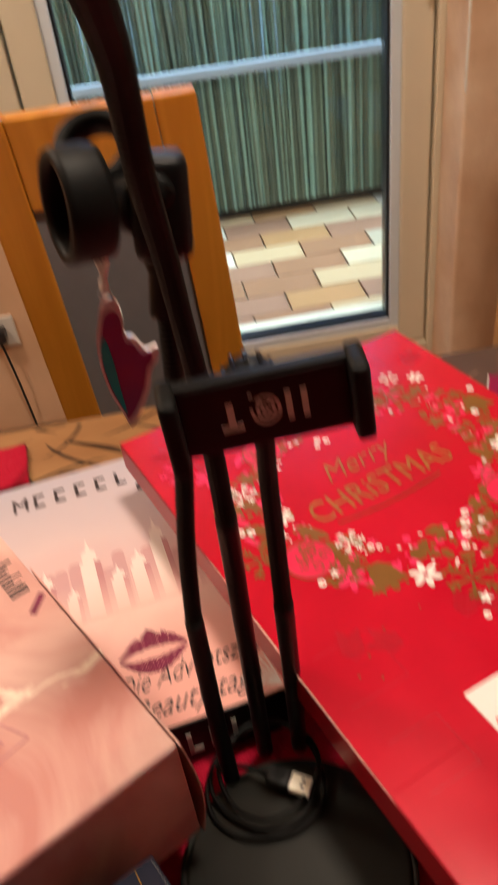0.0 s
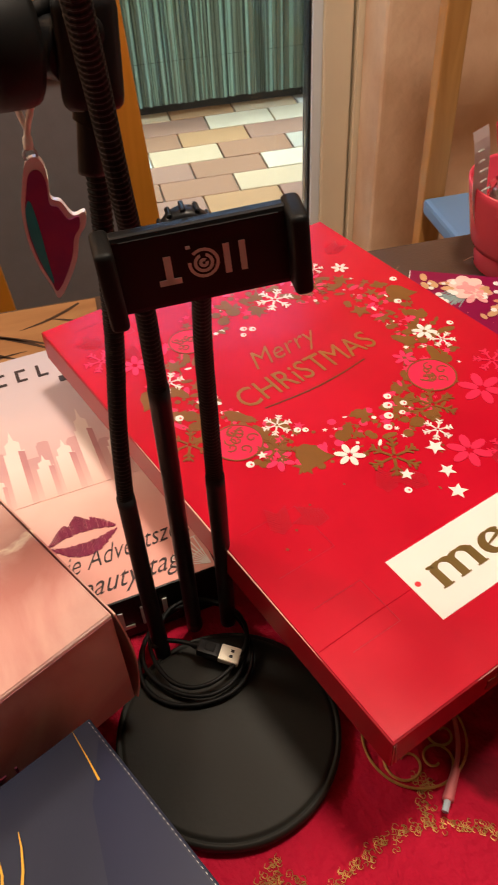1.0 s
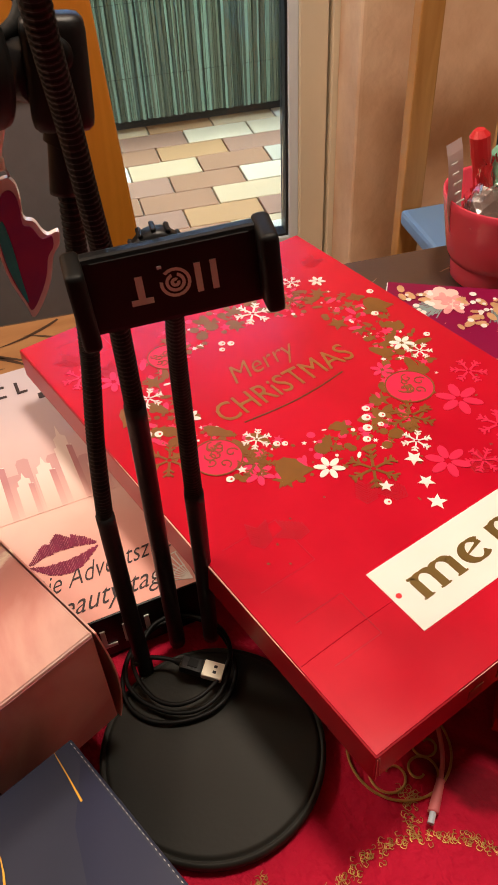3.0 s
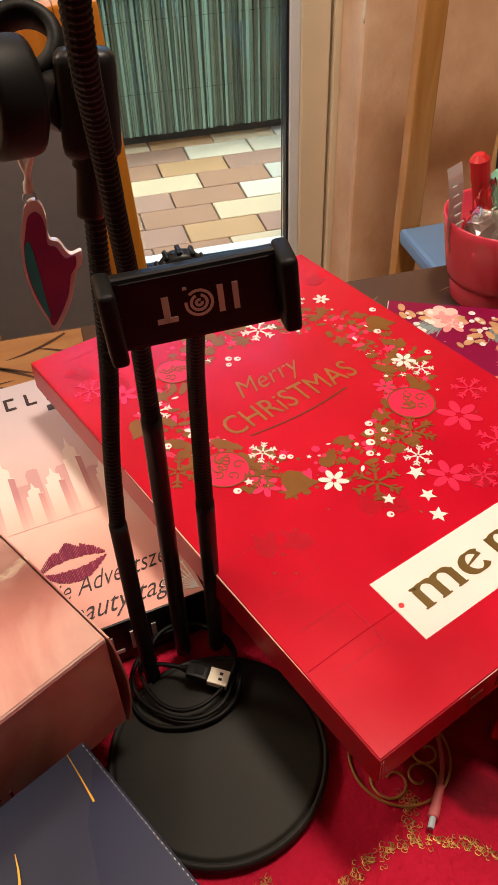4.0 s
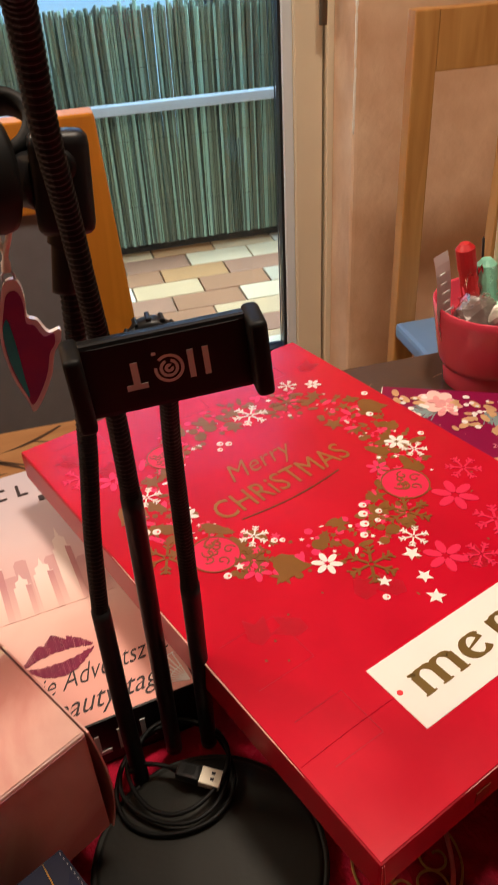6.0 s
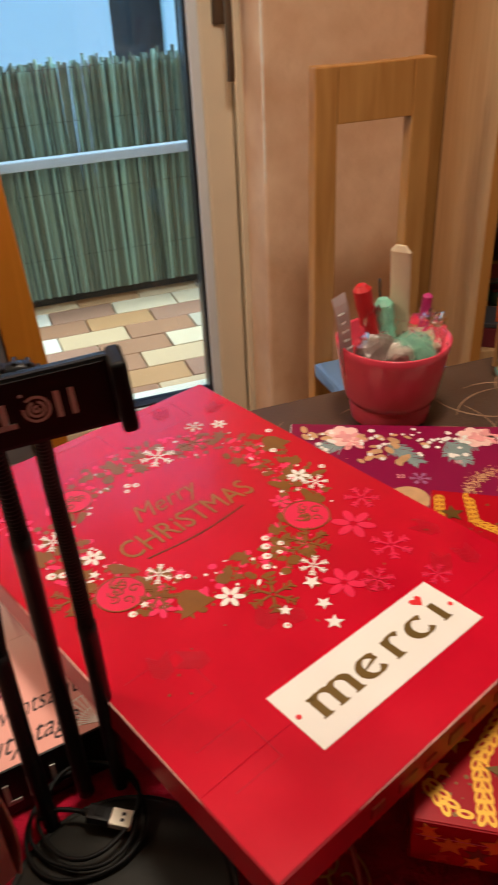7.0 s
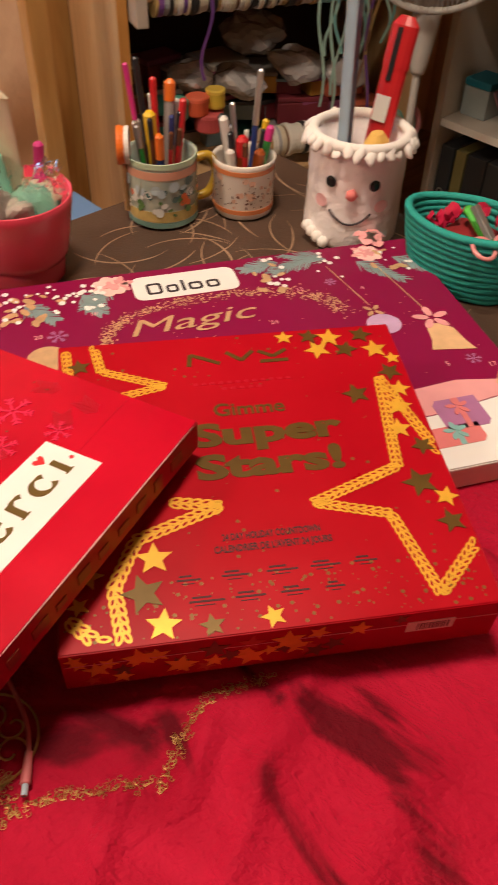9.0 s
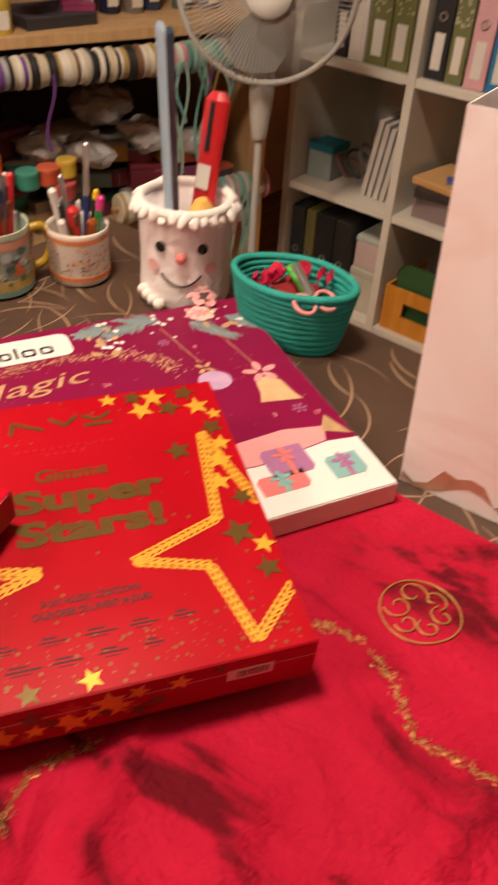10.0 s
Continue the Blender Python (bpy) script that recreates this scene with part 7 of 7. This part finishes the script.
for k in range(4):
    bm = bmesh.new()
    bmesh.ops.create_icosphere(bm, subdivisions=2, radius=0.0066)
    part("foot_tuft", bm, M_TUFT, SNOW, smooth=True, m=pose(0.056 * math.cos(A_SNOW - 0.95 + 0.16 * k), 0.056 * math.sin(A_SNOW - 0.95 + 0.16 * k), 0.007 + 0.003 * (3 - k)))
rose = thing("paper_rose", pose(0.958, 0.832, T + 0.0245, 0, 0, 20), "salmon paper rose lying before the snowman pot", "paper flower")
for k in range(9):
    bm = bmesh.new()
    a = k * 2.4
    q = 0.003 + 0.0012 * k
    rows = []
    for i in range(5):
        rows.append([bm.verts.new((q + 0.008 * i / 4, 0.007 * s * math.sin(0.5 + 2.2 * i / 4), 0.006 * (1 - k / 12) * math.cos(i / 4 * 1.4) + 0.001 * abs(s))) for s in (-1, 0, 1)])
    for p, w in zip(rows, rows[1:]):
        for j in range(2):
            bm.faces.new((p[j], p[j + 1], w[j + 1], w[j]))
    part("petal", bm, M_PETAL, rose, m=pose(0, 0, 0, 0, 0, math.degrees(a)))
SX, SY = 0.985, 0.895
rod_thing("plastic_ruler", (SX - 0.016, SY + 0.006, T + 0.03), (SX - 0.026, SY + 0.008, T + 0.290), 0.0105, (paint("pale_blue_plastic", (0.30, 0.40, 0.48), 0.25),) * 2, "pale blue plastic ruler standing in the snowman pot", "ruler", 0.22, 0.05)
rod_thing("plastic_ruler", (SX - 0.002, SY + 0.016, T + 0.03), (SX - 0.004, SY + 0.024, T + 0.280), 0.0090, (paint("steel_blue_plastic", (0.10, 0.16, 0.24), 0.25),) * 2, "steel blue ruler standing in the snowman pot", "ruler", 0.25, 0.05)
cutter = rod_thing("cutter_knife", (SX + 0.014, SY - 0.004, T + 0.06), (SX + 0.050, SY + 0.006, T + 0.216), 0.0142, (P_RED, P_RED), "red cutter knife with a small white label", "cutter knife", 0.55, 0.3)
for side in (-1, 1):
    part("label", box_bm(-0.0085, 0.0085, side * 0.0090 - 0.0003, side * 0.0090 + 0.0003, 0.060, 0.086, 0.0002), P_WHT, cutter, "small white label")
    part("slot", box_bm(-0.0030, 0.0030, side * 0.0088 - 0.0004, side * 0.0088 + 0.0004, 0.10, 0.150, 0.0003), P_BLK, cutter)
rod_thing("sponge_stick", (SX + 0.010, SY - 0.020, T + 0.05), (SX + 0.008, SY - 0.016, T + 0.115), 0.017, (P_YEL, paint("ochre_sponge", (0.70, 0.42, 0.10), 0.8)), "ochre sponge in the snowman pot", "sponge", 0.7)

# basket contents
bx, by = 1.010, 0.745
sc = thing("scissors", pose(bx - 0.012, by - 0.034, T + 0.060, 18, 0, -20), "small scissors with pink handles in the basket", "scissors")
for s in (-1, 1):
    part("handle", tube([(s * 0.012 + 0.0105 * math.cos(a), -0.010 + 0.013 * math.sin(a), 0.012) for a in [2 * math.pi * k / 18 for k in range(19)]], 0.0022, 8), paint("pink_handle", (0.72, 0.28, 0.28), 0.3), sc, "pink handle loop", True)
    part("blade", box_bm(s * 0.002 - 0.0025, s * 0.002 + 0.0025, 0.0, 0.045, 0.011 + s * 0.001, 0.0125 + s * 0.001, 0.0004), P_STEEL, sc)
rod_thing("green_clip", (bx + 0.006, by - 0.022, T + 0.055), (bx + 0.016, by + 0.022, T + 0.072), 0.007, (paint("bright_green_plastic", (0.07, 0.50, 0.05)),) * 2, "bright green clip in the basket", "clip", 0.6)
pin = thing("pincushion", pose(bx, by + 0.006, T + 0.02, 0, 0, 12), "dark red felt pad lying in the basket", "pad")
part("felt", box_bm(-0.035, 0.035, -0.025, 0.025, 0.0, 0.034, 0.008, 3), paint("dark_red_felt", (0.26, 0.012, 0.015), 0.9), pin, smooth=True)
for k, (dx, dy, a) in enumerate(((0.0, 0.030, 0.4), (0.026, 0.012, 1.4), (0.034, -0.012, 2.0), (-0.022, 0.028, -0.2))):
    rb = thing("ribbon_curl", pose(bx + dx, by + dy, T + 0.062, 20, 0, math.degrees(a)), "curled shiny red ribbon in the basket", "ribbon", "red ribbons in the basket")
    bm = bmesh.new()
    prev = None
    for i in range(14):
        p = Vector((0.02 * (i / 13 - 0.5), 0.008 * math.sin(i * 0.9), 0.006 * math.cos(i * 0.9)))
        pair = (bm.verts.new(p), bm.verts.new(p + Vector((0.003, 0.0, 0.009))))
        if prev:
            bm.faces.new((prev[0], prev[1], pair[1], pair[0]))
        prev = pair
    part("band", bm, paint("shiny_red_ribbon", (0.60, 0.02, 0.07), 0.2), rb, smooth=True)

# ---- bookcase contents ----
CASE = axes(1.105, 1.70, 0.0, 0.982, -0.190)
SPOOLS = [paint(f"ribbon_{n}", c, 0.5) for n, c in (("white", (0.70, 0.66, 0.58)), ("purple", (0.16, 0.06, 0.26)), ("gold", (0.42, 0.28, 0.10)), ("black", (0.02, 0.02, 0.02)), ("cream", (0.60, 0.52, 0.38)), ("teal", (0.20, 0.45, 0.42)), ("mint", (0.38, 0.58, 0.50)), ("pink", (0.62, 0.26, 0.30)), ("brown", (0.20, 0.10, 0.05)), ("silver", (0.42, 0.42, 0.42)))]


def ribbon_rod(x0, x1, y, z, r, order, label, drop=0.0):
    ob = thing("ribbon_rod", CASE @ pose(x0, y, z, 0, -drop, 0), label, "ribbon rod", "ribbon rods in the bookcase")
    part("dowel", tube([(0, 0, 0), (x1 - x0, 0, 0)], 0.006, 10), P_WOOD, ob)
    x, k = 0.014, 0
    g = random.Random(order)
    while x < x1 - x0 - 0.02:
        w = g.uniform(0.004, 0.011)
        q = r * g.uniform(0.86, 1.03)
        bm = lathe([(0.008, 0.0), (q, 0.0), (q * 1.02, 0.001), (q * 1.02, w - 0.0012), (q, w - 0.0004), (0.008, w - 0.0004)], 26)
        pick = g.choice((0, 0, 4, 0, 4, 2, 3, 9, 8, 1)) if x < (x1 - x0) * 0.62 else g.choice((5, 6, 0, 7, 5))
        part("spool", bm, SPOOLS[pick], ob, m=pose(x, 0, 0, 0, 90, 0))
        x += w
    for k in range(14):
        xx = g.uniform(0.05, x1 - x0 - 0.05) if k < 4 else (x1 - x0) * g.uniform(0.62, 0.93)
        q = g.uniform(0.10, 0.26)
        bm = bmesh.new()
        prev = None
        for i in range(9):
            p = Vector((xx + 0.012 * math.sin(i * 0.6 + k), -r - 0.002, -q * i / 8))
            pair = (bm.verts.new(p), bm.verts.new(p + Vector((0.007, 0.001, 0))))
            if prev:
                bm.faces.new((prev[0], prev[1], pair[1], pair[0]))
            prev = pair
        part("ribbon_end", bm, SPOOLS[g.choice((1, 2, 8, 7)) if k < 4 else g.choice((5, 6, 5, 9, 6))], ob, "loose ribbon end hanging down")
    return ob


ribbon_rod(0.045, 0.60, -0.022, 0.792, 0.0305, 3, "wooden rod full of ribbon spools under a shelf")
ribbon_rod(0.30, 0.72, 0.03, 0.475, 0.034, 9, "lower wooden rod with ribbon spools")
br = thing("rod_bracket", CASE @ pose(0.022, -0.05, 0.752), "grey wooden bracket holding the ribbon rod", "bracket")
part("block", box_bm(0, 0.022, 0, 0.055, 0, 0.074, 0.003), paint("greyed_wood", (0.45, 0.36, 0.29), 0.7), br)
br2 = thing("rod_bracket", CASE @ pose(0.602, -0.05, 0.752), "grey wooden bracket holding the ribbon rod", "bracket")
part("block", box_bm(0, 0.022, 0, 0.055, 0, 0.074, 0.003), paint("greyed_wood", (0.45, 0.36, 0.29), 0.7), br2)


def jar(x, y, z, r, h, mat, label, lid=None):
    ob = thing("jar", CASE @ pose(x, y, z), label, "jar", "jars on the bookcase shelf")
    part("body", lathe([(0.0, 0.0), (r, 0.0), (r, h * 0.8), (r * 0.8, h * 0.86), (0.0, h * 0.86)], 24), mat, ob)
    part("lid", lathe([(0.0, h * 0.861), (r * 0.9, h * 0.861), (r * 0.9, h), (0.0, h)], 24), lid or P_BLK, ob)
    part("label", box_bm(-r * 0.5, r * 0.5, -r - 0.001, -r * 0.84, h * 0.12, h * 0.55, 0.0005), P_WHT, ob, "white paper label")
    return ob


SH = 0.8465
jar(0.105, 0.045, SH, 0.024, 0.070, material("gold_beads", (0.55, 0.40, 0.06), 0.3, vary=0.6, scale=260), "jar of small gold beads with a white label", paint("clear_lid", (0.30, 0.26, 0.22), 0.2))
for x, col in ((0.035, (0.20, 0.14, 0.09)), (0.064, (0.30, 0.18, 0.09))):
    jar(x, 0.060, SH, 0.014, 0.085, paint("dull_jar", col, 0.3), "small brown jar on the bookcase shelf")
for k, (x, col, h) in enumerate(((0.32, (0.05, 0.04, 0.04), 0.13), (0.37, (0.02, 0.02, 0.05), 0.12), (0.42, (0.20, 0.16, 0.14), 0.10), (0.47, (0.03, 0.05, 0.10), 0.14), (0.54, (0.10, 0.12, 0.10), 0.11), (0.60, (0.22, 0.20, 0.20), 0.09))):
    jar(x, 0.16 - 0.01 * (k % 3), SH, 0.022, h, paint("dark_jar", col, 0.25), "dark jar on the bookcase shelf")


def stack_box(m, size, col, label, name="craft_box", lid=None):
    ob = thing(name, m, label, "box", "craft boxes")
    x, y, z = size
    part("body", box_bm(-x / 2, x / 2, -y / 2, y / 2, 0, z * 0.8, min(x, y, z) * 0.06), paint("box_paint", col, 0.5), ob)
    part("lid", box_bm(-x / 2 - 0.001, x / 2 + 0.001, -y / 2 - 0.001, y / 2 + 0.001, z * 0.803, z, min(x, y, z) * 0.05), paint("lid_paint", lid or col, 0.5), ob)
    return ob


stack_box(CASE @ pose(0.22, 0.11, SH, 0, 0, 8), (0.15, 0.13, 0.022), (0.035, 0.035, 0.04), "flat dark grey tray box on the shelf", lid=(0.06, 0.05, 0.06))
stack_box(CASE @ pose(0.28, 0.10, SH + 0.0225, 0, 0, -14), (0.06, 0.07, 0.012), (0.30, 0.04, 0.12), "small magenta box on the tray")
for k, (x, z, r, col) in enumerate(((0.150, 1.000, 0.034, 0), (0.165, 0.985, 0.030, 5), (0.185, 1.01, 0.036, 7), (0.172, 0.945, 0.032, 3), (0.205, 1.02, 0.03, 9))):
    tp = thing("tape_roll", CASE @ pose(x, 0.00 + 0.012 * k, z, 90, 0, 20 * k - 30), "roll of craft tape hanging in the bookcase", "tape roll", "hanging tape rolls")
    part("band", lathe([(r * 0.86, 0.0), (r, 0.0), (r, 0.014), (r * 0.86, 0.014), (r * 0.86, 0.0)], 30), SPOOLS[col], tp)
g = random.Random(12)
PAL = ((0.16, 0.02, 0.03), (0.04, 0.20, 0.16), (0.45, 0.10, 0.05), (0.40, 0.36, 0.33), (0.30, 0.28, 0.26), (0.55, 0.30, 0.05), (0.25, 0.06, 0.14), (0.06, 0.06, 0.07), (0.20, 0.30, 0.34), (0.50, 0.44, 0.38))
for k in range(26):
    x, y = 0.07 + 0.52 * ((k * 0.382) % 1.0), 0.06 + 0.26 * ((k * 0.618) % 1.0)
    lay = k // 9
    sx, sy, sz = g.uniform(0.06, 0.12), g.uniform(0.06, 0.11), g.uniform(0.03, 0.07)
    stack_box(CASE @ pose(x, y, 0.4205 + lay * 0.062, 0, 0, g.uniform(-25, 25)), (sx, sy, min(sz, 0.060)), PAL[g.randrange(10)], g.choice(("small coloured craft box in the bookcase", "packet of craft paper in the bookcase", "box of craft supplies in the bookcase")), lid=PAL[g.randrange(10)])
for x, z, r, col, lab in ((0.165, 0.565, 0.024, (0.62, 0.10, 0.04), "orange"), (0.205, 0.575, 0.020, (0.66, 0.44, 0.05), "yellow"), (0.120, 0.563, 0.024, (0.05, 0.28, 0.20), "green"), (0.190, 0.530, 0.030, (0.50, 0.08, 0.08), "red")):
    tub = thing("craft_tub", CASE @ pose(x, 0.035, z - 0.01), lab + " round tub of craft paint in the bookcase", "tub", "craft tubs")
    part("body", lathe([(0.0, 0.0), (r * 0.9, 0.0), (r, 0.004), (r, 0.030), (0.0, 0.030)], 20), paint("tub_paint", col, 0.35), tub, smooth=False)
    part("lid", lathe([(0.0, 0.0302), (r * 1.05, 0.0302), (r * 1.05, 0.036), (r * 0.95, 0.038), (0.0, 0.038)], 20), paint("tub_lid", tuple(min(1, c * 1.2 + 0.03) for c in col), 0.3), tub)
M_FILM = material("cloudy_plastic_bag", (0.40, 0.37, 0.36), 0.25, vary=0.3, scale=30, coat=0.5)
for k, (x, y, z, r) in enumerate(((0.28, 0.03, 0.585, 0.055), (0.42, 0.05, 0.60, 0.06), (0.52, 0.02, 0.58, 0.05), (0.17, 0.05, 0.60, 0.045), (0.36, 0.16, 0.64, 0.07))):
    bagp = thing("plastic_pouch", CASE @ pose(x, y + 0.05, z + 0.01, 0, 0, 30 * k), "crumpled cloudy plastic pouch of craft bits", "pouch", "pouches in the bookcase")
    bm = bmesh.new()
    bmesh.ops.create_icosphere(bm, subdivisions=3, radius=r)
    for v in bm.verts:
        v.co.z *= 0.55
        v.co += v.co.normalized() * 0.022 * noise.noise(v.co * 30 + Vector((k * 3, 0, 0)))
    part("film", bm, M_FILM, bagp)

# ---- cube shelf contents ----
KM = axes(1.884, 1.599, 0.0, KX.x, KX.y)


def binder(x, level, w, col, label, h=0.27, dots=None):
    ob = thing("ring_binder", KM @ pose(x, 0.02, level), label, "binder", "binders on the cube shelf")
    part("cover", box_bm(0, w, 0, 0.22, 0, h, 0.003), paint("binder_cover", col, 0.5), ob)
    part("spine_label", box_bm(w * 0.25, w * 0.75, -0.0012, 0.001, 0.02, 0.09, 0.0003), P_WHT, ob, "white spine label")
    bm = bmesh.new()
    gg = random.Random(int(x * 1000))
    if dots:
        for k in range(40):
            px, pz, q = gg.uniform(0.004, w - 0.004), gg.uniform(0.1, h - 0.01), gg.uniform(0.002, 0.004)
            bm.faces.new([bm.verts.new((px + q * math.cos(a), -0.0006, pz + q * math.sin(a))) for a in [0.785 * k2 for k2 in range(8)]])
        tagged(part("spot_print", bm, paint("spot_paint", dots, 0.6), ob), kind="stuff")
    else:
        part("finger_hole", lathe([(0.006, 0.0), (0.009, 0.0), (0.009, 0.002), (0.006, 0.002)], 16, bm), P_STEEL, ob, m=pose(w / 2, -0.0005, 0.12, 90, 0, 0))
    return ob


L0, L1, L2 = 0.1645, 0.4665, 0.7685
for x, w, col, dots, lab in ((0.085, 0.035, (0.03, 0.02, 0.025), None, "black ring binder on the cube shelf"), (0.125, 0.040, (0.70, 0.66, 0.62), (0.10, 0.06, 0.06), "white ring binder with dark spots"), (0.170, 0.052, (0.17, 0.17, 0.06), (0.45, 0.42, 0.25), "olive ring binder with pale dots"), (0.225, 0.052, (0.17, 0.17, 0.06), (0.45, 0.42, 0.25), "olive ring binder with pale dots"), (0.318, 0.045, (0.02, 0.02, 0.022), None, "black ring binder on the cube shelf"), (0.366, 0.040, (0.16, 0.17, 0.07), (0.45, 0.42, 0.28), "olive ring binder with pale dots"), (0.410, 0.046, (0.68, 0.38, 0.42), None, "pink ring binder on the cube shelf"), (0.460, 0.042, (0.02, 0.20, 0.42), None, "blue ring binder on the cube shelf"), (0.506, 0.046, (0.50, 0.10, 0.03), None, "rust red ring binder on the cube shelf"), (0.556, 0.036, (0.03, 0.03, 0.04), None, "dark ring binder on the cube shelf"), (0.62, 0.06, (0.02, 0.02, 0.03), None, "black ring binder on the cube shelf")):
    binder(x, L2, w, col, lab, 0.27, dots)
for x, w, col, lab in ((0.015, 0.040, (0.02, 0.022, 0.025), "black ring binder on the low shelf"), (0.060, 0.030, (0.14, 0.12, 0.04), "olive folder on the low shelf"), (0.094, 0.055, (0.015, 0.015, 0.016), "black folder on the low shelf"), (0.152, 0.045, (0.018, 0.018, 0.018), "black folder on the low shelf")):
    binder(x, L0, w, col, lab, 0.235)
for k in range(5):
    bk = thing("sketch_pad", KM @ pose(0.190 + 0.018 * k, 0.05, L1 + 0.002, 0, 8, 0), "pale sketch pad leaning in the cube shelf", "sketch pad", "leaning sketch pads")
    part("page_block", box_bm(0, 0.012, 0, 0.20, 0, 0.185 - 0.006 * (k % 3), 0.001), paint("pad_paper", (0.58, 0.54, 0.50), 0.7), bk)
    part("cover", box_bm(-0.0015, 0.0, 0, 0.20, 0, 0.187 - 0.006 * (k % 3)), paint("pad_cover", (0.36, 0.31, 0.29), 0.7), bk)
stack_box(KM @ pose(0.055, 0.10, L1), (0.07, 0.08, 0.085), (0.30, 0.36, 0.36), "clear tub with a teal lid on the cube shelf", "tub", (0.01, 0.16, 0.22))
for k in range(3):
    wr = thing("cable_bundle", KM @ pose(0.125 + 0.02 * k, 0.09, L1 + 0.045 + 0.012 * k, 40 * k, 30, 50 * k), "loose bundle of grey and pink cord", "cord", "cords in the cube shelf")
    part("coil", tube([(0.034 * math.cos(a) + 0.004 * math.sin(3 * a), 0.036 * math.sin(a), 0.006 * math.sin(2 * a)) for a in [2 * math.pi * q / 20 for q in range(41)]], 0.004, 7), paint("cord", ((0.42, 0.20, 0.20), (0.10, 0.16, 0.15), (0.35, 0.30, 0.28))[k], 0.6), wr, smooth=True)
stack_box(KM @ pose(0.43, 0.12, L1), (0.17, 0.18, 0.055), (0.24, 0.18, 0.18), "low clear plastic box on the cube shelf", lid=(0.32, 0.26, 0.25))
stack_box(KM @ pose(0.42, 0.10, L1 + 0.0555, 0, 0, 10), (0.16, 0.16, 0.020), (0.04, 0.03, 0.03), "dark flat case on the cube shelf")
stack_box(KM @ pose(0.41, 0.10, L1 + 0.076, 0, 0, -8), (0.14, 0.15, 0.014), (0.62, 0.34, 0.12), "orange paper pack on the cube shelf", lid=(0.70, 0.42, 0.18))
stack_box(KM @ pose(0.45, 0.08, L1 + 0.0905, 0, 0, 25), (0.10, 0.03, 0.008), (0.10, 0.14, 0.40), "blue pencil case on the paper pack")
stack_box(KM @ pose(0.55, 0.12, L1), (0.07, 0.14, 0.12), (0.30, 0.06, 0.10), "dark pink box on the cube shelf")
stack_box(KM @ pose(0.245, 0.12, L0), (0.09, 0.16, 0.12), (0.56, 0.52, 0.42), "cream craft box on the low shelf", lid=(0.50, 0.50, 0.42))
stack_box(KM @ pose(0.245, 0.12, L0 + 0.1205), (0.085, 0.15, 0.085), (0.60, 0.46, 0.44), "pale pink craft box on the low shelf", lid=(0.50, 0.54, 0.48))
crate = thing("wooden_crate", KM @ pose(0.32, 0.02, L0), "small wooden crate with a hand hole", "crate")
for x0, x1, y0, y1, z0, z1 in ((0, 0.20, 0, 0.008, 0, 0.045), (0, 0.055, 0, 0.008, 0.045, 0.085), (0.145, 0.20, 0, 0.008, 0.045, 0.085), (0, 0.20, 0, 0.008, 0.085, 0.120), (0, 0.008, 0.0085, 0.20, 0, 0.12), (0.192, 0.20, 0.0085, 0.20, 0, 0.12), (0.0085, 0.1915, 0.0085, 0.20, 0, 0.008)):
    part("board", box_bm(x0, x1, y0, y1, z0, z1, 0.001), M_CHAIR, crate)
card = thing("green_card", KM @ pose(0.34, 0.05, L0 + 0.009, 8, 0, 0), "rounded dark green card standing in the crate", "card")
bm = bmesh.new()
plate(bm, rounded(0, 0.12, 0, 0.18, 0.04), 0, 0.003)
for v in bm.verts:
    v.co = Vector((v.co.x, v.co.z, v.co.y))
part("sheet", bm, paint("dark_green_card", (0.04, 0.12, 0.04), 0.6), card)
stack_box(KM @ pose(0.50, 0.13, L0 + 0.009), (0.10, 0.14, 0.17), (0.56, 0.52, 0.46), "white paper pack in the crate")
stack_box(KM @ pose(0.565, 0.12, L0), (0.05, 0.14, 0.23), (0.05, 0.12, 0.30), "blue box on the low shelf")

# ---- wall socket ----
so = thing("wall_socket", ROOM @ pose(-0.06, 2.08, 0.29), "white wall socket with a black plug and cord", "socket")
part("plate", box_bm(-0.04, 0.04, -0.010, 0.0, -0.04, 0.04, 0.004), P_WHT, so)
part("plug", box_bm(-0.018, 0.018, -0.045, -0.0105, -0.016, 0.02, 0.006), P_BLK, so)
part("cord", tube([(0, -0.03, -0.014), (0.01, -0.03, -0.12), (0.015, -0.012, -0.28)], 0.003, 8), P_BLK, so, smooth=True)

# ---- balcony tiles, each a piece of its own ----
tile_bm = box_bm(-0.1205, 0.1205, -0.0585, 0.0585, 0.0, 0.012, 0.002, 1)
tile_mesh = bpy.data.meshes.new("tile")
tile_bm.to_mesh(tile_mesh)
tile_bm.free()
tile_mesh.materials.append(M_CLAY)
rnd = random.Random(6)
for j in range(8):
    for i in range(13):
        ob = new("tile", tile_mesh)
        ob.parent = slab
        ob.matrix_basis = pose(-0.75 + 0.246 * i + 0.123 * (j % 2), 2.425 + 0.122 * j, -0.022 + rnd.uniform(-0.0008, 0.0008), rnd.uniform(-0.3, 0.3), rnd.uniform(-0.3, 0.3), 0)
